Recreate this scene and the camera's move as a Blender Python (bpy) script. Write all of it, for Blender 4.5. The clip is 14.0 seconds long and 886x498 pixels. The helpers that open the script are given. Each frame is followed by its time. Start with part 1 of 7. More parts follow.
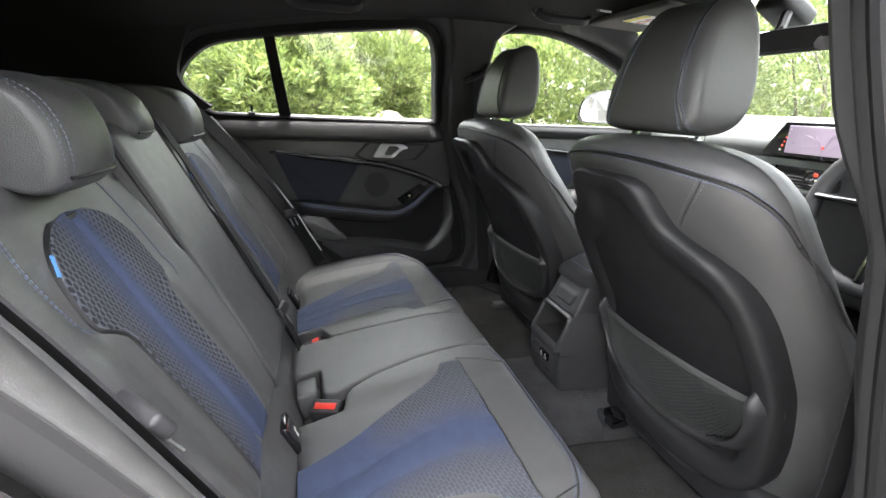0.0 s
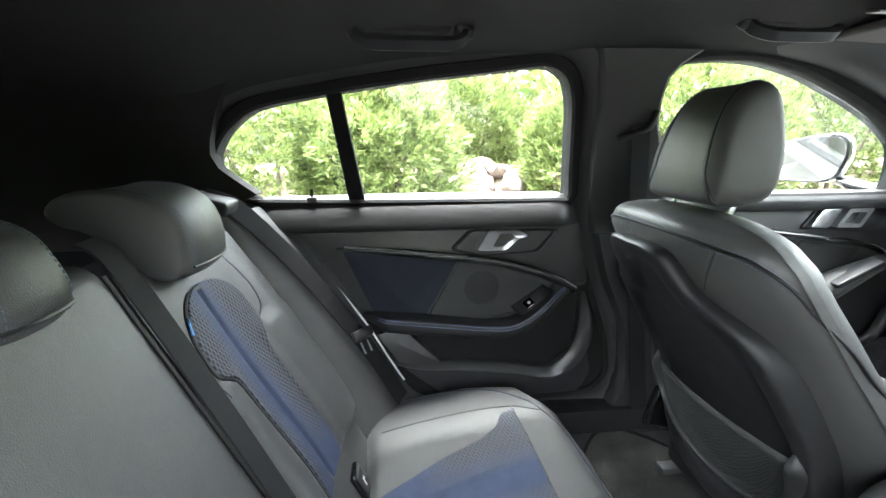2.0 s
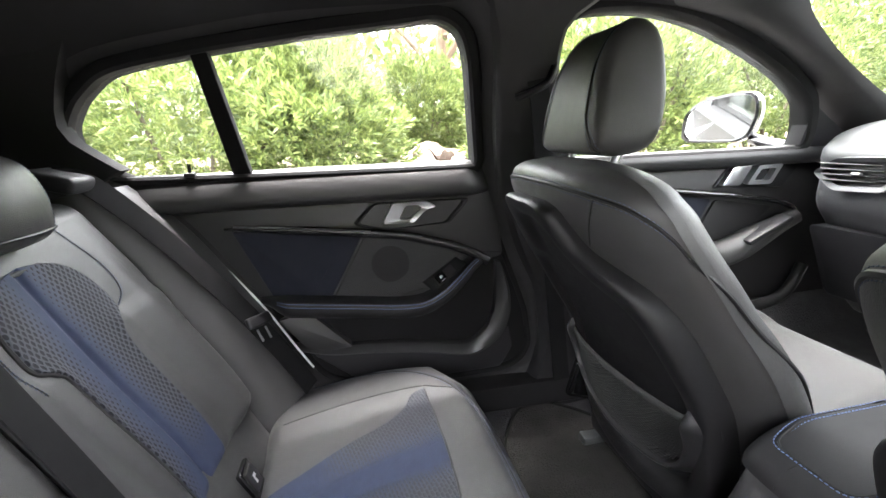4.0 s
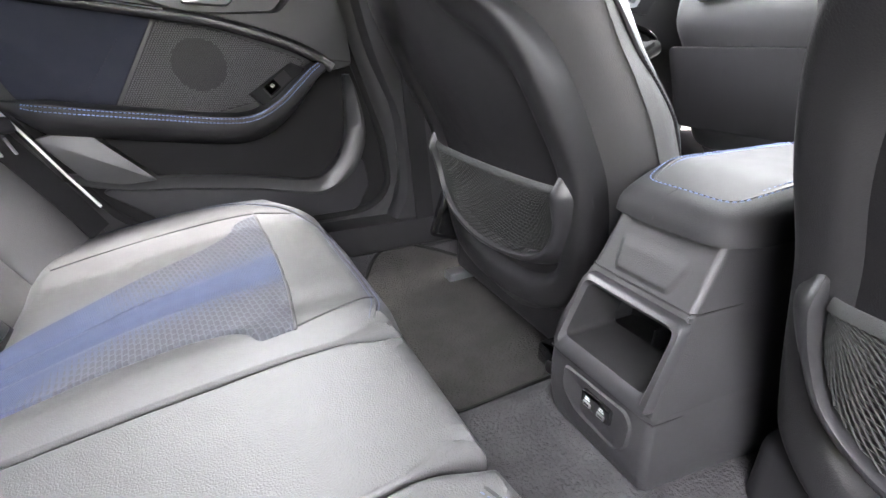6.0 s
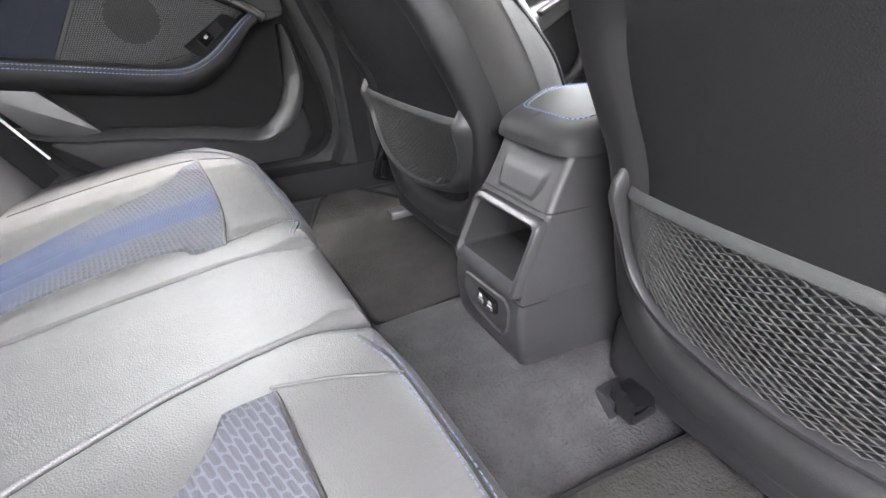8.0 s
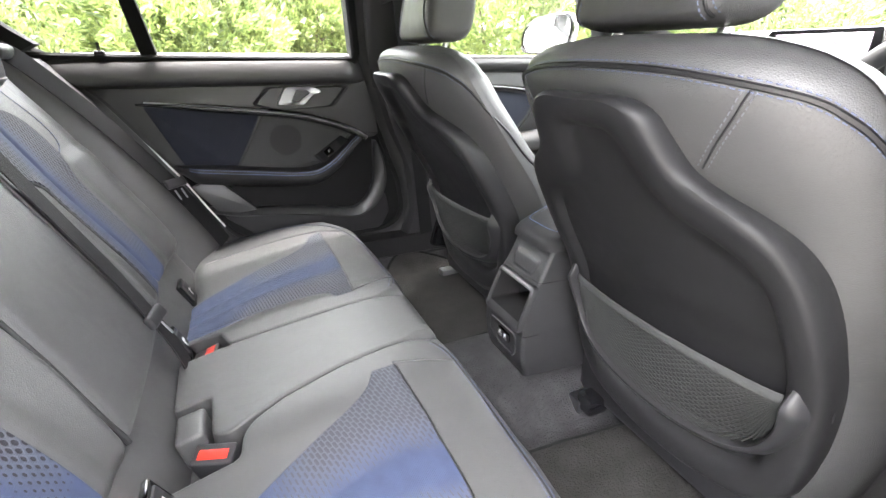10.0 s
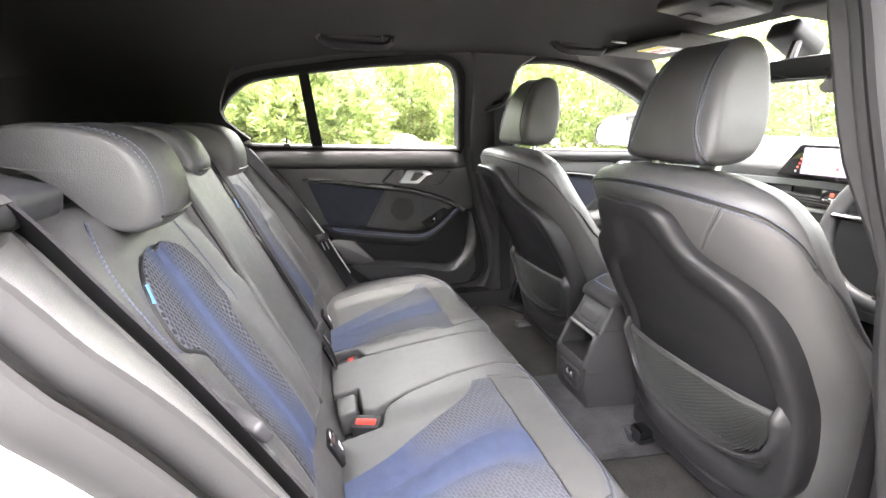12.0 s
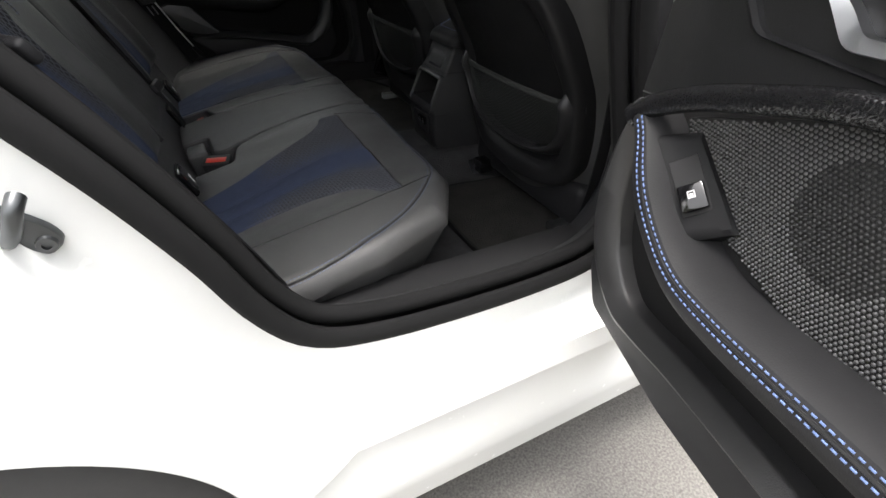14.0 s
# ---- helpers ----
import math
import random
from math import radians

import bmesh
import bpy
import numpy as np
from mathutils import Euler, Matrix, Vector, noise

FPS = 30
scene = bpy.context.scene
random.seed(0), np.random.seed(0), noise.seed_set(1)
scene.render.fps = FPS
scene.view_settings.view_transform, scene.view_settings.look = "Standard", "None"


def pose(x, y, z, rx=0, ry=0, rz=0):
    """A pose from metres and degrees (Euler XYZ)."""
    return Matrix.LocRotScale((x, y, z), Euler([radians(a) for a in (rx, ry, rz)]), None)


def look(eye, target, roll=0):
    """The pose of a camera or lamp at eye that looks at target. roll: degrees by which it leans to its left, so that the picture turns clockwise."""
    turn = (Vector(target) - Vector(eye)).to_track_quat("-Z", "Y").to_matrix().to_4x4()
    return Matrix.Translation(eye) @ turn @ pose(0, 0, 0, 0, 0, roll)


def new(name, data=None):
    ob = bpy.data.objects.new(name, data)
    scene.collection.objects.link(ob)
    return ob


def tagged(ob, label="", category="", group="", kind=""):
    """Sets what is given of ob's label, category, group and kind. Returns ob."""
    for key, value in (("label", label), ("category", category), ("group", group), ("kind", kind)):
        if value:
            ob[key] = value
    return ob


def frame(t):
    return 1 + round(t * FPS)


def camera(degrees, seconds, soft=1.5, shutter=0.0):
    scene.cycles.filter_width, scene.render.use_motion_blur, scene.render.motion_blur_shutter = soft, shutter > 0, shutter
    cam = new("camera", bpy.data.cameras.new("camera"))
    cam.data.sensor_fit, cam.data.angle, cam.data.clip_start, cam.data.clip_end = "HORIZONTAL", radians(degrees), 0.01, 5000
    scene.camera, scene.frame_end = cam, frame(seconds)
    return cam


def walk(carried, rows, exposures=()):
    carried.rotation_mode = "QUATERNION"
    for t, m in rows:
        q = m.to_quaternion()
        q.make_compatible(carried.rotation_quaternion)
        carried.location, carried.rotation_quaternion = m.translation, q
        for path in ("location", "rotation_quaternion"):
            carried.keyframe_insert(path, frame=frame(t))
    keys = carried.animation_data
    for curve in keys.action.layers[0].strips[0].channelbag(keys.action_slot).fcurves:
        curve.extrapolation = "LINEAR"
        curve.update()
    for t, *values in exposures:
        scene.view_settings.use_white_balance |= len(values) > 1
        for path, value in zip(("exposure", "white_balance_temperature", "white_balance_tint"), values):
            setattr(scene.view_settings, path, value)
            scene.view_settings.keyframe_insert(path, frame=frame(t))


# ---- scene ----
cam = camera(86.9, 14.0)
PATH = [
    (0, (-0.661, -1.008, 1.048), (-0.093, 0.818, 0.463), 2.5),
    (0.5, (-0.618, -0.842, 1.065), (-0.042, 0.99, 0.508), 2.1),
    (1, (-0.597, -0.672, 1.088), (-0.132, 1.204, 0.573), 1.6),
    (1.5, (-0.614, -0.521, 1.112), (-0.289, 1.394, 0.635), 0.8),
    (2, (-0.622, -0.425, 1.127), (-0.405, 1.513, 0.682), -0.3),
    (2.2, (-0.622, -0.402, 1.127), (-0.44, 1.542, 0.692), -0.9),
    (4.5, (-0.449, -0.382, 1.003), (0.057, 1.476, 0.461), -2.4),
    (5, (-0.455, -0.367, 0.911), (0.25, 1.373, 0.223), -0.3),
    (5.5, (-0.422, -0.339, 0.837), (0.37, 1.337, 0.086), 0.7),
    (6, (-0.398, -0.309, 0.795), (0.418, 1.334, -0.002), 0.7),
    (6.5, (-0.378, -0.296, 0.758), (0.486, 1.29, -0.102), 1.5),
    (7, (-0.369, -0.312, 0.753), (0.499, 1.237, -0.167), 1.2),
    (7.2, (-0.362, -0.331, 0.758), (0.511, 1.202, -0.184), 0.4),
    (9.3, (-0.427, -0.68, 0.903), (0.422, 0.867, -0.039), -1.3),
    (9.5, (-0.456, -0.709, 0.934), (0.365, 0.872, 0.025), -0.9),
    (10, (-0.54, -0.775, 0.994), (0.211, 0.914, 0.228), 0.1),
    (10.5, (-0.631, -0.84, 1.035), (0.025, 0.928, 0.369), 0.8),
    (11, (-0.688, -0.905, 1.063), (-0.108, 0.919, 0.483), 1.5),
    (11.5, (-0.715, -0.978, 1.067), (-0.173, 0.873, 0.539), 1.7),
    (12, (-0.715, -1.052, 1.074), (-0.201, 0.813, 0.564), 1.3),
    (12.5, (-0.699, -1.12, 1.067), (-0.161, 0.729, 0.526), 1.1),
    (13, (-0.684, -1.159, 1.045), (-0.057, 0.616, 0.37), 1.8),
    (13.5, (-0.668, -1.197, 0.987), (0.105, 0.418, 0.096), 2.0),
    (14, (-0.645, -1.25, 0.921), (0.138, 0.174, -0.245), 2.0),
]
EXPOSURES = [(0, 4.75, 6600, 12), (0.5, 5.3, 6500, 10), (1.0, 5.4, 6300, 7), (1.5, 5.4, 6300, 7), (2.2, 5.4, 6300, 7), (4.5, 4.97, 6650, 16), (5.0, 5.5, 6600, 13), (5.5, 6.1, 6600, 17), (6.0, 6.4, 6600, 17), (7.2, 6.4, 6600, 16), (9.3, 6.3, 6800, 15), (10, 5.8, 6700, 14), (10.5, 5.65, 6600, 13), (11, 5.9, 6800, 15), (12, 5.9, 6900, 16), (12.5, 5.5, 6800, 15), (13, 4.65, 6700, 12), (13.5, 3.95, 6600, 11), (14, 2.5, 6700, 11)]
walk(cam, [(t, look(eye, target, roll)) for t, eye, target, roll in PATH], EXPOSURES)
# ---- light ----
world = bpy.data.worlds.new("sky")
scene.world = world
world.use_nodes = True
wt = world.node_tree
sky = wt.nodes.new("ShaderNodeTexSky")
sky.sky_type = "NISHITA"
sky.sun_disc = False
sky.sun_elevation = radians(84)
sky.sun_rotation = radians(325)
sky.air_density, sky.dust_density, sky.ozone_density = 1.0, 4.0, 0.6
haze = wt.nodes.new("ShaderNodeHueSaturation")
haze.inputs["Saturation"].default_value = 0.15
wt.links.new(sky.outputs[0], haze.inputs["Color"])
wt.links.new(haze.outputs[0], wt.nodes["Background"].inputs[0])
wt.nodes["Background"].inputs[1].default_value = 0.15
sun = new("sun", bpy.data.lights.new("sun", "SUN"))
sun.data.energy, sun.data.angle, sun.data.color = 1.1, radians(25), (1.0, 0.98, 0.95)
sun.matrix_world = look((-0.6, 0.6, 11), (0, 0, 0))


# ---- materials ----
def mat(name, color, rough=0.5, metal=0.0, var=0.12, var_scale=6.0, bump=0.0, bump_scale=300.0, kind="noise", spec=0.5, coat=0.0, color2=None, sheen=0.0, deep=0.001):
    m = bpy.data.materials.new(name)
    m.use_nodes = True
    nt = m.node_tree
    b = nt.nodes["Principled BSDF"]
    b.inputs["Roughness"].default_value = rough
    b.inputs["Metallic"].default_value = metal
    b.inputs["Specular IOR Level"].default_value = spec
    b.inputs["Coat Weight"].default_value = coat
    b.inputs["Sheen Weight"].default_value = sheen
    co = nt.nodes.new("ShaderNodeTexCoord")
    n = nt.nodes.new("ShaderNodeTexNoise")
    n.inputs["Scale"].default_value, n.inputs["Detail"].default_value = var_scale, 4
    nt.links.new(co.outputs["Object"], n.inputs["Vector"])
    ramp = nt.nodes.new("ShaderNodeMix")
    ramp.data_type = "RGBA"
    lo = [c * (1 - var) for c in color]
    hi = list(color2) if color2 else [min(1, c * (1 + var)) for c in color]
    ramp.inputs[6].default_value, ramp.inputs[7].default_value = (*lo, 1), (*hi, 1)
    nt.links.new(n.outputs["Fac"], ramp.inputs[0])
    nt.links.new(ramp.outputs[2], b.inputs["Base Color"])
    rr = nt.nodes.new("ShaderNodeMapRange")
    rr.inputs[3].default_value, rr.inputs[4].default_value = max(0, rough - 0.06), min(1, rough + 0.06)
    n2 = nt.nodes.new("ShaderNodeTexNoise")
    n2.inputs["Scale"].default_value = var_scale * 7
    nt.links.new(co.outputs["Object"], n2.inputs["Vector"])
    nt.links.new(n2.outputs["Fac"], rr.inputs[0])
    nt.links.new(rr.outputs[0], b.inputs["Roughness"])
    if bump:
        if kind == "leather":
            t = nt.nodes.new("ShaderNodeTexVoronoi")
            t.feature = "DISTANCE_TO_EDGE"
            out = t.outputs["Distance"]
        else:
            t = nt.nodes.new("ShaderNodeTexNoise")
            t.inputs["Detail"].default_value = 3
            out = t.outputs["Fac"]
        t.inputs["Scale"].default_value = bump_scale
        nt.links.new(co.outputs["Object"], t.inputs["Vector"])
        bp = nt.nodes.new("ShaderNodeBump")
        bp.inputs["Strength"].default_value, bp.inputs["Distance"].default_value = bump, deep
        if kind == "leather":
            w = nt.nodes.new("ShaderNodeTexNoise")
            w.inputs["Scale"].default_value, w.inputs["Detail"].default_value = 26.0, 3
            nt.links.new(co.outputs["Object"], w.inputs["Vector"])
            ad = nt.nodes.new("ShaderNodeMath")
            ad.operation = "MULTIPLY_ADD"
            ad.inputs[1].default_value = 2.2
            nt.links.new(w.outputs["Fac"], ad.inputs[0])
            nt.links.new(out, ad.inputs[2])
            out = ad.outputs[0]
        nt.links.new(out, bp.inputs["Height"])
        nt.links.new(bp.outputs[0], b.inputs["Normal"])
    return m


def glow_mat(name, color, strength):
    m = mat(name, color, 0.3)
    b = m.node_tree.nodes["Principled BSDF"]
    b.inputs["Emission Color"].default_value = (*color, 1)
    b.inputs["Emission Strength"].default_value = strength
    return m


def glass_mat(name, tint):
    m = bpy.data.materials.new(name)
    m.use_nodes = True
    nt = m.node_tree
    for nd in list(nt.nodes):
        nt.nodes.remove(nd)
    o = nt.nodes.new("ShaderNodeOutputMaterial")
    tr = nt.nodes.new("ShaderNodeBsdfTransparent")
    tr.inputs[0].default_value = (*tint, 1)
    gl = nt.nodes.new("ShaderNodeBsdfGlossy")
    gl.inputs["Roughness"].default_value = 0.02
    lw = nt.nodes.new("ShaderNodeLayerWeight")
    pw = nt.nodes.new("ShaderNodeMath")
    pw.operation = "POWER"
    pw.inputs[1].default_value = 4.0
    nt.links.new(lw.outputs["Facing"], pw.inputs[0])
    fr = nt.nodes.new("ShaderNodeMath")
    fr.operation = "MULTIPLY_ADD"
    fr.inputs[1].default_value, fr.inputs[2].default_value = 0.45, 0.03
    nt.links.new(pw.outputs[0], fr.inputs[0])
    mx = nt.nodes.new("ShaderNodeMixShader")
    nt.links.new(fr.outputs[0], mx.inputs[0])
    nt.links.new(tr.outputs[0], mx.inputs[1])
    nt.links.new(gl.outputs[0], mx.inputs[2])
    nt.links.new(mx.outputs[0], o.inputs[0])
    return m


def mesh_fabric(name, blue_mid, width, pitch, hole_color, dash=0.0):
    """Blue cloth in the middle, dark perforated mesh towards the sides; u runs across in metres, v along in metres."""
    m = bpy.data.materials.new(name)
    m.use_nodes = True
    nt = m.node_tree
    b = nt.nodes["Principled BSDF"]
    b.inputs["Roughness"].default_value = 0.75
    b.inputs["Specular IOR Level"].default_value = 0.3
    uv = nt.nodes.new("ShaderNodeUVMap")
    uv.uv_map = "UVMap"
    sep = nt.nodes.new("ShaderNodeSeparateXYZ")
    nt.links.new(uv.outputs[0], sep.inputs[0])

    def op(kind, a, c=None, clamp=False):
        nd = nt.nodes.new("ShaderNodeMath")
        nd.operation, nd.use_clamp = kind, clamp
        for i, s in enumerate((a, c)):
            if s is None:
                continue
            if isinstance(s, (int, float)):
                nd.inputs[i].default_value = s
            else:
                nt.links.new(s, nd.inputs[i])
        return nd.outputs[0]

    u, v = sep.outputs[0], sep.outputs[1]
    off = op("ABSOLUTE", op("SUBTRACT", u, blue_mid))
    side = op("MULTIPLY", op("SUBTRACT", off, width * 0.32), 1.0 / (width * 0.85), True)
    fade = op("MULTIPLY", op("SUBTRACT", op("ADD", v, op("MULTIPLY", u, -0.5)), 0.60), 12.0, True)
    side = op("MULTIPLY", side, fade)
    k = math.pi / pitch
    d1 = op("SINE", op("MULTIPLY", op("ADD", u, op("MULTIPLY", v, 0.62)), k))
    d2 = op("SINE", op("MULTIPLY", op("SUBTRACT", u, op("MULTIPLY", v, 0.62)), k))
    cell = op("MULTIPLY", op("ABSOLUTE", d1), op("ABSOLUTE", d2))
    if dash:
        # short slits in staggered, slightly slanting rows
        a = op("DIVIDE", op("ADD", v, op("MULTIPLY", u, 0.35)), pitch)
        c = op("ADD", op("DIVIDE", u, dash), op("MULTIPLY", op("FLOOR", a), 0.5))
        up = op("SUBTRACT", 1.0, op("ABSOLUTE", op("SUBTRACT", op("MULTIPLY", op("FRACT", a), 2.0), 1.0)))
        on = op("SUBTRACT", 1.0, op("ABSOLUTE", op("SUBTRACT", op("MULTIPLY", op("FRACT", c), 2.0), 1.0)))
        cell = op("MULTIPLY", up, op("MULTIPLY", on, 2.6, True))
    hole = op("GREATER_THAN", op("ADD", cell, op("MULTIPLY", side, 0.72 if dash else 0.56)), 0.95)
    weave = op("SINE", op("MULTIPLY", v, 2 * math.pi / 0.0022))
    no = nt.nodes.new("ShaderNodeTexNoise")
    no.inputs["Scale"].default_value = 14
    blue = nt.nodes.new("ShaderNodeMix")
    blue.data_type = "RGBA"
    blue.inputs[6].default_value, blue.inputs[7].default_value = (0.026, 0.035, 0.069, 1), (0.039, 0.052, 0.098, 1)
    nt.links.new(no.outputs["Fac"], blue.inputs[0])
    base = nt.nodes.new("ShaderNodeMix")
    base.data_type = "RGBA"
    base.inputs[7].default_value = (0.070, 0.073, 0.084, 1)
    nt.links.new(op("MULTIPLY", side, 0.9, True), base.inputs[0])
    nt.links.new(blue.outputs[2], base.inputs[6])
    dark = nt.nodes.new("ShaderNodeMix")
    dark.data_type = "RGBA"
    dark.inputs[7].default_value = (*hole_color, 1)
    nt.links.new(op("MULTIPLY", hole, op("MULTIPLY", side, 6.0, True)), dark.inputs[0])
    nt.links.new(base.outputs[2], dark.inputs[6])
    nt.links.new(dark.outputs[2], b.inputs["Base Color"])
    bp = nt.nodes.new("ShaderNodeBump")
    bp.inputs["Strength"].default_value, bp.inputs["Distance"].default_value = 0.6, 0.0015
    h = op("ADD", op("MULTIPLY", weave, 0.12), op("MULTIPLY", op("MULTIPLY", cell, side), -1.0))
    nt.links.new(h, bp.inputs["Height"])
    nt.links.new(bp.outputs[0], b.inputs["Normal"])
    return m


LEATHER = mat("black_leather", (0.056, 0.056, 0.0565), 0.43, var=0.2, bump=0.45, bump_scale=420, kind="leather")
LEATHER_EDGE = mat("leather_piping", (0.024, 0.024, 0.0255), 0.60, spec=0.2, bump=0.2, bump_scale=400, kind="leather")
PIPING = mat("black_piping", (0.012, 0.012, 0.013), 0.45)
PLASTIC = mat("dark_plastic", (0.021, 0.021, 0.023), 0.5, var=0.1, bump=0.3, bump_scale=900, spec=0.3)
SOFT = mat("soft_touch_trim", (0.024, 0.024, 0.025), 0.41, var=0.1, bump=0.30, bump_scale=700, spec=0.6)
PILLAR = mat("pillar_trim", (0.034, 0.034, 0.035), 0.62, var=0.08, bump=0.25, bump_scale=800, spec=0.25)
PIANO = mat("gloss_black", (0.008, 0.008, 0.009), 0.08, coat=0.5)
SHELL = mat("seat_back_plastic", (0.017, 0.017, 0.018), 0.45, var=0.12, bump=0.35, bump_scale=800, spec=0.3)
LIP = mat("pocket_lip_plastic", (0.024, 0.024, 0.0255), 0.36, var=0.1, bump=0.2, bump_scale=800, spec=0.4)
RUBBER = mat("door_seal_rubber", (0.013, 0.013, 0.0135), 0.85, spec=0.12, bump=0.15, bump_scale=500)
CARPET = mat("carpet", (0.050, 0.050, 0.052), 0.95, var=0.45, var_scale=22, bump=1.0, bump_scale=230, spec=0.05, deep=0.004)
MAT = mat("floor_mat", (0.034, 0.0335, 0.032), 0.97, var=0.45, var_scale=18, bump=1.0, bump_scale=260, spec=0.05, deep=0.004)
LINER = mat("headliner_cloth", (0.027, 0.027, 0.0275), 0.95, var=0.1, bump=0.3, bump_scale=700, spec=0.1)
CHROME = mat("satin_chrome", (0.70, 0.71, 0.73), 0.34, metal=1.0, var=0.04)
STEEL = mat("steel", (0.33, 0.34, 0.35), 0.36, metal=1.0, var=0.1)
PAINT = mat("white_paint", (0.80, 0.81, 0.80), 0.25, var=0.01, coat=0.6)
NAVY = mat("navy_door_cloth", (0.009, 0.0115, 0.022), 0.85, bump=0.4, bump_scale=900)
MESH_BLACK = mat("net_cord", (0.034, 0.036, 0.035), 0.55, spec=0.25)
BAND = mat("net_band_weave", (0.045, 0.047, 0.046), 0.8, bump=0.6, bump_scale=900, spec=0.15)
BELT = mat("belt_webbing", (0.012, 0.012, 0.013), 0.75, bump=0.5, bump_scale=900, spec=0.15)
SILL = mat("sill_plastic", (0.014, 0.014, 0.015), 0.6, var=0.15, bump=0.3, bump_scale=500, spec=0.25)
RED = mat("red_button", (0.55, 0.03, 0.02), 0.35)
LABEL_WHITE = mat("white_print", (0.75, 0.75, 0.75), 0.5)
THREAD = mat("blue_thread", (0.13, 0.19, 0.38), 0.7)
THREAD_GREY = mat("grey_thread", (0.10, 0.105, 0.118), 0.7)
TINTED = glass_mat("privacy_glass", (0.16, 0.17, 0.165))
GLASS = glass_mat("window_glass", (0.95, 0.97, 0.955))
SCREEN_GLASS = glass_mat("laminated_glass", (0.78, 0.82, 0.79))
MIRROR = mat("mirror_glass", (0.85, 0.87, 0.88), 0.02, metal=1.0, var=0.0)
TYRE = mat("tyre_rubber", (0.036, 0.036, 0.036), 0.8, bump=0.3, bump_scale=200)
ASPHALT = mat("asphalt", (0.13, 0.124, 0.116), 0.95, var=0.85, var_scale=190, bump=1.0, bump_scale=300)
FABRIC = mesh_fabric("blue_seat_cloth", -0.006, 0.05, 0.0098, (0.013, 0.013, 0.018))
FABRIC_SEAT = mesh_fabric("blue_cushion_cloth", 0.0, 0.05, 0.0066, (0.042, 0.044, 0.054), 0.0092)
THREAD_SEAT = mat("seat_thread", (0.080, 0.100, 0.165), 0.7)
THREAD_DULL = mat("dull_thread", (0.095, 0.115, 0.165), 0.7)


# ---- mesh helpers ----
def part(name, bm, material, parent=None, label="", sharp=38):
    me = bpy.data.meshes.new(name)
    bmesh.ops.recalc_face_normals(bm, faces=bm.faces)
    bm.to_mesh(me)
    bm.free()
    for p in me.polygons:
        p.use_smooth = True
    me.set_sharp_from_angle(angle=radians(sharp))
    me.materials.append(material)
    ob = new(name, me)
    if parent is not None:
        ob.parent = parent
        ob.matrix_parent_inverse = total(parent).inverted()
    if label:
        ob["label"] = label
    return ob


def total(ob):
    m = ob.matrix_basis.copy()
    while ob.parent is not None:
        m = ob.parent.matrix_basis @ ob.matrix_parent_inverse @ m
        ob = ob.parent
    return m


def thing(name, label, category, loc=(0, 0, 0), group="", kind=""):
    ob = new(name)
    ob.empty_display_size = 0.05
    ob.location = loc
    return tagged(ob, label, category, group, kind)


def V(*a):
    return Vector(a)


def spline(pts, n, closed=False):
    """Catmull-Rom through pts, n points, evenly by length."""
    P = [Vector(p) for p in pts]
    m = len(P)
    out = []
    segs = m if closed else m - 1
    for i in range(segs):
        g = (lambda k: P[k % m]) if closed else (lambda k: P[max(0, min(m - 1, k))])
        a, b, c, d = g(i - 1), g(i), g(i + 1), g(i + 2)
        for j in range(16):
            t = j / 16
            out.append(0.5 * (2 * b + (c - a) * t + (2 * a - 5 * b + 4 * c - d) * t * t + (3 * b - a - 3 * c + d) * t ** 3))
    if not closed:
        out.append(P[-1])
    return resample(out, n, closed)


def resample(pts, n, closed=False):
    P = [Vector(p) for p in pts]
    if closed:
        P.append(P[0])
    L = [0.0]
    for a, b in zip(P, P[1:]):
        L.append(L[-1] + (b - a).length)
    out, k = [], 0
    for i in range(n):
        s = L[-1] * i / (n if closed else n - 1)
        while k < len(L) - 2 and L[k + 1] < s:
            k += 1
        w = (s - L[k]) / max(1e-9, L[k + 1] - L[k])
        out.append(P[k].lerp(P[k + 1], w))
    return out


def lerp_table(table, x):
    """A smooth curve through the pairs of the table, without overshoot."""
    n = len(table)
    if x <= table[0][0]:
        return table[0][1]
    if x >= table[-1][0]:
        return table[-1][1]
    k = 0
    while table[k + 1][0] < x:
        k += 1

    def slope(i):
        return (table[i + 1][1] - table[i][1]) / max(1e-9, table[i + 1][0] - table[i][0])

    def tangent(i):
        if i == 0:
            return slope(0)
        if i == n - 1:
            return slope(n - 2)
        a, b = slope(i - 1), slope(i)
        return 0.0 if a * b <= 0 else 2 * a * b / (a + b)
    h = table[k + 1][0] - table[k][0]
    t = (x - table[k][0]) / h
    return ((2 * t ** 3 - 3 * t * t + 1) * table[k][1] + (t ** 3 - 2 * t * t + t) * h * tangent(k)
            + (3 * t * t - 2 * t ** 3) * table[k + 1][1] + (t ** 3 - t * t) * h * tangent(k + 1))


def loft(rings, closed=True, cap=True, wrap=False):
    bm = bmesh.new()
    R = [[bm.verts.new(p) for p in r] for r in rings]
    pairs = list(zip(R, R[1:])) + ([(R[-1], R[0])] if wrap else [])
    for a, b in pairs:
        n = len(a)
        for i in range(n if closed else n - 1):
            j = (i + 1) % n
            try:
                bm.faces.new((a[i], a[j], b[j], b[i]))
            except ValueError:
                pass
    if cap and closed and not wrap:
        for r in (R[0], R[-1]):
            c = bm.verts.new(sum((v.co for v in r), Vector()) / len(r))
            for i in range(len(r)):
                bm.faces.new((r[i], r[(i + 1) % len(r)], c))
    bmesh.ops.remove_doubles(bm, verts=bm.verts, dist=1e-5)
    return bm


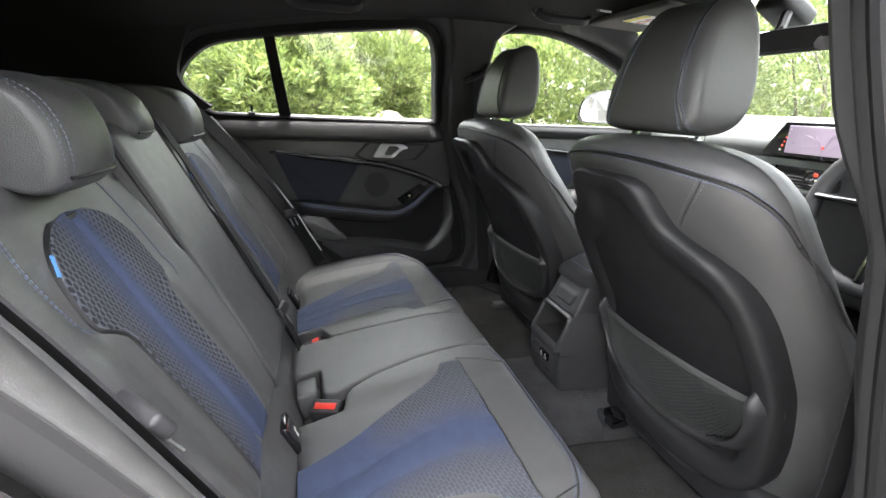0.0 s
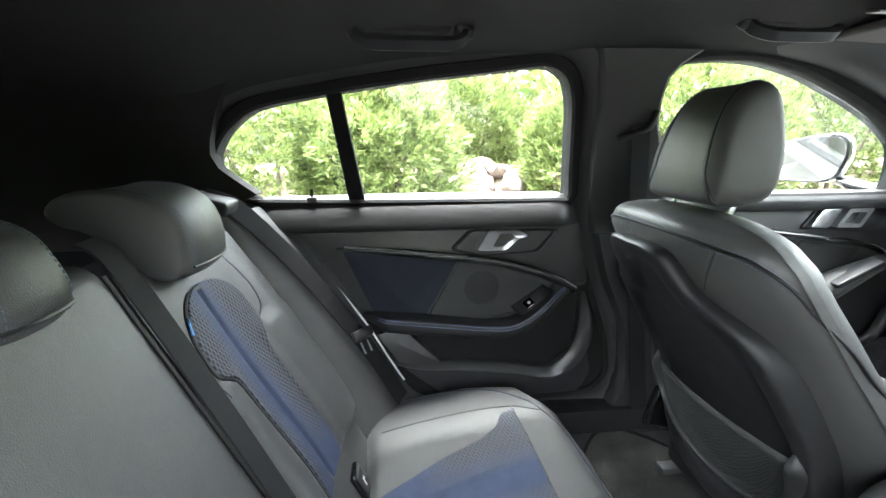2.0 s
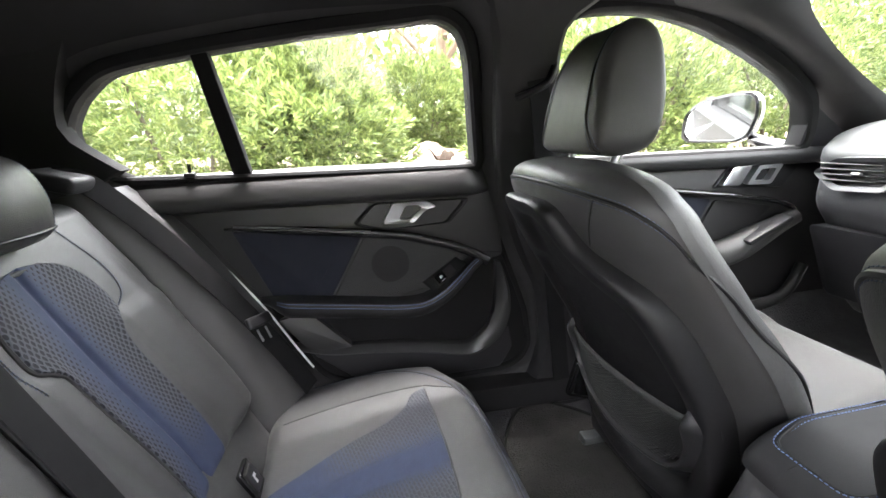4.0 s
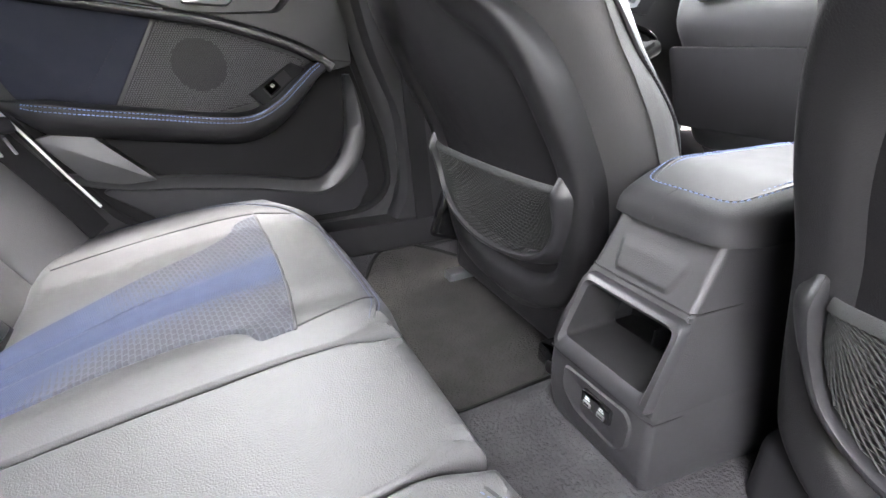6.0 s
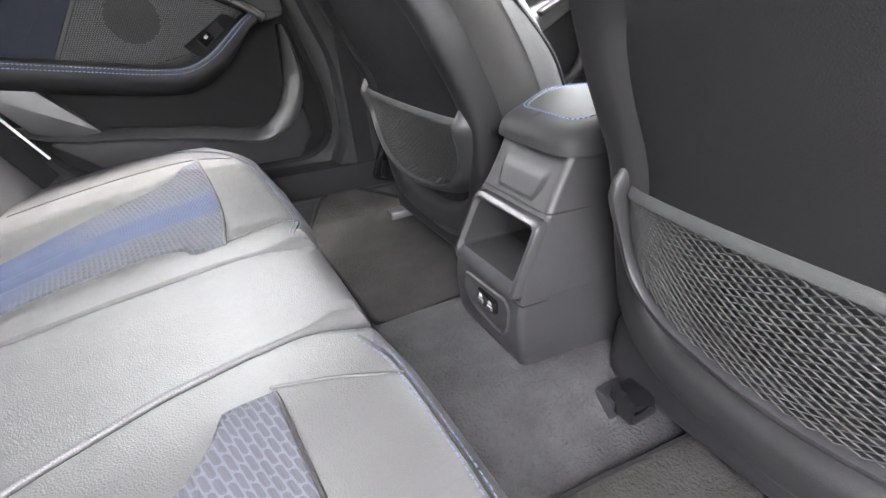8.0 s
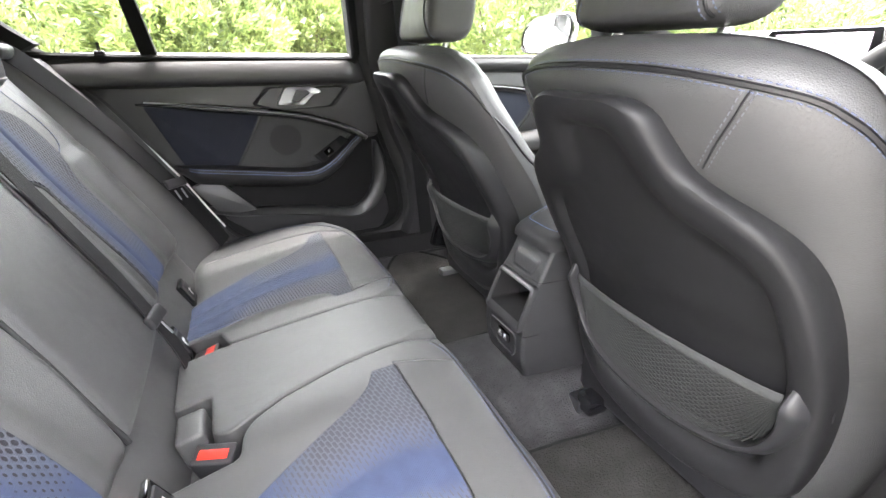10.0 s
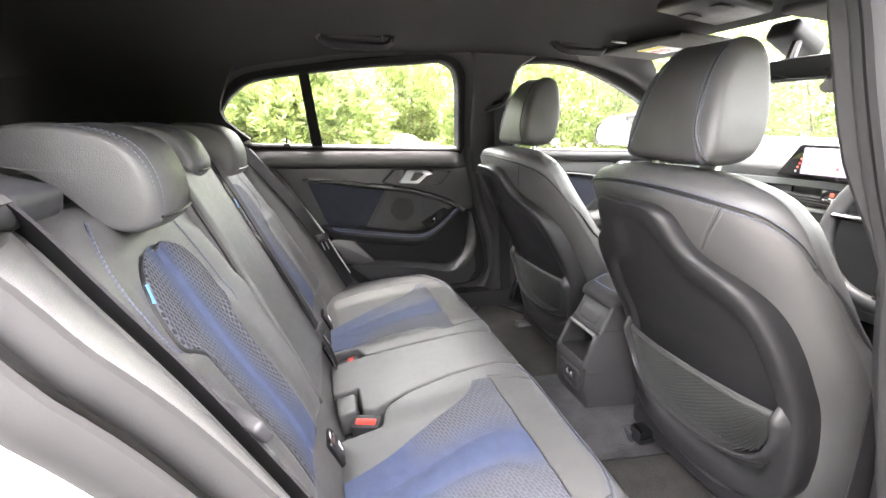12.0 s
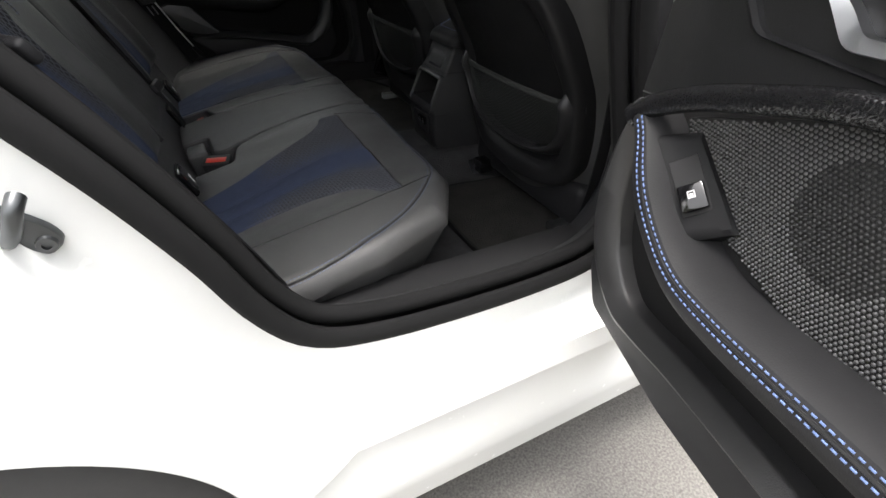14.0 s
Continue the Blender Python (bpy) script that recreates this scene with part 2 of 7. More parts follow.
def grid(fn, nu, nv, uvfn=None, thick=None):
    """A sheet fn(u, v), with u and v from 0 to 1; thick: a vector by which a back is set off, which closes it."""
    bm = bmesh.new()
    lay = bm.loops.layers.uv.new("UVMap")
    G = [[bm.verts.new(fn(i / nu, j / nv)) for j in range(nv + 1)] for i in range(nu + 1)]
    for i in range(nu):
        for j in range(nv):
            f = bm.faces.new((G[i][j], G[i + 1][j], G[i + 1][j + 1], G[i][j + 1]))
            if uvfn:
                for lp, (a, b) in zip(f.loops, ((i, j), (i + 1, j), (i + 1, j + 1), (i, j + 1))):
                    lp[lay].uv = uvfn(a / nu, b / nv)
    if thick is not None:
        rim = [G[i][0] for i in range(nu + 1)] + [G[nu][j] for j in range(1, nv + 1)] + [G[i][nv] for i in range(nu - 1, -1, -1)] + [G[0][j] for j in range(nv - 1, 0, -1)]
        B = [[bm.verts.new(v.co + Vector(thick)) for v in col] for col in G]
        back = [B[i][0] for i in range(nu + 1)] + [B[nu][j] for j in range(1, nv + 1)] + [B[i][nv] for i in range(nu - 1, -1, -1)] + [B[0][j] for j in range(nv - 1, 0, -1)]
        for k in range(len(rim)):
            bm.faces.new((rim[k], back[k], back[(k + 1) % len(rim)], rim[(k + 1) % len(rim)]))
        for i in range(nu):
            for j in range(nv):
                bm.faces.new((B[i][j], B[i][j + 1], B[i + 1][j + 1], B[i + 1][j]))
    return bm


def frames(pts, closed=False):
    n = len(pts)
    T = []
    for i in range(n):
        a = pts[(i - 1) % n] if closed or i > 0 else pts[0]
        b = pts[(i + 1) % n] if closed or i < n - 1 else pts[-1]
        T.append((b - a).normalized())
    return T


def tube(pts, r, n=8, closed=False, flat=1.0, up=None):
    """A round or flattened cord along pts. r: a number or a list; flat scales it across up."""
    pts = [Vector(p) for p in pts]
    T = frames(pts, closed)
    ref = Vector(up) if up is not None else (V(0, 0, 1) if abs(T[0].z) < 0.9 else V(1, 0, 0))
    rings = []
    for i, (p, t) in enumerate(zip(pts, T)):
        side = t.cross(ref)
        if side.length < 1e-4:
            side = t.cross(V(1, 0, 0))
        side.normalize()
        u = side.cross(t).normalized()
        if up is None:
            ref = u
        rr = r[i] if isinstance(r, (list, tuple)) else r
        rings.append([p + side * (rr * math.cos(2 * math.pi * k / n)) + u * (rr * flat * math.sin(2 * math.pi * k / n)) for k in range(n)])
    return loft(rings, wrap=closed)


def sweep(pts, section, up, closed=False):
    """section: pairs (across, along up) drawn along pts."""
    pts = [Vector(p) for p in pts]
    T = frames(pts, closed)
    rings = []
    for i, (p, t) in enumerate(zip(pts, T)):
        w = Vector(up[i]) if isinstance(up, list) else Vector(up)
        side = t.cross(w).normalized()
        w2 = side.cross(t).normalized()
        rings.append([p + side * a + w2 * b for a, b in section])
    return loft(rings, wrap=closed)


def rbox(c, size, r=0.004, seg=2, m=None, taper=None):
    bm = bmesh.new()
    bmesh.ops.create_cube(bm, size=1)
    for v in bm.verts:
        v.co = Vector((v.co.x * size[0], v.co.y * size[1], v.co.z * size[2]))
        if taper and v.co.z > 0:
            v.co.x *= taper[0]
            v.co.y *= taper[1]
    if r > 0:
        bmesh.ops.bevel(bm, geom=list(bm.edges), offset=min(r, min(size) * 0.49), segments=seg, profile=0.5, affect="EDGES")
    bmesh.ops.transform(bm, matrix=Matrix.Translation(c) @ (m if m is not None else Matrix()), verts=bm.verts)
    return bm


def join(*bms):
    out = bmesh.new()
    for b in bms:
        me = bpy.data.meshes.new("tmp")
        b.to_mesh(me)
        b.free()
        out.from_mesh(me)
        bpy.data.meshes.remove(me)
    return out


def prism(poly, fa, fb, r=0.0, seg=2):
    """The polygon poly, mapped by fa to one face and by fb to the other."""
    bm = bmesh.new()
    A = [bm.verts.new(fa(*p)) for p in poly]
    B = [bm.verts.new(fb(*p)) for p in poly]
    n = len(poly)
    top = bm.faces.new(A)
    bm.faces.new(B[::-1])
    for i in range(n):
        bm.faces.new((A[i], B[i], B[(i + 1) % n], A[(i + 1) % n]))
    bmesh.ops.recalc_face_normals(bm, faces=bm.faces)
    if r > 0:
        bmesh.ops.bevel(bm, geom=list(top.edges), offset=r, segments=seg, profile=0.5, affect="EDGES", clamp_overlap=True)
    bmesh.ops.triangulate(bm, faces=[f for f in bm.faces if len(f.verts) > 4])
    return bm


def rounded(poly, r, n=4):
    """A 2D polygon with its corners rounded."""
    out = []
    m = len(poly)
    for i in range(m):
        p, a, b = Vector(poly[i]), Vector(poly[i - 1]), Vector(poly[(i + 1) % m])
        da, db = (a - p), (b - p)
        rr = min(r, da.length * 0.45, db.length * 0.45)
        s, e = p + da.normalized() * rr, p + db.normalized() * rr
        for k in range(n + 1):
            t = k / n
            out.append(tuple((1 - t) ** 2 * s + 2 * t * (1 - t) * p + t * t * e))
    return out


def stitches(pts, normals, parent, material=None, length=0.0036, gap=0.0026, width=0.0008, name="stitching"):
    """A row of short threads along pts."""
    pts = [Vector(p) for p in pts]
    L = sum((b - a).length for a, b in zip(pts, pts[1:]))
    n = max(2, int(L / (length + gap)))
    R = resample(pts, n * 3 + 1)
    N = [Vector(x) for x in normals] if isinstance(normals, list) else None
    bm = bmesh.new()
    for i in range(n):
        a, b = R[i * 3], R[i * 3 + 2]
        nn = N[min(len(N) - 1, int(i / n * len(N)))] if N else Vector(normals)
        t = (b - a).normalized()
        s = t.cross(nn).normalized() * width
        up = nn.normalized() * width * 1.2
        q = [bm.verts.new(v) for v in (a - s, a + s, b + s, b - s, a + t * 0.001 + up - s * 0.5, a + t * 0.001 + up + s * 0.5, b - t * 0.001 + up + s * 0.5, b - t * 0.001 + up - s * 0.5)]
        for f in ((4, 5, 6, 7), (0, 1, 5, 4), (1, 2, 6, 5), (2, 3, 7, 6), (3, 0, 4, 7)):
            bm.faces.new([q[k] for k in f])
    return part(name, bm, material or THREAD, parent)


def smooth(a, b, x):
    t = max(0.0, min(1.0, (x - a) / (b - a)))
    return t * t * (3 - 2 * t)


def roll(d, r):
    """How far a padded edge falls away at a distance d from it."""
    if d >= r:
        return 0.0
    d = max(d, 0.0)
    return r - math.sqrt(max(0.0, r * r - (r - d) ** 2))


def pillow(outline, top, r, zbot, rings=12, arc=5, under=0.0):
    """A padded block: outline in plan, top(x, y) its upper surface, r the rounding of its edge."""
    n = len(outline)
    P = [Vector((p[0], p[1])) for p in outline]
    area = sum(P[i].x * P[(i + 1) % n].y - P[(i + 1) % n].x * P[i].y for i in range(n))
    sg = 1 if area > 0 else -1
    N = []
    for i in range(n):
        t = (P[(i + 1) % n] - P[i - 1]).normalized()
        N.append(Vector((-t.y, t.x)) * sg)
    c = sum(P, Vector((0, 0))) / n
    R = [[V(*(p + m * under), zbot) for p, m in zip(P, N)]]
    for k in range(arc + 1):
        a = math.pi / 2 * k / arc
        row = []
        for p, m in zip(P, N):
            rr = r(p.x, p.y) if callable(r) else r
            q = p + m * (rr * (1 - math.cos(a)))
            row.append(V(q.x, q.y, top(q.x, q.y) - rr * (1 - math.sin(a))))
        R.append(row)
    inner = [p + m * (r(p.x, p.y) if callable(r) else r) for p, m in zip(P, N)]
    for k in range(1, rings):
        w = k / rings
        row = [q.lerp(c, w) for q in inner]
        R.append([V(q.x, q.y, top(q.x, q.y)) for q in row])
    return loft(R)


# ---- ground and surroundings ----
def make_ground():
    def f(u, v):
        x, y = -60 + 120 * u, -60 + 120 * v
        return V(x, y, 0.012 * noise.noise((x * 0.3, y * 0.3, 0)) - 0.078)
    tagged(part("ground", grid(f, 40, 40, thick=(0, 0, -0.3)), ASPHALT), "grey-brown coarse asphalt ground under the car", "ground", kind="structure")


make_ground()

LEAF = bpy.data.materials.new("leaf")
LEAF.use_nodes = True
_nt = LEAF.node_tree
_b = _nt.nodes["Principled BSDF"]
_g = _nt.nodes.new("ShaderNodeNewGeometry")
_r = _nt.nodes.new("ShaderNodeValToRGB")
_r.color_ramp.elements[0].color = (0.058, 0.090, 0.024, 1)
_r.color_ramp.elements[1].color = (0.21, 0.245, 0.080, 1)
_e = _r.color_ramp.elements.new(0.5)
_e.color = (0.115, 0.155, 0.042, 1)
_nt.links.new(_g.outputs["Random Per Island"], _r.inputs[0])
_nt.links.new(_r.outputs[0], _b.inputs["Base Color"])
_b.inputs["Roughness"].default_value = 0.5
_t = _nt.nodes.new("ShaderNodeBsdfTranslucent")
_m = _nt.nodes.new("ShaderNodeMixShader")
_m.inputs[0].default_value = 0.42
_nt.links.new(_r.outputs[0], _t.inputs[0])
_nt.links.new(_b.outputs[0], _m.inputs[1])
_nt.links.new(_t.outputs[0], _m.inputs[2])
_nt.links.new(_m.outputs[0], _nt.nodes["Material Output"].inputs[0])
BARK = mat("bark", (0.16, 0.11, 0.08), 0.9, var=0.4, var_scale=12, bump=1.0, bump_scale=60)
TWIG = mat("twig", (0.06, 0.05, 0.03), 0.85, var=0.3)
STONE = mat("pink_stone", (0.13, 0.10, 0.085), 0.9, var=0.35, var_scale=5, bump=1.0, bump_scale=40)


def leaf_cloud(rng, centre, radii, count, size, gaps=0.0):
    """Narrow pointed leaves in sprays, over a lumpy ellipsoid."""
    verts, faces = [], []
    made = 0
    while made < count:
        d = Vector((rng.gauss(0, 1), rng.gauss(0, 1), rng.gauss(0, 1))).normalized()
        lump = 0.78 + 0.34 * noise.noise(d * 2.1 + Vector(centre)) + 0.16 * noise.noise(d * 6.0 + Vector(centre))
        rad = lump * (0.72 + 0.30 * rng.random() ** 0.6)
        p = Vector((centre[0] + d.x * radii[0] * rad, centre[1] + d.y * radii[1] * rad, centre[2] + d.z * radii[2] * rad))
        if p.z < 0.05:
            continue
        if gaps and noise.noise(p * 1.7) > gaps:
            continue
        axis = (d + Vector((rng.uniform(-0.7, 0.7), rng.uniform(-0.7, 0.7), rng.uniform(-0.2, 0.9)))).normalized()
        for k in range(7):
            t = (axis + 0.75 * Vector((rng.gauss(0, 1), rng.gauss(0, 1), rng.gauss(0, 1))).normalized()).normalized()
            q = p + axis * (k * 0.012)
            ln = size * rng.uniform(0.6, 1.3)
            s = t.cross(Vector((rng.gauss(0, 1), rng.gauss(0, 1), rng.gauss(0, 1)))).normalized() * ln * 0.115
            i = len(verts)
            verts += [q, q + t * ln * 0.45 + s, q + t * ln, q + t * ln * 0.45 - s]
            faces.append((i, i + 1, i + 2, i + 3))
            made += 1
    me = bpy.data.meshes.new("leaves")
    me.from_pydata([tuple(v) for v in verts], [], faces)
    me.materials.append(LEAF)
    return me


def shrub(centre, radii, count, seed, size=0.072, label="dense bright green shrub with narrow pointed leaves"):
    rng = random.Random(seed)
    base = thing("shrub", label, "shrub", (centre[0], centre[1], 0), group="shrubs along the car park")
    lv = new("leaves", leaf_cloud(rng, centre, radii, count, size))
    lv.parent = base
    lv.matrix_parent_inverse = base.matrix_basis.inverted()
    bms = []
    for k in range(5):
        a = rng.uniform(0, 2 * math.pi)
        e = V(centre[0] + math.cos(a) * radii[0] * 0.5, centre[1] + math.sin(a) * radii[1] * 0.4, centre[2] + radii[2] * rng.uniform(0.0, 0.75))
        s = V(centre[0] + rng.uniform(-0.15, 0.15), centre[1] + rng.uniform(-0.15, 0.15), -0.09)
        mid = s.lerp(e, 0.5) + V(rng.uniform(-0.15, 0.15), rng.uniform(-0.15, 0.15), 0.2)
        bms.append(tube(spline([s, mid, e], 7), [0.03 - 0.003 * i for i in range(7)], 6))
    part("branch_work", join(*bms), TWIG, base)
    return base


SHRUBS = [((-3.6, 4.2, 1.0), (1.5, 1.1, 1.6)), ((-1.6, 3.9, 1.0), (1.35, 1.0, 1.55)), ((-0.75, 3.8, 0.85), (0.85, 0.9, 1.25)),
          ((1.25, 4.2, 0.8), (0.62, 0.8, 1.0)), ((0.4, 6.2, 1.2), (1.1, 0.7, 0.95)), ((2.2, 3.9, 0.95), (1.15, 1.0, 1.45)), ((4.0, 4.2, 1.05), (1.4, 1.1, 1.6)),
          ((6.0, 3.6, 1.1), (1.5, 1.3, 1.7)), ((7.2, 1.4, 1.1), (1.4, 1.5, 1.6)), ((7.6, -1.2, 1.0), (1.3, 1.5, 1.5)), ((-5.8, 3.6, 1.1), (1.6, 1.3, 1.7)),
          ((-6.8, 1.0, 1.0), (1.3, 1.6, 1.6))]
for i, (c, rr) in enumerate(SHRUBS):
    shrub(c, rr, 42000 if -3 < c[0] < 5 and c[1] > 2 else 26000, 40 + i)


def tree(x, y, seed):
    rng = random.Random(seed)
    base = thing("tree", "slender tree with a brown forked trunk and dark green crown", "tree", (x, y, 0))
    tr = [V(x, y, -0.11), V(x + 0.05, y, 1.2), V(x - 0.05, y + 0.05, 2.2), V(x + 0.1, y, 3.6)]
    bms = [tube(spline(tr, 12), [0.11 - 0.006 * i for i in range(12)], 9)]
    for k in range(7):
        h = rng.uniform(1.6, 3.2)
        a = rng.uniform(0, 6.28)
        s = V(x, y, h)
        e = s + V(math.cos(a) * 1.1, math.sin(a) * 1.1, rng.uniform(0.5, 1.2))
        bms.append(tube(spline([s, s.lerp(e, 0.5) + V(0, 0, 0.15), e], 6), [0.05 - 0.007 * i for i in range(6)], 7))
    part("trunk", join(*bms), BARK, base)
    cr = new("crown", leaf_cloud(rng, (x, y, 3.3), (1.9, 1.7, 1.3), 7000, 0.10, gaps=0.15))
    cr.parent = base
    cr.matrix_parent_inverse = base.matrix_basis.inverted()


tree(1.0, 6.6, 5)
tree(-4.5, 8.0, 6)


def far_woods():
    rng = random.Random(9)
    verts, faces = [], []
    for i in range(44000):
        a = rng.uniform(0, 2 * math.pi)
        rad = rng.uniform(10.5, 13.5)
        # full height on the unseen right too, added to cut low sky light there
        top = 3.3 + 1.5 * noise.noise((math.cos(a) * 4, math.sin(a) * 4, 2.0)) + 0.7 * noise.noise((math.cos(a) * 14, math.sin(a) * 14, 2.0))
        p = Vector((rad * math.cos(a), rad * math.sin(a), rng.uniform(0, max(0.3, top))))
        t = Vector((rng.gauss(0, 1), rng.gauss(0, 1), rng.gauss(0, 1))).normalized()
        s = t.cross(Vector((rng.gauss(0, 1), rng.gauss(0, 1), rng.gauss(0, 1)))).normalized() * 0.085
        k = len(verts)
        verts += [p, p + t * 0.19 + s, p + t * 0.40, p + t * 0.19 - s]
        faces.append((k, k + 1, k + 2, k + 3))
    me = bpy.data.meshes.new("woods")
    me.from_pydata([tuple(v) for v in verts], [], faces)
    me.materials.append(LEAF)
    tagged(new("woods", me), "distant belt of green bushes and trees, its unseen right side added to block sky light", "woods", kind="stuff")


far_woods()


def stones():
    rng = random.Random(3)
    for k in range(22):
        bm = bmesh.new()
        bmesh.ops.create_icosphere(bm, subdivisions=2, radius=1)
        sx, sy, sz = rng.uniform(0.09, 0.2), rng.uniform(0.09, 0.2), rng.uniform(0.06, 0.13)
        cx, cy = 0.25 + rng.uniform(-0.45, 0.45), 4.1 + rng.uniform(-0.5, 0.6)
        for v in bm.verts:
            f = 1 + 0.35 * noise.noise(v.co * 1.4 + Vector((k * 5.0, 0, 0)))
            v.co = Vector((cx + v.co.x * sx * f, cy + v.co.y * sy * f, sz * 0.7 + v.co.z * sz * f + 0.95 * smooth(2.9, 4.9, cy) - 0.11))
        tagged(part("stone", bm, STONE), "rough pinkish landscaping stone beneath the shrubs", "stone", group="landscaping stones")


def bank():
    def f(u, v):
        x, y = -9 + 18 * u, 2.6 + 3.5 * v
        return V(x, y, 0.95 * smooth(2.9, 4.9, y) + 0.05 * noise.noise((x * 1.3, y * 1.3, 1)) - 0.10)
    tagged(part("bank", grid(f, 60, 16, thick=(0, 0, -0.4)), mat("soil", (0.12, 0.09, 0.065), 0.95, var=0.5, var_scale=9, bump=1.0, bump_scale=40)), "bare brown soil bank under the shrubs", "ground", kind="structure")


bank()
stones()


# ---- the car: openings, shell, floor, roof ----
def side_y(z):
    """Half the width of the cabin at the door opening, by height."""
    return 0.735 - 0.28 * max(0.0, z - 0.93)


OPENING = [(-0.245, 1.300), (-0.40, 1.292), (-0.536, 1.279), (-0.74, 1.247), (-0.925, 1.208), (-1.000, 1.155), (-1.030, 1.090), (-0.990, 1.035), (-0.915, 0.987), (-0.868, 0.941), (-0.817, 0.885),
           (-0.765, 0.812), (-0.708, 0.721), (-0.655, 0.62), (-0.612, 0.525), (-0.56, 0.463), (-0.47, 0.437), (-0.33, 0.425), (-0.18, 0.423), (-0.075, 0.436), (-0.030, 0.485), (-0.034, 0.56),
           (-0.047, 0.62), (-0.110, 0.80), (-0.160, 0.98), (-0.175, 1.10), (-0.178, 1.20), (-0.192, 1.265)]


LOOP = spline([Vector(p) for p in OPENING], 160, True)


def shell_side(side, car):
    def ring(d, dy):
        return [V(p.x, side * (side_y(p.y) + dy), p.y) for p in offset_loop(LOOP, d)]
    # inner trim of the pillars and the sill, inboard of the seal
    part("pillar_trim", loft([ring(0.004, 0.0), ring(0.008, -0.014), ring(0.018, -0.024), ring(0.032, -0.030), ring(0.045, -0.030), ring(0.045, -0.01), ring(0.03, 0.004)], wrap=True), PILLAR, car, "grey grained pillar trim")
    # the rubber seal, two lips
    part("door_seal", loft([[V(p.x, side * (side_y(p.y) + 0.012 + 0.013 * math.cos(a)), p.y + 0) + V(q.x, 0, q.y) * (0.006 + 0.014 * math.sin(a)) for p, q in zip(LOOP, NORMALS)] for a in [k * math.pi / 5 for k in range(10)]], wrap=True), RUBBER, car, "black rubber door seal")
    part("door_seal", loft([[V(p.x, side * (side_y(p.y) + 0.036 + 0.012 * math.cos(a)), p.y + 0) + V(q.x, 0, q.y) * (0.030 + 0.017 * math.sin(a)) for p, q in zip(LOOP, NORMALS)] for a in [k * math.pi / 5 for k in range(10)]], wrap=True), RUBBER, car, "black rubber door seal")


NORMALS = []
for _i in range(len(LOOP)):
    _t = (LOOP[(_i + 1) % len(LOOP)] - LOOP[_i - 1]).normalized()
    NORMALS.append(Vector((-_t.y, _t.x)))
if sum((LOOP[i].x * LOOP[(i + 1) % 160].y - LOOP[(i + 1) % 160].x * LOOP[i].y) for i in range(160)) > 0:
    NORMALS = [-q for q in NORMALS]


def offset_loop(P, d):
    return [p + q * d for p, q in zip(P, NORMALS)]


car = thing("car_body", "white five-door hatchback body with black door seals", "car")
for side in (1, -1):
    shell_side(side, car)


def body_side(side):
    """The white painted jamb round the opening, the quarter panel and the rocker."""
    def ring(d, y):
        return [V(p.x, side * (side_y(p.y) + y), p.y) for p in offset_loop(LOOP, d)]
    rings = [ring(0.030, 0.022), ring(0.046, 0.025), ring(0.060, 0.027), ring(0.080, 0.030), ring(0.105, 0.038), ring(0.122, 0.062), ring(0.132, 0.095)]
    outer = []
    for p in offset_loop(LOOP, 0.150):
        y = 0.865 - 0.32 * max(0, p.y - 0.93)
        z = max(p.y, 0.32)
        outer.append(V(p.x, side * y, z))
    rings.append(outer)
    part("door_jamb", loft(rings, cap=False), PAINT, car, "white painted door jamb")

    # quarter panel behind the opening, with the wheel arch
    pts = [i for i, p in enumerate(LOOP) if p.x < -0.50 and p.y < 1.19]
    edge = [outer[i] for i in pts]
    n = len(edge)
    far = []
    for k, e in enumerate(edge):
        w = k / (n - 1)
        a = radians(165 - 168 * w)
        far.append(V(-1.02 + 0.316 * math.cos(a), side * 0.893, 0.25 + 0.316 * math.sin(a)))
    rows = []
    for j in range(9):
        w = j / 8
        rows.append([e.lerp(f, w) + V(0, side * 0.010 * math.sin(math.pi * w), 0) for e, f in zip(edge, far)])
    rows.append([f + V(0, -side * 0.014, 0) - (V(f.x + 1.02, 0, f.z - 0.25).normalized() * 0.010) for f in far])
    part("quarter_panel", loft(rows, closed=False, cap=False), PAINT, car, "glossy white quarter panel")
    # rocker
    def rock(u, v):
        x = -0.70 + 2.0 * u
        prof = [(0.865, 0.335), (0.875, 0.300), (0.866, 0.290), (0.868, 0.275), (0.885, 0.17), (0.875, 0.09), (0.84, 0.08), (0.72, 0.09)]
        k = v * (len(prof) - 1)
        i = min(int(k), len(prof) - 2)
        a, b = prof[i], prof[i + 1]
        y, z = a[0] + (b[0] - a[0]) * (k - i), a[1] + (b[1] - a[1]) * (k - i)
        return V(x, side * y, z)
    part("rocker_panel", grid(rock, 20, 28), PAINT, car, "white sill panel with a crease")


for side in (1, -1):
    body_side(side)


def make_floor():
    def f(u, v):
        x, y = -0.75 + 1.75 * u, -0.72 + 1.44 * v
        t = 1 - smooth(0.10, 0.19, abs(y))
        edge = smooth(0.60, 0.72, abs(y))
        z = 0.285 + 0.055 * t + 0.11 * edge + 0.004 * noise.noise((x * 9, y * 9, 0))
        z += 0.16 * smooth(-0.30, -0.45, -x - 0.75) if x > 0.3 else 0
        return V(x, y, z)
    tagged(part("floor", grid(f, 90, 90, thick=(0, 0, -0.12)), CARPET), "dark grey carpeted car floor with a raised centre tunnel", "floor", kind="structure")


make_floor()


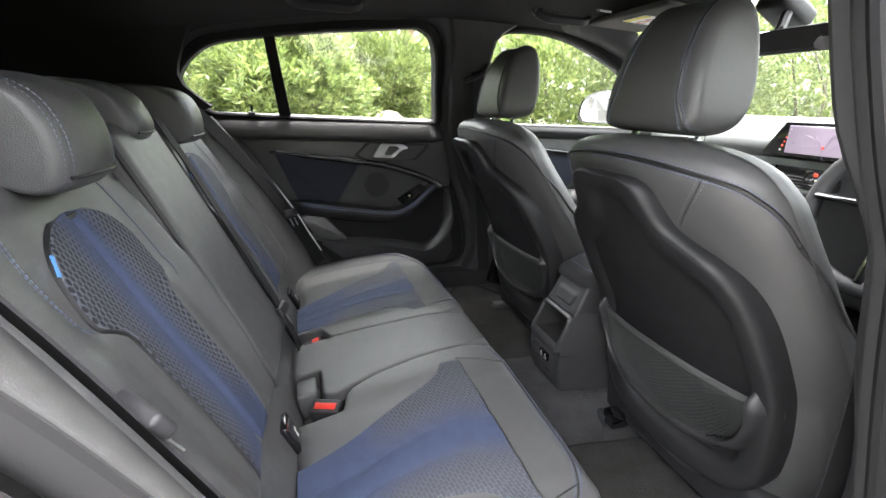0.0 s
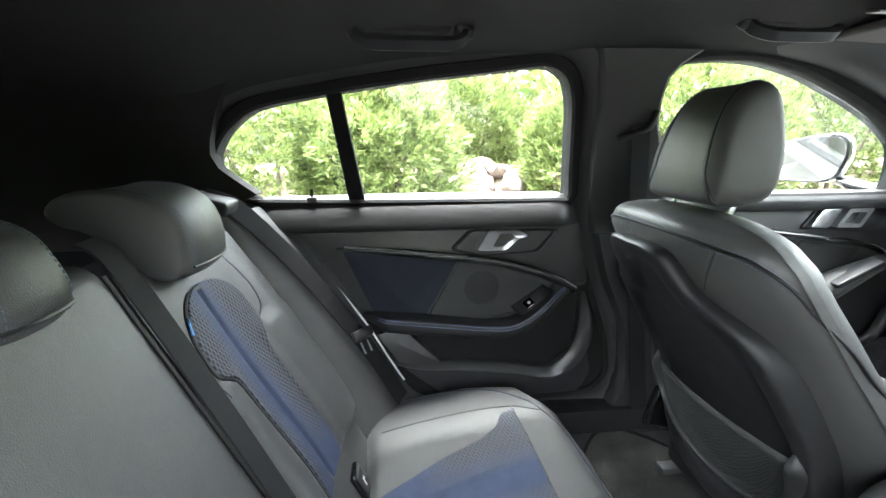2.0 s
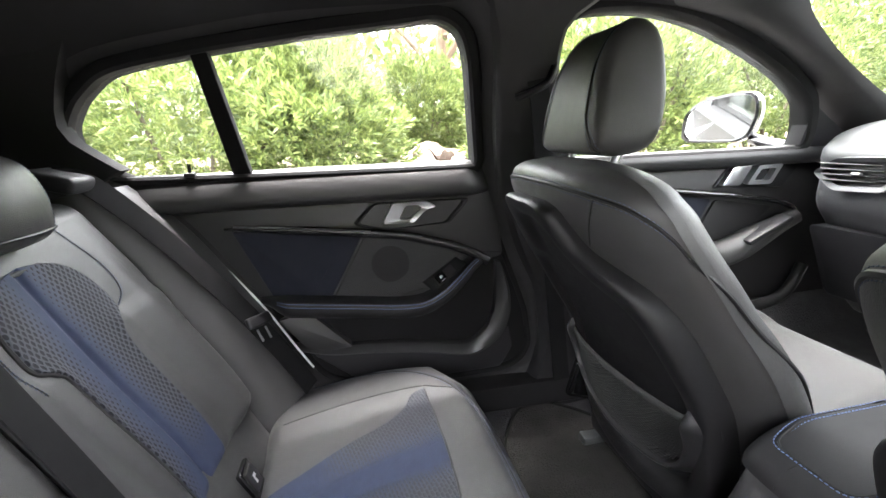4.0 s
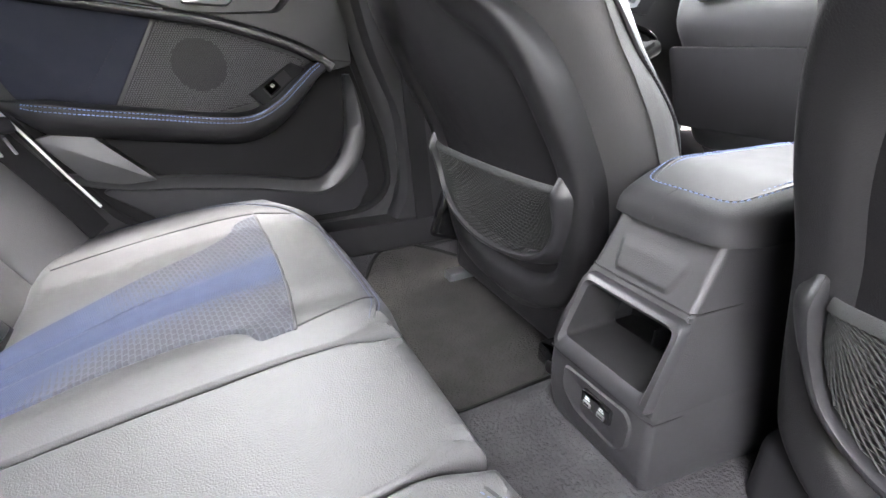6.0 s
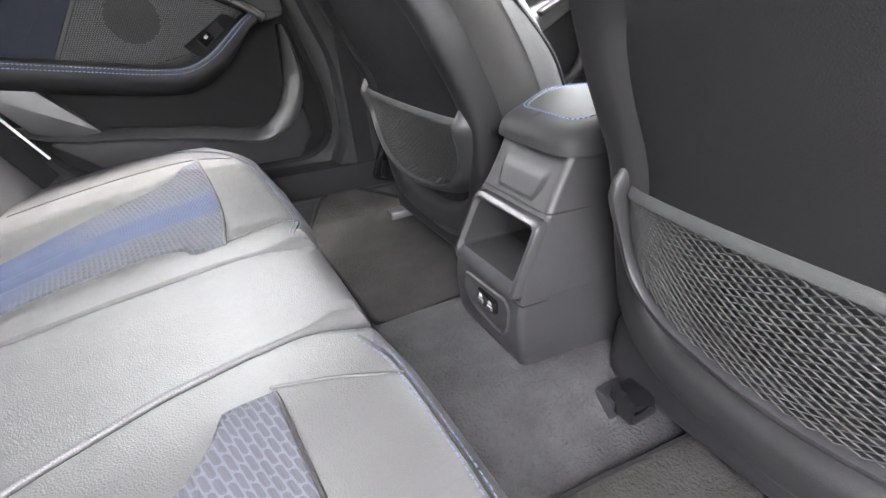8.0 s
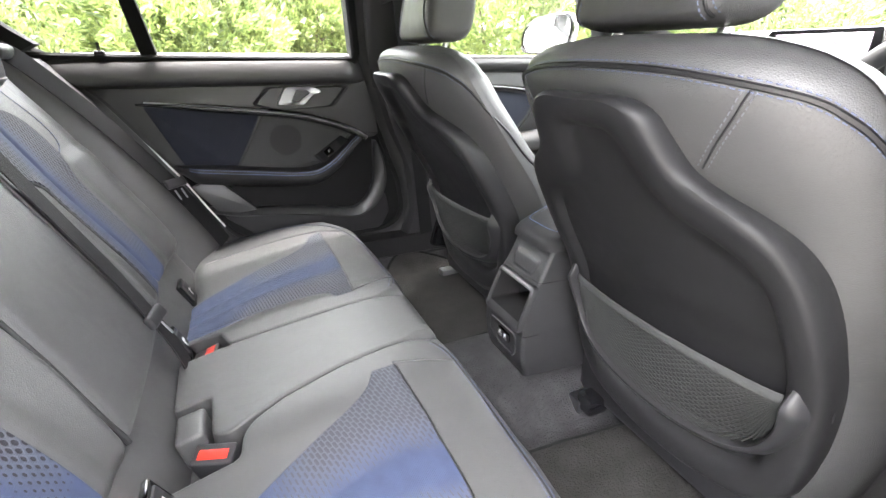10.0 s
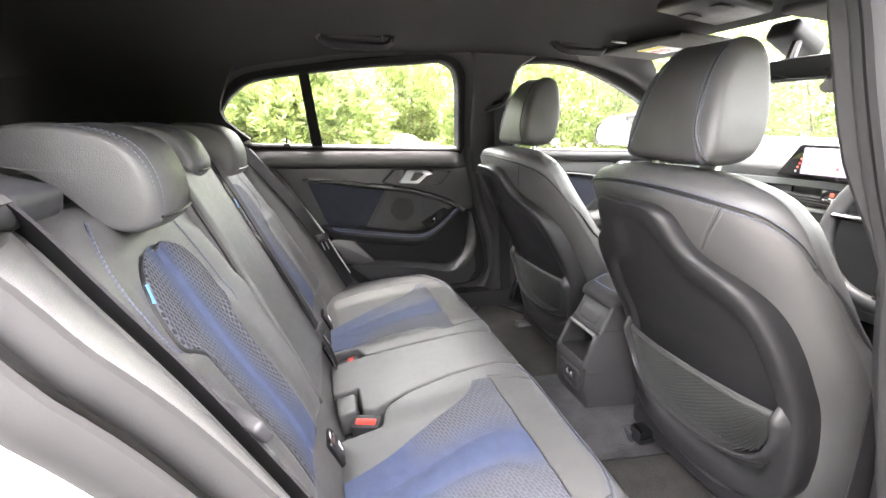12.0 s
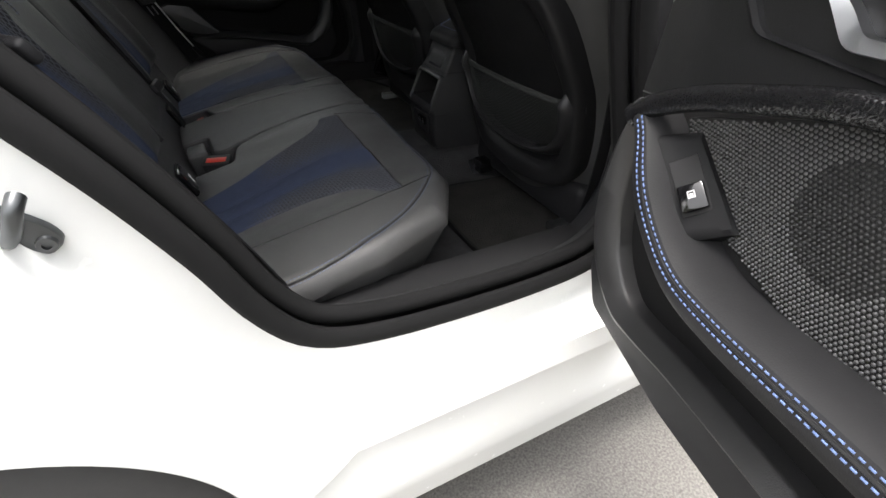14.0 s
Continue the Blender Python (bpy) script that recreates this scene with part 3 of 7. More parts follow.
def floor_mat(side, inner):
    out = [(-0.150, inner), (-0.158, 0.42), (-0.160, 0.52), (-0.150, 0.585), (-0.125, 0.632), (-0.085, 0.660), (-0.02, 0.664), (0.08, 0.640), (0.18, 0.600), (0.26, 0.54), (0.27, 0.40), (0.27, inner + 0.03), (0.10, inner + 0.02)]
    out = [(p.x, side * p.y) for p in resample([V(x, y, 0) for x, y in rounded(out, 0.03, 4)], 110, True)]

    def top(x, y):
        return 0.302 + 0.11 * smooth(0.60, 0.72, abs(y)) + 0.003 * noise.noise((x * 12, y * 12, 4))
    t = thing("floor_mat", "dark charcoal velour floor mat in the rear footwell", "floor mat", (0.05, side * 0.40, 0.29), group="rear floor mats")
    part("pad", pillow(out, top, 0.006, 0.278, 14, 3), MAT, t)
    part("edge_binding", tube([V(x, y, top(x, y) - 0.003) for x, y in out], 0.0045, 6, True), RUBBER, t)


floor_mat(1, 0.155)
floor_mat(-1, 0.225)


def make_ceiling():
    def f(u, v):
        x, y = -1.62 + 2.12 * u, -1 + 2 * v
        zc = 1.400 - 0.05 * smooth(-0.7, -1.6, x) - 0.09 * smooth(-1.2, -1.7, x) - 0.030 * smooth(0.15, 0.50, x)
        ze = lerp_table([(-1.6, 1.10), (-1.0, 1.185), (-0.925, 1.222), (-0.74, 1.262), (-0.55, 1.292), (-0.25, 1.312), (0.1, 1.320), (0.3, 1.307), (0.40, 1.286), (0.50, 1.252)], x)
        half = side_y(ze) - 0.012
        z = zc - (zc - ze) * abs(y) ** (2.6 + 3.4 * smooth(0.25, 0.48, x))
        return V(x, y * half, z)
    tagged(part("ceiling", grid(f, 60, 40, thick=(0, 0, 0.03)), LINER), "anthracite cloth headliner curving down to the doors", "headliner", kind="structure")


make_ceiling()


def rear_shell():
    # inner quarter walls behind the doors
    for side in (1, -1):
        def f(u, v):
            z = 0.40 + 0.88 * v
            x0 = lerp_table([(0.40, -0.60), (0.55, -0.63), (0.74, -0.71), (0.90, -0.81), (1.0, -0.90), (1.10, -1.0), (1.17, -0.98), (1.28, -0.92)], z)
            x0 -= 0.16 * smooth(1.02, 0.96, z)
            x = x0 + (-1.62 - x0) * u
            y = side_y(z) - 0.05 - 0.06 * u
            return V(x, side * y, z)
        part("quarter_trim", grid(f, 24, 30, thick=(0, side * 0.05, 0)), LINER, car, "dark rear quarter trim")
    tagged(part("parcel_shelf", rbox((-1.30, 0, 0.90), (0.52, 1.22, 0.02), 0.008), PLASTIC), "black parcel shelf behind the rear seat", "parcel shelf")
    # tailgate frame and glass
    loop_o = [V(-1.50, y, z) + V(-0.28 * (1.30 - z) - 0.02, 0, 0) for y, z in rounded([(-0.62, 0.40), (0.62, 0.40), (0.60, 1.31), (-0.60, 1.31)], 0.08)]
    loop_i = [V(-1.50, y, z) + V(-0.28 * (1.30 - z) - 0.02, 0, 0) for y, z in rounded([(-0.50, 0.98), (0.50, 0.98), (0.46, 1.23), (-0.46, 1.23)], 0.06)]
    b = [p + V(-0.05, 0, 0) for p in loop_o]
    c = [p + V(-0.05, 0, 0) for p in loop_i]
    part("tailgate", loft([loop_o, loop_i, c, b], wrap=True), PLASTIC, car, "dark inner tailgate trim")
    bm = loft([[p + V(-0.020, 0, 0) for p in loop_i], [p + V(-0.025, 0, 0) for p in loop_i]])
    part("rear_glass", bm, TINTED, car, "tinted rear window")
    bm = grid(lambda u, v: V(-0.72 - 0.86 * u, -0.66 + 1.32 * v, 0.40), 4, 4, thick=(0, 0, -0.05))
    part("boot_floor", bm, CARPET, car)
    # roof skin above the headliner
    def f(u, v):
        x, y = -1.66 + 2.14 * u, -1 + 2 * v
        return V(x, y * (0.70 - 0.05 * smooth(-0.9, -1.6, x)), 1.452 - 0.115 * abs(y) ** 2.6 - 0.05 * smooth(-0.7, -1.6, x) - 0.08 * smooth(-1.2, -1.7, x) - 0.04 * smooth(0.15, 0.6, x))
    part("roof", grid(f, 30, 24, thick=(0, 0, -0.012)), PAINT, car, "white roof panel")


rear_shell()


# ---- rear bench ----
BN = V(0.894, 0, 0.447)


def back_point(y, z, h):
    return V(-0.70 - 0.5 * (z - 0.43), y, z) + BN * h


def back_h(y, z):
    """How far the outer backrest stands proud of its plane."""
    d = abs(y) - 0.345
    h = 0.018 * smooth(0.110, 0.19, abs(d)) * smooth(0.98, 0.80, z) + 0.007 * smooth(0.060, 0.090, abs(d)) * smooth(0.805, 0.770, z)
    h += 0.012 * math.exp(-((z - 0.58) / 0.12) ** 2)
    h -= 0.006 * math.exp(-(d / 0.06) ** 2)
    return h


def cushion_z(x, y):
    z = lerp_table([(-0.74, 0.432), (-0.6, 0.464), (-0.45, 0.492), (-0.34, 0.507), (-0.27, 0.510), (-0.2, 0.506)], x)
    a = abs(y)
    if a > 0.08:
        d = a - 0.355
        z += 0.010 * smooth(0.14, 0.21, abs(d)) - 0.010 * math.exp(-(d / 0.10) ** 2)
    else:
        z += 0.010
    return z


def back_split(side, z):
    """Half-width at which the centre backrest meets the outer one."""
    if side > 0:
        return 0.134
    return lerp_table([(0.475, 0.184), (0.55, 0.176), (0.65, 0.154), (0.81, 0.139), (1.0, 0.134)], z)


rear_seat = thing("rear_bench_seat", "black leather rear bench with navy blue cloth centre panels", "car seat", (-0.6, 0, 0.3))


def rear_backrest(side):
    yb = 0.585
    z0, z1 = 0.508, 0.985

    def f(u, v):
        z = z0 + (z1 - z0) * v
        ya = back_split(side, z) + 0.005
        y = ya + (yb - ya) * u
        h = back_h(y, z) - roll(y - ya, 0.018) - roll(yb - y, 0.022) - roll(z1 - z, 0.045) - roll(z - z0, 0.025)
        return back_point(side * y, z, h)
    b = part("backrest", grid(f, 150, 130, thick=(-0.10, 0, -0.03)), LEATHER, rear_seat)
    # cloth panel
    yi = [(0.40, 0.278), (0.60, 0.270), (0.72, 0.265), (0.762, 0.262), (0.780, 0.248), (0.792, 0.231), (0.81, 0.231), (0.84, 0.234), (0.862, 0.244), (0.880, 0.260), (0.893, 0.282), (0.902, 0.312), (0.906, 0.345)]
    yo = [(0.40, 0.408), (0.65, 0.418), (0.735, 0.420), (0.765, 0.426), (0.785, 0.442), (0.797, 0.459), (0.812, 0.461), (0.84, 0.456), (0.862, 0.446), (0.880, 0.430), (0.893, 0.408), (0.902, 0.378), (0.906, 0.347)]

    def g(u, v, lift=0.0065):
        z = 0.514 + 0.392 * v
        y = lerp_table(yi, z) + (lerp_table(yo, z) - lerp_table(yi, z)) * u
        e = min(u, 1 - u) * (lerp_table(yo, z) - lerp_table(yi, z))
        return back_point(side * y, z, back_h(y, z) + lift - roll(z - 0.508, 0.025) - roll(e, 0.006) * 0.45 - 0.006 * math.exp(-((y - 0.335) / 0.007) ** 2))

    def uvf(u, v):
        z = 0.514 + 0.392 * v
        y = lerp_table(yi, z) + (lerp_table(yo, z) - lerp_table(yi, z)) * u
        return (side * (y - 0.335), z * 1.118)
    part("cloth_panel", grid(g, 80, 150, uvf), FABRIC, b, "navy blue cloth with perforated mesh edges")
    rim = [g(0, k / 60, 0.003) for k in range(1, 60)] + [g(1, k / 60, 0.003) for k in range(59, 0, -1)]
    top = [p for p in rim if p.z > 0.775]
    part("piping", tube(resample(top, 90), 0.0042, 8), PIPING, b)
    for u in (0, 1):
        part("piping", tube([g(u, k / 60, 0.0035) for k in range(1, 46)], 0.0026, 6), PIPING, b)
    tz = 0.922
    tp = g(0 if side > 0 else 1, tz, 0.006)
    tq = g(0 if side > 0 else 1, tz - 0.05, 0.006)
    bm = sweep([tq, tq.lerp(tp, 0.5), tp], [(-0.003, -0.002), (0.003, -0.002), (0.003, 0.002), (-0.003, 0.002)], BN)
    part("tag", bm, mat("tag_blue", (0.07, 0.22, 0.50), 0.6), b, "small blue fabric tag")
    # seam arcs, from the head restraint outwards and down
    for line in ([(0.450, 0.960), (0.474, 0.925), (0.493, 0.88), (0.497, 0.84), (0.488, 0.812), (0.466, 0.798)], [(0.225, 0.94), (0.210, 0.90), (0.203, 0.84), (0.203, 0.79), (0.210, 0.765)]):
        for off in (0.0, 0.005):
            pts = [back_point(side * (y + off), z, back_h(y + off, z) - roll(0.585 - y - off, 0.022) + 0.0004) for y, z in [tuple(q) for q in spline([Vector(p) for p in line], 40)]]
            stitches(pts, BN, b, THREAD_SEAT, width=0.0005)
        pts = [back_point(side * (y + 0.003), z, back_h(y + 0.003, z) - roll(0.585 - y, 0.022) - 0.0008) for y, z in [tuple(q) for q in spline([Vector(p) for p in line], 40)]]
        part("seam", tube(pts, 0.0016, 5), LEATHER_EDGE, b)
    return b


for side in (1, -1):
    rear_backrest(side)


def centre_back(u, v):
    z = 0.508 + 0.492 * v
    y0, y1 = -back_split(-1, z) + 0.004, back_split(1, z) - 0.004
    y = y0 + (y1 - y0) * u
    h = 0.030 - 0.008 * (y / 0.18) ** 2 - roll(min(y - y0, y1 - y), 0.020) - roll(1.0 - z, 0.04) - roll(z - 0.508, 0.02)
    return back_point(y, z, h)


for side in (1, -1):
    part("seam", tube([back_point(side * back_split(side, 0.515 + 0.455 * k / 40), 0.515 + 0.455 * k / 40, 0.0200) for k in range(41)], 0.0050, 8), PIPING, rear_seat)
part("centre_backrest", grid(centre_back, 64, 60, thick=(-0.10, 0, -0.03)), LEATHER, rear_seat)


def lower_strip(u, v):
    y, z = -0.60 + 1.2 * u, 0.395 + 0.145 * v
    return back_point(y, z, 0.006 - roll(0.60 - abs(y), 0.01))


part("lower_strip", grid(lower_strip, 60, 12, thick=(-0.06, 0, -0.02)), LEATHER, rear_seat)


def pad_point(y, z):
    """The padded flank between backrest and door, at half-width y."""
    u = max(0.0, min(1.0, (y - 0.588) / (side_y(z) - 0.606)))
    xe = lerp_table([(0.43, -0.585), (0.525, -0.622), (0.62, -0.665), (0.721, -0.718), (0.812, -0.776), (0.885, -0.828), (0.941, -0.880), (0.987, -0.925), (1.0, -0.935)], z)
    x0 = -0.696 - 0.5 * (z - 0.43)
    x = x0 + (xe - x0) * u ** 0.62 + 0.006 * math.sin(math.pi * u)
    e = min(u, 1 - u) * 0.14
    return V(x - roll(e, 0.012), y, z - 0.4 * roll(e, 0.012) - roll(1.0 - z, 0.02))


def side_pad(side):
    def f(u, v):
        z = 0.43 + 0.57 * v
        p = pad_point(0.588 + (side_y(z) - 0.606) * u, z)
        return V(p.x, side * p.y, p.z)
    return part("side_bolster", grid(f, 24, 40, thick=(-0.08, 0, -0.02)), LEATHER, rear_seat)


for side in (1, -1):
    side_pad(side)


def rear_cushion(side):
    if side > 0:
        inner = [(-0.240, 0.092), (-0.29, 0.0915), (-0.43, 0.097), (-0.606, 0.104), (-0.624, 0.158), (-0.698, 0.165)]
    else:
        inner = [(-0.240, 0.0905), (-0.29, 0.0895), (-0.43, 0.101), (-0.53, 0.122), (-0.580, 0.146), (-0.594, 0.166), (-0.600, 0.200), (-0.698, 0.204)]
    out = rounded([(-0.698, 0.70), (-0.62, 0.705), (-0.44, 0.695), (-0.31, 0.655), (-0.240, 0.53), (-0.222, 0.38), (-0.226, 0.20)] + inner, 0.010, 6)
    out = resample([V(x, y, 0) for x, y in out], 220, True)
    out = [(p.x, side * p.y) for p in out]
    c = part("cushion", pillow(out, cushion_z, lambda x, y: 0.005 + 0.033 * max(smooth(0.2, 0.26, abs(y)), smooth(-0.32, -0.240, x)), 0.350, 24, 7, under=0.060), LEATHER, rear_seat)
    lower = [(-0.698 + (x + 0.698) * 0.82, side * 0.10 + (y - side * 0.10) * 0.86) for x, y in out]
    part("cushion_base", pillow([(x, y) for x, y in lower], lambda x, y: 0.385, 0.01, 0.285, 3, 2), PLASTIC, c)
    if side > 0:
        yi = [(-0.70, 0.180), (-0.65, 0.183), (-0.60, 0.189), (-0.535, 0.200), (-0.465, 0.198), (-0.42, 0.184), (-0.398, 0.162), (-0.385, 0.136), (-0.350, 0.138)]
        yo = [(-0.70, 0.345), (-0.657, 0.378), (-0.60, 0.404), (-0.522, 0.440), (-0.441, 0.470), (-0.400, 0.500), (-0.380, 0.534), (-0.350, 0.545)]
    else:
        yi = [(-0.70, 0.318), (-0.65, 0.305), (-0.598, 0.286), (-0.538, 0.252), (-0.473, 0.215), (-0.420, 0.186), (-0.400, 0.168), (-0.388, 0.146), (-0.350, 0.148)]
        yo = [(-0.70, 0.490), (-0.655, 0.488), (-0.589, 0.480), (-0.504, 0.474), (-0.430, 0.486), (-0.400, 0.506), (-0.384, 0.545), (-0.350, 0.553)]

    def g(u, v, lift=0.0032):
        x = -0.690 + 0.340 * v
        y = lerp_table(yi, x) + (lerp_table(yo, x) - lerp_table(yi, x)) * u
        x += 0.012 * math.sin(math.pi * u) * v
        e = min(u, 1 - u) * 0.3
        return V(x, side * y, cushion_z(x, y) + lift - roll(e, 0.005) * 0.6 - 0.003 * math.exp(-((u - 0.40) / 0.05) ** 2) - 0.003 * math.exp(-((u - 0.68) / 0.05) ** 2))

    def uvf(u, v):
        x = -0.690 + 0.340 * v
        return (side * (u - 0.52) * (lerp_table(yo, x) - lerp_table(yi, x)) * 0.62, x * 1.1 + 1.26)
    part("cloth_panel", grid(g, 60, 60, uvf), FABRIC_SEAT, c, "navy blue cloth with perforated mesh edges")
    part("piping", tube([g(k / 40, 1, 0.002) for k in range(41)], 0.0024, 6), PIPING, c)
    part("piping", tube([g(0, k / 50, 0.001) for k in range(51)], 0.0018, 6), PIPING, c)
    part("piping", tube([g(1, k / 50, 0.001) for k in range(51)], 0.0018, 6), PIPING, c)
    edge = [Vector((x, abs(y))) for x, y in out]

    def skin(x, y, lift):
        d = min((Vector((x, y)) - e).length for e in edge)
        return V(x, side * y, cushion_z(x, y) - roll(d, 0.038) + lift)
    # seams from the cloth's front corners to the front edge, and along the outer bolster
    for run in ([(-0.352, 0.142), (-0.305, 0.158), (-0.268, 0.172), (-0.249, 0.175)], [(-0.350, 0.552), (-0.318, 0.540), (-0.285, 0.528)], [(-0.66, 0.562), (-0.55, 0.564), (-0.45, 0.562), (-0.385, 0.556), (-0.354, 0.552)]):
        pts = [tuple(q) for q in spline([Vector(p) for p in run], 30)]
        part("seam", tube([skin(x, y, 0.0002) for x, y in pts], 0.0015, 6), PIPING, c)
    # seam with blue thread round the outer and front edge
    line = [tuple(q) for q in spline([Vector(p) for p in [(-0.606, 0.684), (-0.549, 0.682), (-0.473, 0.668), (-0.376, 0.628), (-0.30, 0.553), (-0.258, 0.47), (-0.246, 0.35), (-0.246, 0.22), (-0.253, 0.163), (-0.262, 0.137), (-0.272, 0.114), (-0.283, 0.097)]], 120)]
    part("seam", tube([skin(x, y, -0.0006) for x, y in line], 0.0022, 6), PIPING, c)
    for off in (-0.004, 0.005):
        rows = []
        for k, (x, y) in enumerate(line):
            t = (Vector(line[min(119, k + 1)]) - Vector(line[max(0, k - 1)])).normalized()
            rows.append(skin(x + t.y * off, y - t.x * off, 0.0005))
        stitches(rows, V(0.4, side * 0.4, 0.8), c, THREAD_SEAT, width=0.0007)
    return c


for side in (1, -1):
    rear_cushion(side)
out = rounded([(-0.698, -0.042), (-0.698, 0.098), (-0.606, 0.099), (-0.43, 0.0905), (-0.29, 0.0885), (-0.243, 0.0885), (-0.243, -0.0875), (-0.29, -0.0865), (-0.43, -0.0965), (-0.53, -0.1175), (-0.585, -0.138), (-0.612, -0.150), (-0.637, -0.138), (-0.638, -0.042)], 0.010, 5)
part("centre_base", rbox((-0.47, 0, 0.355), (0.46, 0.20, 0.07), 0.01, 2), PLASTIC, rear_seat)
part("pocket_floor", rbox((-0.665, -0.09, 0.385), (0.07, 0.17, 0.02), 0.004, 2), LEATHER, rear_seat)
part("centre_cushion", pillow([(p.x, p.y) for p in resample([V(x, y, 0) for x, y in out], 220, True)], cushion_z, lambda x, y: 0.005 + 0.022 * smooth(-0.32, -0.250, x), 0.34, 24, 7), LEATHER, rear_seat)


def profile_block(profile, y0, y1, ends, n=14, m=40, lowest=0.45):
    """A closed outline (x, z) drawn from y0 to y1, its ends rounded over the length ends."""
    P = spline([Vector(p) for p in profile], m, True)
    c = sum(P, Vector((0, 0))) / len(P)
    rings = []
    half, mid = (y1 - y0) / 2, (y0 + y1) / 2
    ys = []
    for k in range(n + 1):
        a = -1 + 2 * k / n
        ys.append(mid + half * math.sin(a * math.pi / 2))
    for y in ys:
        d = min(y - y0, y1 - y)
        s = 1.0
        if d < ends:
            s = max(0.02, math.sqrt(max(0.0, 1 - ((ends - d) / ends) ** 2)))
            s = lowest + (1 - lowest) * s if d > 1e-6 else lowest - 0.03
        rings.append([V(c.x + (p.x - c.x) * s, y, c.y + (p.y - c.y) * s) for p in P])
    return loft(rings)


def rear_headrest(y0, half, label, back=0.0, rise=0.0):
    hr = thing("rear_head_restraint", label, "headrest", (-1.0, y0, 0.99), group="rear head restraints")
    prof = [(-0.915, 0.936), (-0.898, 0.948), (-0.893, 0.975), (-0.899, 1.012), (-0.917, 1.043), (-0.947, 1.059), (-0.985, 1.066), (-1.020, 1.066), (-1.048, 1.058), (-1.062, 1.040), (-1.048, 1.023), (-1.020, 1.014), (-0.990, 0.994), (-0.955, 0.955), (-0.935, 0.938)]
    prof = [(x - back, z + rise * smooth(1.02, 0.945, z)) for x, z in prof]
    hb = profile_block(prof, y0 - half, y0 + half, 0.016, 26, 60, 0.88)

    def bend(y):
        return 0.018 * (abs(y - y0) / half) ** 2.5
    def wide(x):
        return 0.96 - 0.12 * smooth(-1.06, -0.905, x + back)
    for v in hb.verts:
        v.co.x -= bend(v.co.y)
        v.co.y = y0 + (v.co.y - y0) * wide(v.co.x)
    pad = part("pad", hb, LEATHER, hr)
    for s in (-1, 1):
        part("post", tube([V(-1.020, y0 + s * half * 0.62, 0.95), V(-1.016, y0 + s * half * 0.62, 1.045)], 0.006, 10), CHROME, hr)
        P = spline([Vector(p) for p in prof], 90, True)
        c = sum(P, Vector((0, 0))) / len(P)
        for k, yy in ((1.004, half - 0.022), (0.985, half - 0.012)):
            line = [V(c.x + (p.x - c.x) * k - bend(y0 + yy), y0 + s * yy, c.y + (p.y - c.y) * k) for p in P]
            line = [V(p.x, y0 + (p.y - y0) * wide(p.x), p.z) for p in line]
            line = [p for p in line if p.z > 0.945 + rise]
            i = max(range(len(line)), key=lambda q: (line[q] - line[q - 1]).length)
            line = line[i:] + line[:i]
            stitches(line, [Vector((p.x - c.x, 0, p.z - c.y)).normalized() for p in line], pad, THREAD_DULL)
            if yy > half - 0.015:
                part("seam", tube([p + V(0, s * -0.005, 0) for p in line], 0.0022, 6), PIPING, pad)
    low = [V(-0.8940 - back - bend(y0 - (half - 0.018) + 2 * (half - 0.018) * k / 30), y0 + (-(half - 0.018) + 2 * (half - 0.018) * k / 30) * 0.85, 0.954 + rise) for k in range(31)]
    part("seam", tube(low, 0.0022, 6), PIPING, pad)
    stitches([p + V(-0.002, 0, 0.007) for p in low], V(0.9, 0, 0.3), pad, THREAD_GREY)
    return hr


rear_headrest(0.327, 0.096, "black leather outer rear head restraint with blue stitching")
rear_headrest(-0.327, 0.096, "black leather outer rear head restraint with blue stitching")
rear_headrest(0.0, 0.070, "narrow black leather centre rear head restraint", 0.028, 0.026)


# ---- front seats ----
BACK = [(0.30, 0.078), (0.37, 0.062), (0.50, 0.040), (0.63, 0.008), (0.72, -0.042), (0.80, -0.088), (0.95, -0.180), (1.02, -0.205)]


def seat_back_x(z):
    return lerp_table(BACK, z)


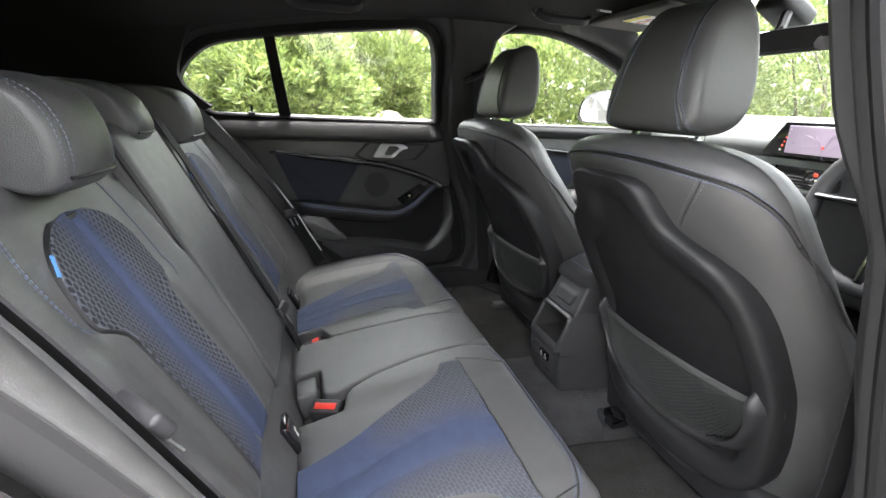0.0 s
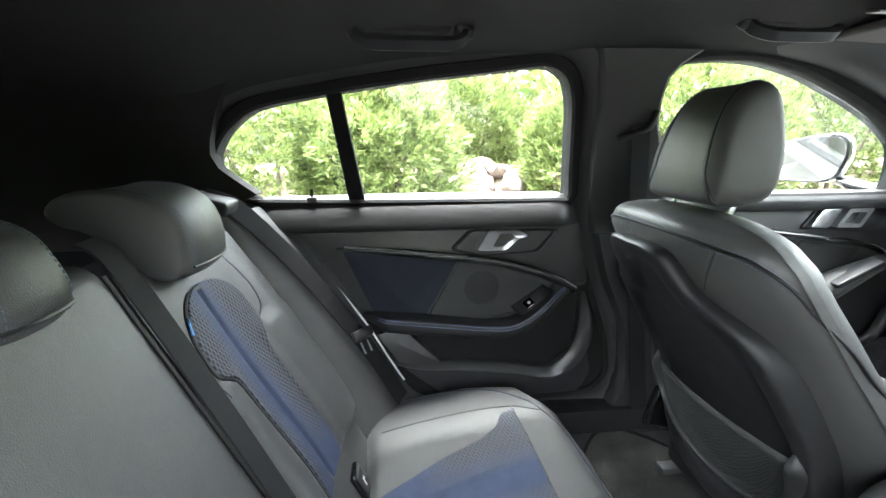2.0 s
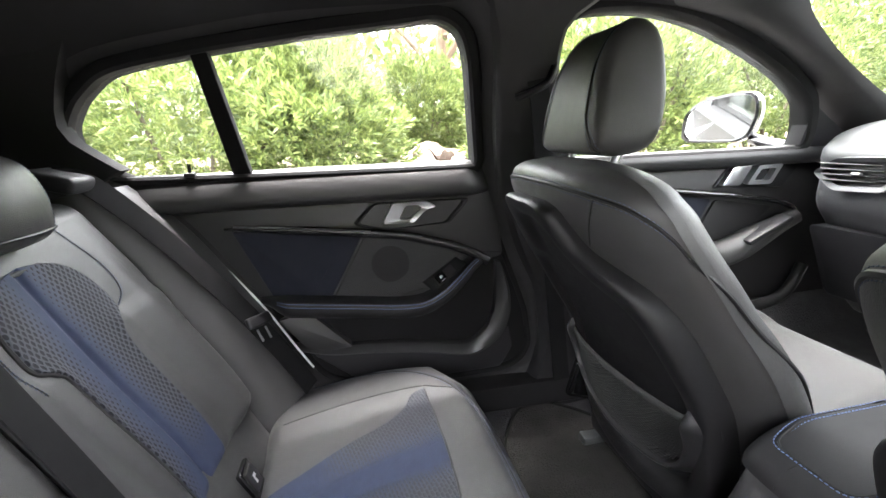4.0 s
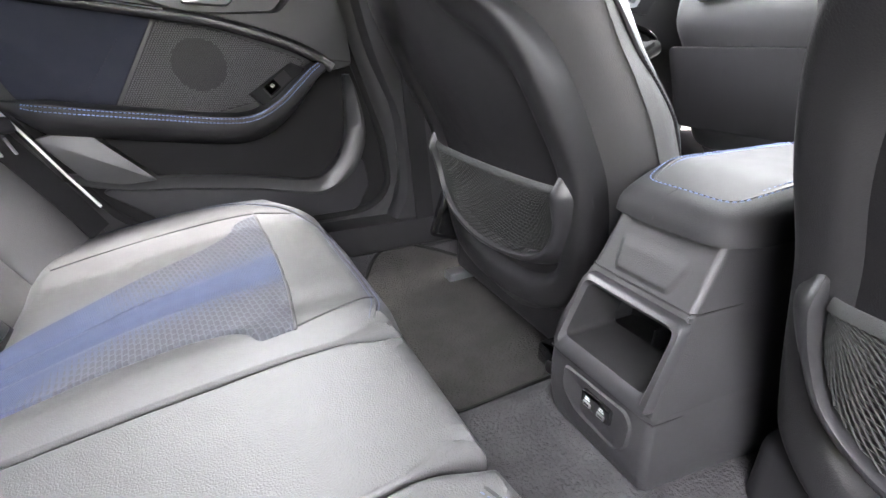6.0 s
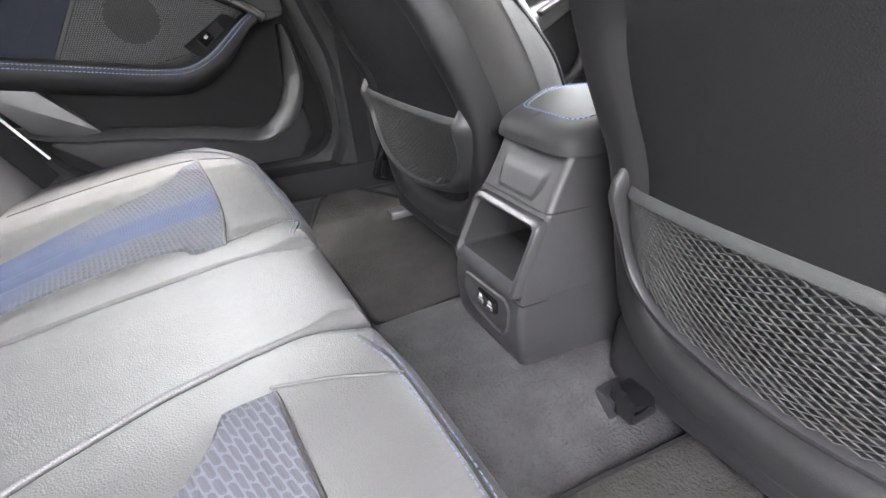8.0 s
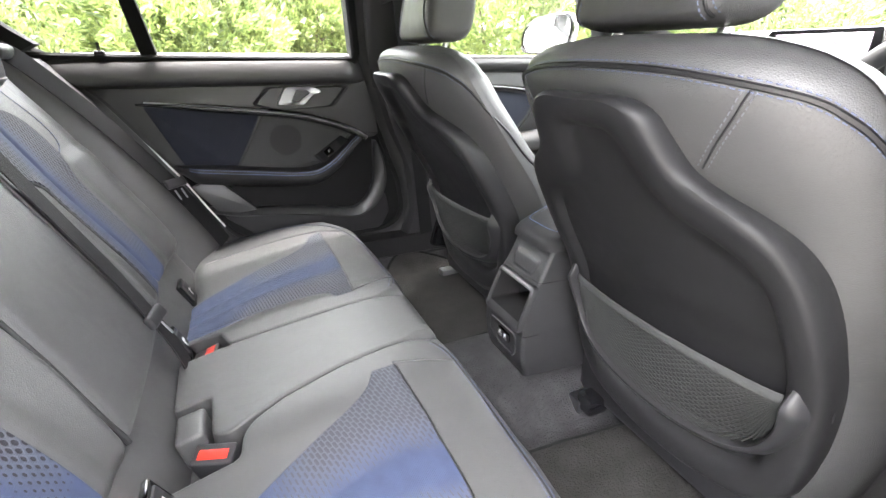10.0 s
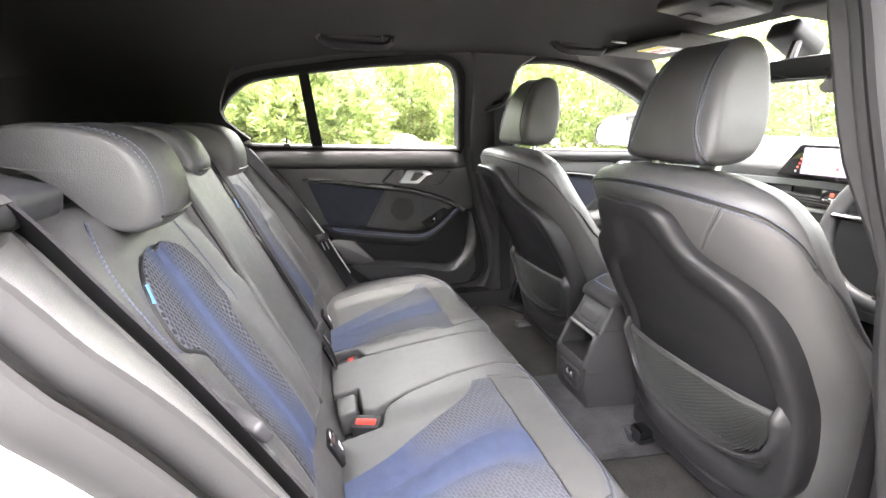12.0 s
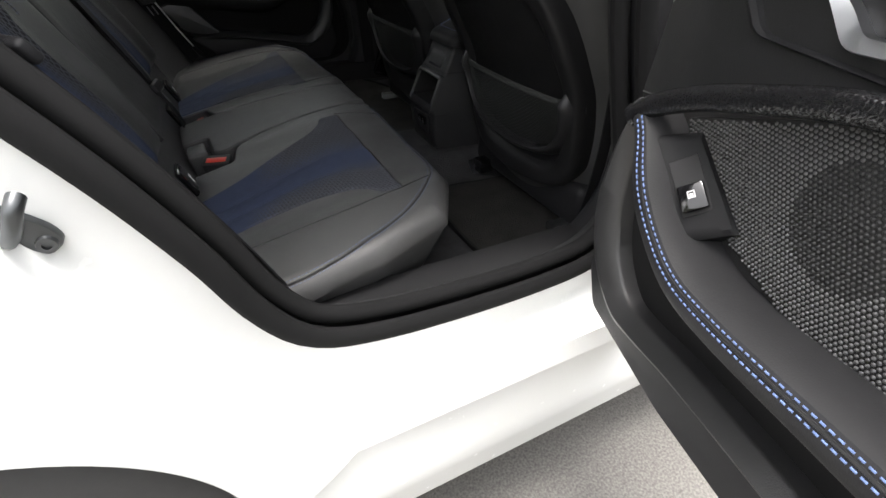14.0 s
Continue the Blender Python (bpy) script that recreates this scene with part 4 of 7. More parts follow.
def front_seat(y0, outer, rake):
    st = thing("front_seat", "black leather sports front seat with moulded back panel and net pocket", "car seat", (0.2, y0, 0.29), group="front seats")
    # upholstered backrest
    levels = [(0.335, 0.19, 0.084, 0.11), (0.36, 0.215, 0.074, 0.15), (0.42, 0.237, 0.058, 0.18), (0.52, 0.256, 0.047, 0.19), (0.62, 0.266, 0.024, 0.20), (0.70, 0.268, -0.016, 0.200), (0.76, 0.264, -0.050, 0.190),
              (0.80, 0.259, -0.074, 0.180), (0.85, 0.255, -0.106, 0.176), (0.90, 0.251, -0.141, 0.173), (0.945, 0.243, -0.168, 0.172), (0.972, 0.227, -0.178, 0.162), (0.992, 0.200, -0.178, 0.144), (1.006, 0.155, -0.168, 0.114), (1.014, 0.09, -0.148, 0.070)]
    rings = []
    fine = []
    for k in range(61):
        z = 0.335 + (1.014 - 0.335) * (1 - (1 - k / 60) ** 1.35)
        fine.append(z)
    for z in fine:
        w, xr, dp = (lerp_table([(a[0], a[i]) for a in levels], z) for i in (1, 2, 3))
        row = []
        for k in range(72):
            t = 2 * math.pi * k / 72
            c, s = math.cos(t), math.sin(t)
            e = 2 / 3.0
            cx = math.copysign(abs(c) ** e, c)
            sy = math.copysign(abs(s) ** e, s)
            x = xr + dp * 0.5 - cx * dp * 0.5
            if c > 0:
                x += 0.035 * abs(sy) ** 2.2
            row.append(V(x, y0 + w * sy, z))
        rings.append(row)
    back = part("backrest", loft(rings), LEATHER, st)

    # moulded back panel: outer edge and the inner foot of its raised rim, paired
    edge = [(0.0, 0.956, 0.0, 0.918), (0.055, 0.956, 0.022, 0.917), (0.086, 0.944, 0.038, 0.905), (0.099, 0.920, 0.048, 0.885), (0.113, 0.890, 0.062, 0.855), (0.137, 0.871, 0.088, 0.827),
            (0.165, 0.855, 0.122, 0.811), (0.190, 0.836, 0.148, 0.795), (0.206, 0.812, 0.163, 0.775), (0.216, 0.780, 0.172, 0.750), (0.222, 0.735, 0.177, 0.705), (0.224, 0.68, 0.178, 0.65),
            (0.224, 0.62, 0.178, 0.60), (0.222, 0.56, 0.174, 0.55), (0.217, 0.505, 0.166, 0.505), (0.205, 0.45, 0.15, 0.47), (0.158, 0.402, 0.11, 0.45), (0.08, 0.385, 0.05, 0.445), (0.0, 0.38, 0.0, 0.443)]
    edge = edge + [(-a, b, -c, e) for a, b, c, e in edge[-2:0:-1]]
    O = spline([Vector(p) for p in edge], 168, True)

    def P(q, h):
        return V(seat_back_x(q.y) - h + 0.55 * q.x * q.x - 0.004, y0 + q.x, q.y)

    def across(p, w):
        return Vector((p[0] + (p[2] - p[0]) * w, p[1] + (p[3] - p[1]) * w))
    rings = [[P(across(p, 0.10), -0.045) for p in O]]
    for w, h in ((-0.02, -0.004), (0.0, 0.006), (0.05, 0.0125), (0.13, 0.0165), (0.24, 0.0175), (0.42, 0.0170), (0.62, 0.0150), (0.76, 0.0125), (0.86, 0.0070), (0.94, 0.0005), (1.0, -0.0030)):
        rings.append([P(across(p, w), h) for p in O])
    cen = Vector((0, 0.69))
    for k in range(1, 9):
        w = k / 9
        rings.append([P(across(p, 1.0).lerp(cen, w), -0.0030 - 0.001 * min(1, w * 3)) for p in O])
    panel = part("back_panel", loft(rings), SHELL, st, "grained charcoal plastic seat back with raised rim")

    # net pocket
    def edge_top(u):
        return Vector((-0.186 + 0.372 * u, 0.616 + 0.008 * math.sin(math.pi * u)))

    LOW = spline([Vector(p) for p in [(-0.186, 0.604), (-0.180, 0.566), (-0.160, 0.524), (-0.118, 0.496), (-0.06, 0.484), (0.0, 0.480), (0.06, 0.484), (0.118, 0.496), (0.160, 0.524), (0.180, 0.566), (0.186, 0.604)]], 81)

    def edge_low(u):
        k = min(79.999, max(0.0, u * 80))
        return LOW[int(k)].lerp(LOW[int(k) + 1], k - int(k))

    def N(u, v):
        q = edge_top(u).lerp(edge_low(u), v)
        return P(q, 0.017 + 0.013 * math.sin(math.pi * u) ** 0.6 * (1 - 0.55 * v))
    strands = 29
    verts, faces = [], []
    for sgn in (1, -1):
        for k in range(-24, strands + 24):
            prev = None
            for j in range(25):
                v = j / 24
                u = (k + 0.5) / strands + sgn * (v - 0.5) * 0.62
                if not 0.0 <= u <= 1.0:
                    prev = None
                    continue
                p = N(u, v)
                r = 0.00098
                i = len(verts)
                verts += [tuple(p + V(0, -r, -r * sgn * 0.6)), tuple(p + V(-r * 1.5, 0, 0)), tuple(p + V(0, r, r * sgn * 0.6)), tuple(p + V(r, 0, 0))]
                if prev is not None:
                    for a in range(4):
                        b = (a + 1) % 4
                        faces.append((prev + a, prev + b, i + b, i + a))
                prev = i
    me = bpy.data.meshes.new("net")
    me.from_pydata(verts, [], faces)
    for p in me.polygons:
        p.use_smooth = True
    me.materials.append(MESH_BLACK)
    net = new("net", me)
    net.parent = st
    net.matrix_parent_inverse = st.matrix_basis.inverted()
    net["label"] = "black stretch net pocket"
    band = [N(k / 40, 0.0) for k in range(41)]
    part("net_band", sweep(band, [(-0.0055, -0.0012), (0.0055, -0.0012), (0.0060, 0.0006), (0.0045, 0.0016), (-0.0045, 0.0016), (-0.0060, 0.0006)], V(-1, 0, 0.25)), BAND, net, "grey woven band along the top of the net")
    # the moulded lip that holds the net, ending in a fin on either side
    path = [Vector((-0.197, 0.652)), Vector((-0.196, 0.635))] + [q * 1.0 + Vector((math.copysign(0.008 * min(1, abs(q.x) / 0.12), q.x), -0.005)) for q in LOW[2:-2:3]] + [Vector((0.196, 0.635)), Vector((0.197, 0.652))]
    path = spline(path, 90)
    rings = []
    for k, q in enumerate(path):
        t = (path[min(89, k + 1)] - path[max(0, k - 1)]).normalized()
        out = Vector((t.y, -t.x))
        if out.y > 0.02 and abs(q.x) < 0.15:
            out = -out
        if abs(q.x) >= 0.15 and out.x * q.x < 0:
            out = -out
        e = min(k, 89 - k) / 89
        fin = 0.15 + 0.85 * smooth(0.0, 0.075, e)
        top = (0.027 + 0.006 * smooth(0.16, 0.06, e)) * fin + 0.004
        wd = 0.010 + 0.007 * smooth(0.2, 0.05, e) * fin
        rings.append([P(q + out * a, h) for a, h in ((-0.0045, -0.006), (-0.0045, top - 0.005), (-0.002, top - 0.0008), (0.001, top), (wd * 0.45, top - 0.001), (wd * 0.9, top - 0.008), (wd * 1.6, 0.006), (wd * 1.9, -0.006))])
    part("pocket_rim", loft(rings), LIP, net, "moulded lip of the net pocket with a fin on either side")

    # seams across the shoulders
    def skin(y, z, lift=0.0006):
        w, xr, dp = (lerp_table([(a[0], a[i]) for a in levels], z) for i in (1, 2, 3))
        sy = max(-0.999, min(0.999, y / w))
        s = math.copysign(abs(sy) ** 1.5, sy)
        c = math.sqrt(max(0, 1 - s * s))
        cx = c ** (2 / 3.0)
        return V(xr + dp * 0.5 - cx * dp * 0.5 + 0.035 * abs(sy) ** 2.2 - lift, y0 + y, z)
    arc = [Vector(p) for p in [(-0.2455, 0.895), (-0.238, 0.925), (-0.222, 0.948), (-0.190, 0.966), (-0.10, 0.981), (0.0, 0.985), (0.10, 0.981), (0.190, 0.966), (0.222, 0.948), (0.238, 0.925), (0.2455, 0.895)]]
    for dz in (-0.005, 0.005):
        line = [skin(q.x, q.y + dz) for q in spline(arc, 120)]
        stitches(line, V(-0.9, 0, 0.4), back, THREAD_SEAT, 0.0040, 0.0030, 0.0006)
    part("seam", tube([skin(q.x, q.y, 0.0004) for q in spline(arc, 120)], 0.0030, 6), PIPING, back)
    # seams running on over the flanks and down the front edges
    def flank(s, deg, z, lift):
        w, xr, dp = (lerp_table([(a[0], a[i]) for a in levels], z) for i in (1, 2, 3))
        c, sn = math.cos(radians(deg)), math.sin(radians(deg))
        cx, sy = math.copysign(abs(c) ** (2 / 3.0), c), sn ** (2 / 3.0)
        x = xr + dp * 0.5 - cx * dp * 0.5 + (0.035 * sy ** 2.2 if c > 0 else 0)
        return V(x - cx * lift, y0 + s * (w * sy + sn * lift), z)
    for s in (-1, 1):
        run = [(74, 0.895), (84, 0.845), (98, 0.790), (112, 0.720), (121, 0.665), (127, 0.600), (131, 0.530), (134, 0.450)]
        for off in (-0.005, 0.005):
            line = spline([flank(s, a, z + off, 0.0026) for a, z in run], 90)
            stitches(line, V(0.1, s, 0), back, THREAD_GREY, 0.0036, 0.0026, 0.0008)
        part("seam", tube(spline([flank(s, a, z, 0.0010) for a, z in run], 90), 0.0034, 6), PIPING, back)
    for s in (-1, 1):
        vert = [Vector((s * 0.165, 0.968)), Vector((s * 0.158, 0.952)), Vector((s * 0.148, 0.935)), Vector((s * 0.134, 0.914)), Vector((s * 0.120, 0.893))]
        for dy in (-0.005, 0.005):
            stitches([skin(q.x + dy, q.y) for q in spline(vert, 30)], V(-1, 0, 0.2), back, THREAD_GREY, 0.0036, 0.0026, 0.0008)
        part("seam", tube([skin(q.x, q.y, 0.0002) for q in spline(vert, 30)], 0.0012, 6), PIPING, back)

    # head restraint
    prof = [(-0.128, 1.026), (-0.137, 1.048), (-0.132, 1.100), (-0.117, 1.155), (-0.092, 1.198), (-0.060, 1.219), (-0.028, 1.215), (-0.012, 1.186), (-0.010, 1.126), (-0.018, 1.070), (-0.036, 1.032), (-0.080, 1.020)]
    prof = [(x + rake + 0.004, z) for x, z in prof]
    half, ends, low = 0.106, 0.032, 0.70
    hb = profile_block(prof, y0 - half, y0 + half, ends, 28, 72, low)

    def slim(z):
        return 1 - 0.26 * smooth(1.05, 1.235, z)
    for v in hb.verts:
        v.co.y = y0 + (v.co.y - y0) * slim(v.co.z)
    hd = part("head_restraint", hb, LEATHER, st, "black leather head restraint with blue stitching")
    for s in (-1, 1):
        part("post", tube([V(-0.088 + rake * 0.6, y0 + s * 0.074, 0.985), V(-0.072 + rake, y0 + s * 0.074, 1.03)], 0.0065, 12), CHROME, hd)
        part("post_collar", rbox((-0.088 + rake * 0.7, y0 + s * 0.074, 1.004), (0.03, 0.03, 0.010), 0.004), PLASTIC, hd)
        Q = spline([Vector(p) for p in prof], 90, True)
        c = sum(Q, Vector((0, 0))) / len(Q)
        def corner(p, lift, yy):
            yy += 0.016 * smooth(1.085, 1.030, p.y)
            d = half - yy
            k = lift * (1.0 if d > ends else low + (1 - low) * math.sqrt(max(0.0, 1 - ((ends - d) / ends) ** 2)))
            q = Vector((c.x + (p.x - c.x) * k, c.y + (p.y - c.y) * k))
            return V(q.x, y0 + s * yy * slim(q.y), q.y)
        part("seam", tube([corner(p, 1.0, 0.0740) for p in Q[-1:] + Q[:60]], 0.0020, 6), PIPING, hd)
        for k, yy in ((1.004, 0.0795), (1.004, 0.0685)):
            line = [corner(p, k, yy) for p in Q[-1:] + Q[:60]]
            stitches(line, [Vector((p.x - c.x, 0, p.z - c.y)).normalized() for p in line], hd, THREAD_DULL)
    # seat cushion, plinth and rails
    out = rounded([(0.14, y0 - 0.24), (0.14, y0 + 0.24), (0.50, y0 + 0.26), (0.56, y0 + 0.2), (0.56, y0 - 0.2), (0.50, y0 - 0.26)], 0.05, 5)
    top = lambda x, y: 0.50 + 0.08 * smooth(0.1, 0.5, x) + 0.03 * smooth(0.14, 0.24, abs(y - y0))
    part("cushion", pillow([(p.x, p.y) for p in resample([V(a, b, 0) for a, b in out], 110, True)], top, 0.05, 0.40, 12, 5), LEATHER, st)
    part("side_shield", rbox((0.135, y0 + outer * 0.292, 0.405), (0.16, 0.030, 0.120), 0.014, 4, m=pose(0, 0, 0, 0, 18, 0)), PIANO, st, "glossy dark plastic seat side shield")
    part("plinth", rbox((0.30, y0, 0.365), (0.44, 0.46, 0.11), 0.02, 3), PLASTIC, st)
    for s in (-1, 1):
        part("rail", rbox((0.22, y0 + s * 0.19, 0.302), (0.36, 0.035, 0.035), 0.005), STEEL, st)
        if y0 * s < 0:
            part("rail_cap", rbox((0.070, y0 + s * 0.165, 0.318), (0.05, 0.045, 0.040), 0.008), PIANO, st)
    return st


front_seat(0.36, 1, 0.016)
front_seat(-0.346, -1, 0.0)


# ---- doors ----
def inside(x, z, poly, margin=0.0):
    hit = False
    n = len(poly)
    for i in range(n):
        (xa, za), (xb, zb) = poly[i], poly[(i + 1) % n]
        if (za > z) != (zb > z) and x < (xb - xa) * (z - za) / (zb - za) + xa:
            hit = not hit
        if margin:
            t = max(0.0, min(1.0, ((x - xa) * (xb - xa) + (z - za) * (zb - za)) / max(1e-9, (xb - xa) ** 2 + (zb - za) ** 2)))
            if math.hypot(x - xa - t * (xb - xa), z - za - t * (zb - za)) < margin:
                return False
    return hit


def rear_door(side, label):
    """Rear door, closed; all of it is laid out as on the car's left side, and mirrored for the right."""
    hinge = V(-0.04, side * 0.8575, 0.42)
    d = thing("rear_door", label, "car door", hinge, group="rear doors")

    def M(x, y, z):
        return V(x, side * y, z)

    def Y(z):
        return 0.726
    # painted outer skin
    skin = [(-0.05, 0.29), (-0.60, 0.29), (-0.66, 0.45), (-0.78, 0.66), (-0.93, 0.86), (-1.00, 0.955), (-0.14, 0.955), (-0.10, 0.8), (-0.05, 0.6)]
    part("outer_skin", prism(skin, lambda x, z: M(x, 0.875 - 0.3 * max(0, z - 0.8), z), lambda x, z: M(x, 0.85 - 0.3 * max(0, z - 0.8), z)), PAINT, d, "white painted outer door skin")
    # inner card
    front = [(-0.160, 0.992), (-0.138, 0.962), (-0.116, 0.86), (-0.104, 0.756)]
    card = [(-0.135, 0.748), (-0.175, 0.742), (-0.228, 0.700), (-0.285, 0.652), (-0.36, 0.640), (-0.48, 0.652), (-0.60, 0.668), (-0.68, 0.680), (-0.70, 0.70), (-0.78, 0.82), (-0.88, 0.925), (-0.975, 0.990), (-0.55, 0.994)] + front
    card = rounded(card, 0.012, 3)
    hollow = [(-0.116, 0.756), (-0.094, 0.64), (-0.068, 0.51), (-0.070, 0.45), (-0.10, 0.415), (-0.256, 0.410), (-0.50, 0.44), (-0.585, 0.50), (-0.64, 0.60), (-0.70, 0.70), (-0.70, 0.76), (-0.15, 0.80)]
    part("pocket_back", prism(hollow, lambda x, z: M(x, 0.776, z), lambda x, z: M(x, 0.845, z), 0.004, 2), DARKTRIM, d, "black lining of the open door pocket")

    def card_pt(x, z, dy=0.0):
        return M(x, Y(z) - dy, z)
    bm = prism(card, lambda x, z: card_pt(x, z), lambda x, z: M(x, 0.845, z), 0.012, 3)
    base = part("door_card", bm, SOFT, d, "black soft-touch door card")
    ed = [(p.x, p.y) for p in offset_loop(LOOP, -0.004 if side > 0 else -0.045) if p.y < 0.955]
    part("inner_frame", prism(ed, lambda x, z: M(x, 0.748, z), lambda x, z: M(x, 0.79, z), 0.004, 2), RUBBER, d)
    # shoulder under the glass
    sect = [(0.738, 0.9985), (0.728, 0.9980), (0.716, 0.9940), (0.704, 0.9850), (0.694, 0.9720), (0.687, 0.9560), (0.683, 0.9400), (0.684, 0.9285), (0.690, 0.9205), (0.706, 0.9150), (0.738, 0.9110)]
    rows = []
    for k in range(41):
        x = -0.965 + 0.826 * k / 40
        squeeze = 0.25 + 0.75 * smooth(0, 3, k) * smooth(40, 37, k)
        rows.append([M(x, 0.738 + (yy - 0.738) * squeeze, 0.957 + (zz - 0.957) * (0.9 + 0.1 * squeeze) + (0.012 if k < 1 else 0)) for yy, zz in sect])
    part("shoulder_pad", loft(rows), SOFT, d)
    # trim strip
    strip = spline([M(-0.760, 0.722, 0.872), M(-0.62, 0.718, 0.860), M(-0.48, 0.712, 0.845), M(-0.37, 0.705, 0.832), M(-0.30, 0.701, 0.815), M(-0.24, 0.697, 0.797), M(-0.19, 0.692, 0.775), M(-0.155, 0.690, 0.752)], 60)
    part("trim_strip", tube(strip, [0.003 + 0.009 * smooth(0, 16, k) * (0.75 + 0.25 * k / 60) for k in range(60)], 14, flat=0.8, up=(0, -side, 0)), STRIP, d, "gloss black textured trim strip with silver edge")
    part("silver_line", tube([p + M(0, -0.007, 0.007) for p in strip[2:32]], [0.0024 - 0.00006 * k for k in range(30)], 6), CHROME, d)
    # cloth insert and speaker grille
    ins = rounded([(-0.745, 0.866), (-0.455, 0.834), (-0.545, 0.678), (-0.668, 0.690)], 0.008, 3)
    part("cloth_insert", prism(ins, lambda x, z: M(x, Y(z) - 0.006, z), lambda x, z: M(x, Y(z) + 0.01, z), 0.004, 2), NAVY, d, "navy blue cloth insert")
    stitches([M(-0.512 - 0.062 * k / 20, Y(0.7) - 0.0066, 0.800 - 0.085 * k / 20) for k in range(21)], M(0, -1, 0), d, NAVY, 0.004, 0.002, 0.0007)
    spk = rounded([(-0.449, 0.834), (-0.36, 0.820), (-0.200, 0.766), (-0.22, 0.730), (-0.30, 0.688), (-0.40, 0.664), (-0.538, 0.678)], 0.008, 3)
    grille = part("speaker_grille", prism(spk, lambda x, z: M(x, Y(z) - 0.0046, z), lambda x, z: M(x, Y(z) + 0.01, z), 0.003, 2), GRILLE, d, "perforated dark speaker grille")
    for name, mt, ring_in, note in (("grille_bump", GRILLE_DOT, False, ""), ("speaker", DARK_DOT, True, "round speaker mesh behind the grille")):
        verts, faces = [], []
        row = 0
        z = 0.660
        while z < 0.832:
            x = -0.545 + (0.0021 if row % 2 else 0)
            while x < -0.20:
                if inside(x, z, spk, 0.003) and (math.hypot(x + 0.393, z - 0.758) < 0.046) == ring_in:
                    k = len(verts)
                    yy = Y(z) - 0.005
                    for a in range(6):
                        verts.append(tuple(M(x + 0.0017 * math.cos(a * 1.0472), yy, z + 0.0017 * math.sin(a * 1.0472))))
                    for a in range(6):
                        verts.append(tuple(M(x + 0.0011 * math.cos(a * 1.0472), yy - 0.0010, z + 0.0011 * math.sin(a * 1.0472))))
                    verts.append(tuple(M(x, yy - 0.0014, z)))
                    for a in range(6):
                        b = (a + 1) % 6
                        faces.append((k + a, k + b, k + 6 + b, k + 6 + a))
                        faces.append((k + 6 + a, k + 6 + b, k + 12))
                x += 0.0042
            z += 0.0036
            row += 1
        me = bpy.data.meshes.new(name)
        me.from_pydata(verts, [], faces)
        for p in me.polygons:
            p.use_smooth = True
        me.materials.append(mt)
        dots = new(name, me)
        dots.parent = grille
        dots.matrix_parent_inverse = total(grille).inverted()
        dots["kind"] = "stuff"
        if note:
            dots["label"] = note
    # arm rest
    arm = spline([V(-0.700, 0.702, 0), V(-0.60, 0.688, 0), V(-0.48, 0.673, 0), V(-0.38, 0.661, 0), V(-0.318, 0.662, 0), V(-0.268, 0.686, 0), V(-0.228, 0.720, 0), V(-0.193, 0.750, 0), V(-0.162, 0.768, 0)], 60)
    rings = []
    for k, p in enumerate(arm):
        a, b = arm[max(0, k - 1)], arm[min(59, k + 1)]
        t = Vector((b.x - a.x, b.y - a.y)).normalized()
        n = Vector((-t.y, t.x))
        s = 0.35 + 0.65 * smooth(0, 7, k) * (1 - 0.45 * smooth(48, 59, k))
        depth = 0.066 * s
        row = []
        low = 1 - 0.72 * smooth(36, 54, k)
        for c, e in ((0.010, 0.0), (0.013, 0.4), (0.012, 0.78), (0.009, 0.93), (0.003, 0.99), (-0.006, 1.0), (-0.013, 0.985), (-0.019, 0.93), (-0.020 - 0.010 * low, 0.72), (-0.022 - 0.020 * low, 0.36), (-0.022 - 0.028 * low, 0.0)):
            q = Vector((p.x, p.y)) + n * (c * s)
            row.append(M(q.x, Y(q.y) + 0.004 - depth * e, q.y))
        rings.append(row)
    ar = part("armrest", loft(rings), LEATHER_EDGE, d, "padded black leather armrest with blue stitching")
    for a, b in ((3, 4), (4, 5)):
        line = [r[a].lerp(r[b], 0.5) + M(0, -0.0006, 0.0005) for r in rings[4:58]]
        stitches(line, M(0, -1, 0.4), ar, THREAD)
    part("seam", tube([r[4] + M(0, 0.0010, -0.0006) for r in rings[4:58]], 0.0020, 6), PIPING, ar)
    # window switch in a panel above the arm
    A1, A2, B1, B2 = M(-0.204, 0.684, 0.750), M(-0.284, 0.684, 0.676), M(-0.232, 0.716, 0.764), M(-0.318, 0.716, 0.706)

    def patch(u, v):
        return A1.lerp(A2, u).lerp(B1.lerp(B2, u), v)
    nrm = (patch(0.5, 1) - patch(0.5, 0)).cross(patch(1, 0.5) - patch(0, 0.5)).normalized()
    if nrm.z < 0:
        nrm = -nrm

    def plate(u, v):
        e = min(u, 1 - u, v * 0.6, (1 - v) * 0.6) * 0.09
        return patch(u, v) - nrm * roll(e, 0.004)
    panel = part("switch_panel", grid(plate, 20, 16, thick=-nrm * 0.05), SWITCH_PLATE, d, "satin black window switch panel")
    ua = (patch(1, 0.5) - patch(0, 0.5)).normalized()
    va = nrm.cross(ua).normalized()
    rot = Matrix((ua, va, nrm)).transposed().to_4x4()
    q = patch(0.52, 0.52)
    part("switch_well", rbox(q + nrm * 0.0002, (0.056, 0.026, 0.0014), 0.0006, 1, m=rot), DARKTRIM, panel)
    part("switch", rbox(q + ua * 0.012 + nrm * 0.003, (0.026, 0.023, 0.008), 0.0025, 2, m=rot), PIANO, panel, "window switch with white symbol")
